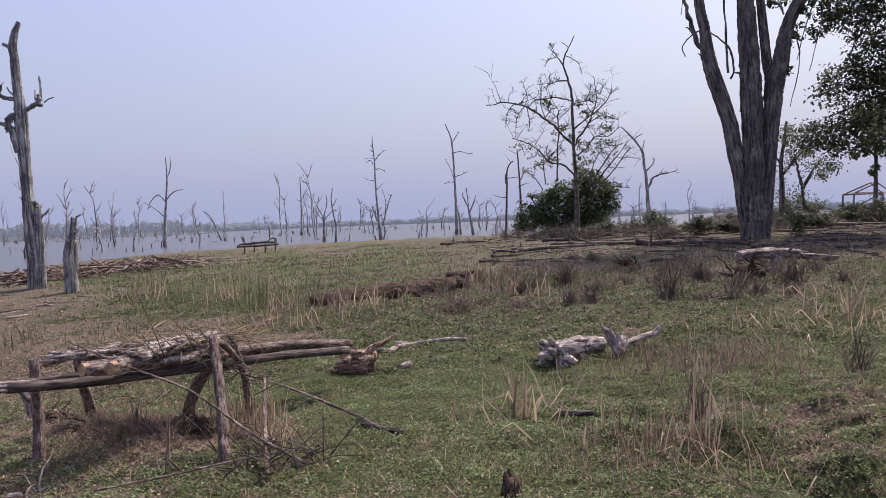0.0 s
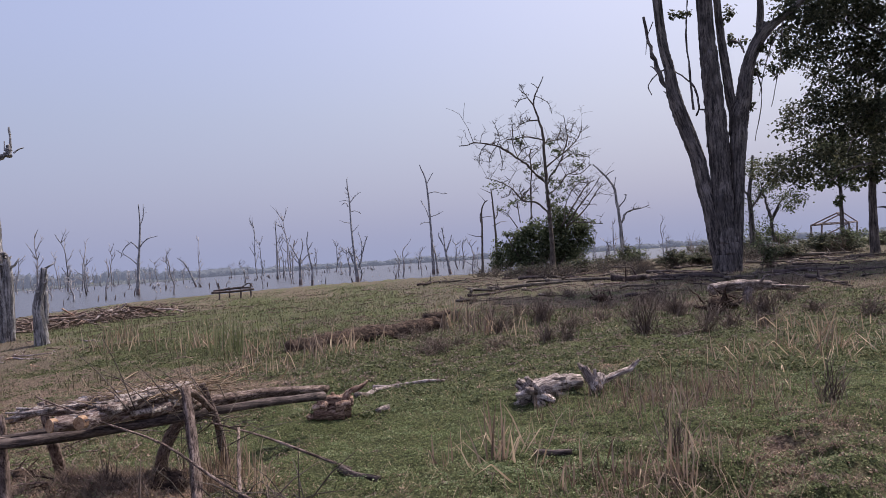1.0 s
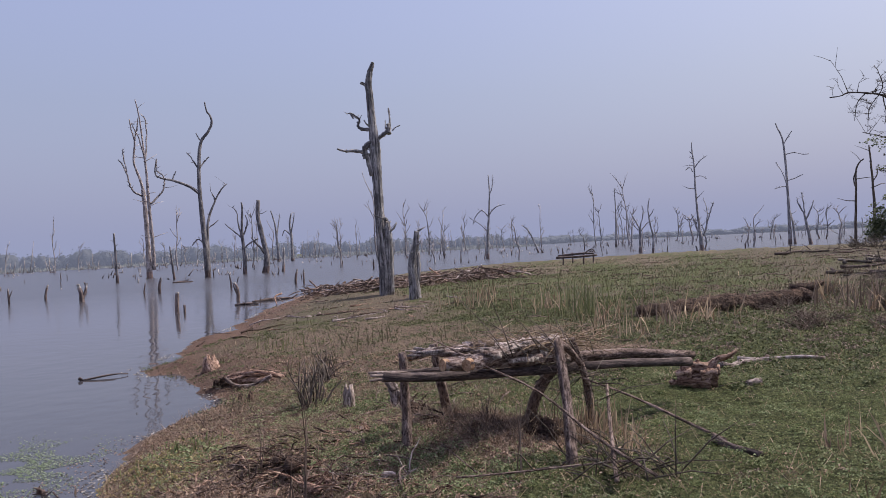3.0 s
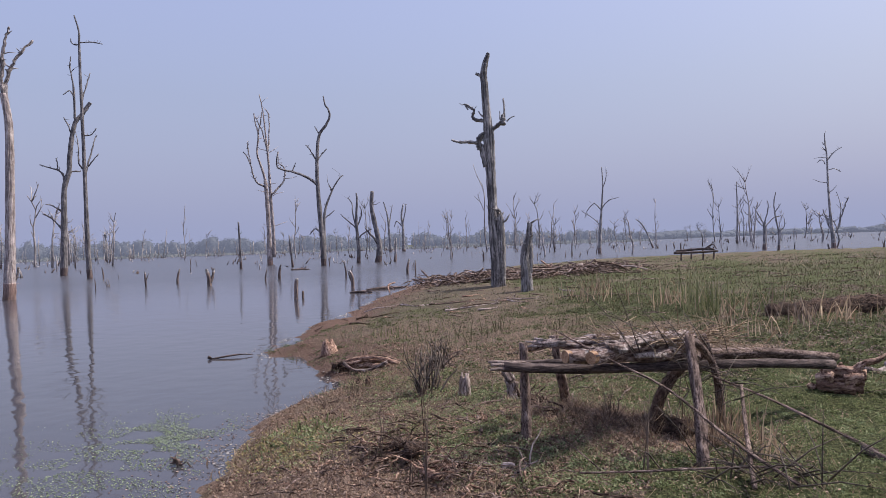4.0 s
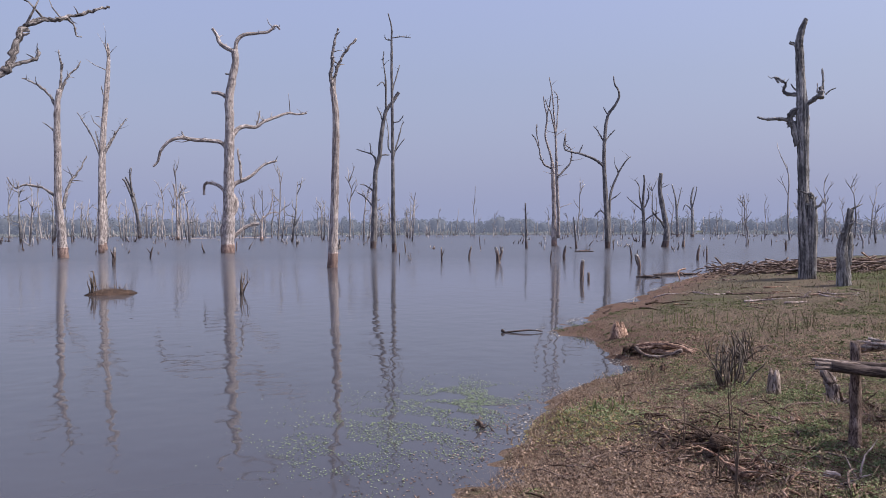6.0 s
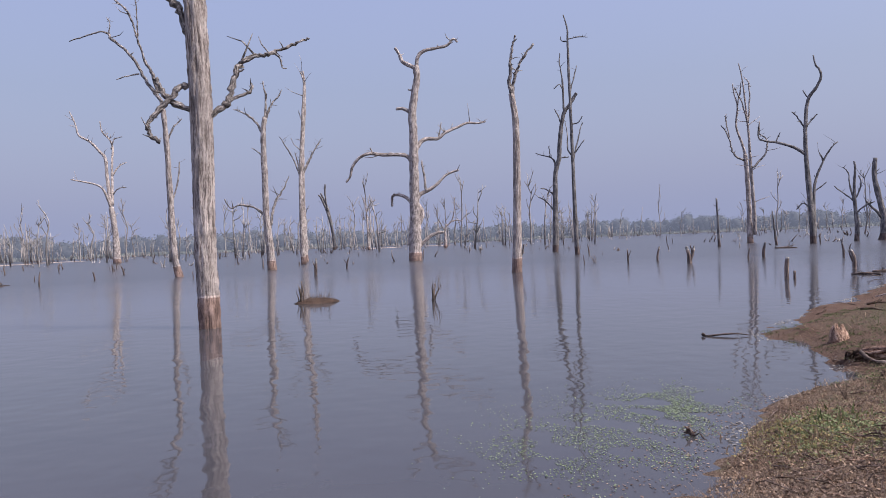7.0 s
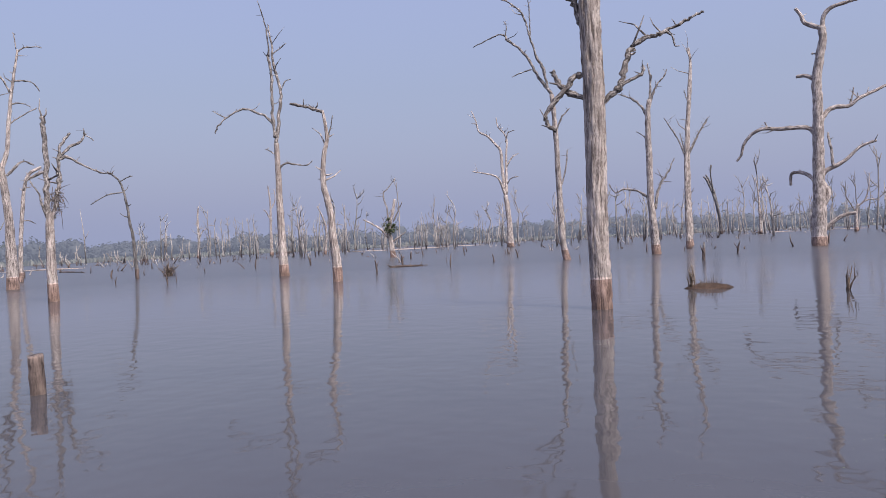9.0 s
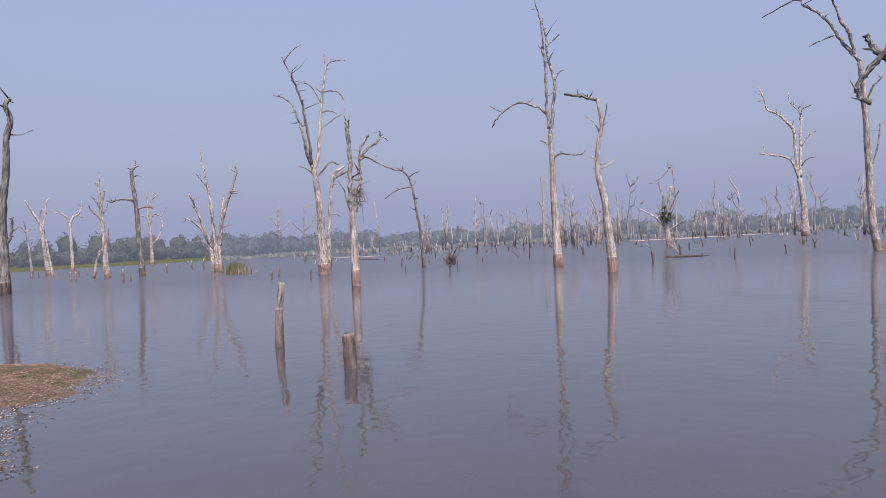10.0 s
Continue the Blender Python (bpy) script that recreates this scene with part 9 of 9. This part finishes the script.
# crumbs and clods of dry earth on the bank
x, y, r = scatter(56000, -7, -1.6, 2.5, 8.5, 77, barely)
n = len(x)
size = 0.003 + 0.016 * r.random(n) ** 5
shape = np.array([(1, 0, 0), (-0.5, 0.87, 0), (-0.5, -0.87, 0), (0.2, 0.1, 0.9), (0, 0, -0.6)])
v = np.stack([x, y, ground_height(x, y) + size * 0.3], 1)[:, None] + shape[None] * size[:, None, None] * r.uniform(0.6, 1.4, (n, 5, 3))
i = np.arange(n)[:, None] * 5
f = np.concatenate([i + [0, 1, 3], i + [1, 2, 3], i + [2, 0, 3], i + [1, 0, 4], i + [2, 1, 4], i + [0, 2, 4]])
tagged(new("earth_crumbs", quick_mesh("earth_crumbs", v.reshape(-1, 3), f, M_CRUMB)), "crumbs of dry reddish earth on the bank", "soil", kind="stuff")


# knotted roots, bark and chips littered over the bare bank
for name, mat, seed, count, thick in (("root_litter", M_ROT, 2100, 150, 0.0055), ("root_litter", M_CHOP, 2101, 220, 0.005), ("root_litter", M_POST, 2102, 260, 0.0045)):
    r = random.Random(seed)
    s = Shape()
    for k in range(count):
        cx, cy, sp = r.choice(((-3.3, 3.9, 0.25), (-2.9, 3.65, 0.3), (-2.4, 3.75, 0.3), (-3.7, 4.2, 0.5), (-4.0, 4.7, 0.5), (-3.1, 4.9, 0.3), (-3.4, 3.3, 0.5)))
        x, y = r.gauss(cx, sp), r.gauss(cy, sp * 0.7)
        if shore_distance(x, y) < 0.25:
            continue
        p = Vector((x, y, level(x, y) + 0.004))
        a, rise, step = r.uniform(0, 6.28), r.choice((0.0, 0.1, 0.5)), r.uniform(0.02, 0.07)
        line = [p.copy()]
        for q in range(4):
            a += r.gauss(0, 0.6)
            p = p + Vector((math.cos(a), math.sin(a), rise * (1 - q * 0.5) + r.gauss(0, 0.12))) * step
            p.z = max(p.z, level(p.x, p.y) + 0.003)
            line.append(p.copy())
        th = thick * r.uniform(0.5, 1.7)
        s.tube(line, [th, th, th * 0.9, th * 0.7, th * 0.35], 5, 0.15, seed + k)
    tagged(part(name, s, mat), "knotted reddish roots and splinters littered over the bare bank", "roots", kind="stuff")
x, y, r = scatter(9000, -4.8, -1.9, 2.9, 5.3, 2110, barely)
v, f = leaves(np.stack([x, y, ground_height(x, y) + r.uniform(0.002, 0.015, len(x))], 1), 0.019, r, 1.0)
tagged(new("bark_chips", quick_mesh("bark_chips", v, f, M_CHIPS)), "curled reddish-brown bark chips on the bare bank", "bark", kind="stuff")

# foam, bark and leaves washed up round the spit
r = np.random.RandomState(2130)
x, y = r.uniform(-8.0, -3.2, 60000), r.uniform(-12.5, -6.5, 60000)
d = shore_distance(x, y)
for name, label, mat, size, out, share in (("foam", "white flecks of foam and scum round the mud spit", M_FOAM, 0.017, 0.38, 0.55), ("floating_litter", "dark bits of bark and leaf washed round the mud spit", M_CHIPS, 0.026, 0.6, 0.8), ("leaf_litter", "dead brown leaves on the mud spit", M_LITTER, 0.025, -9, 0.5)):
    pick = r.random_sample(60000)
    k = ((d < 0.06) & (-d < out * pick) & (waves(x, y, 0.45, 2131) + waves(x, y, 0.15, 2132) > 0.1) if out > 0 else (d > 0.08)) & (r.random_sample(60000) < share)
    z = np.maximum(ground_height(x[k], y[k]), 0) + 0.005
    v, f = leaves(np.stack([x[k], y[k], z], 1), size, r, 0.0)
    v[:, 2] = np.repeat(z, len(v) // len(z)) + np.clip(v[:, 2] - np.repeat(z, len(v) // len(z)), -0.002, 0.01)
    tagged(new(name, quick_mesh(name, v, f, mat)), label, "scum" if name == "foam" else "leaf litter", kind="stuff")
lay("thin_stems", "thin dry stems standing in the shallows by the spit", "dry stems", M_BROWN, [(60, (-7.6, -5.6, -11.0, -9.2), lambda px, py, q: q.random_sample(len(px)) < 0.25, 0.1, 0.3, 0.008, 0.15)], 2140)

# bits of rotting leaf and bark afloat where the bank meets the lake
r = np.random.RandomState(2120)
x, y = r.uniform(-6.2, -3.4, 9000), r.uniform(1.2, 5.2, 9000)
d = shore_distance(x, y)
k = (d < -0.03) & (d > -0.75 * r.random(9000) ** 1.5) & (waves(x, y, 0.5, 2121) > -0.4)
v, f = leaves(np.stack([x[k], y[k], np.full(k.sum(), 0.004)], 1), 0.02, r, 0.0)
v[:, 2] = np.clip(v[:, 2], 0.003, 0.012)
tagged(new("floating_litter", quick_mesh("floating_litter", v, f, M_CHIPS)), "bits of rotten leaf and bark floating at the edge", "leaf litter", kind="stuff")
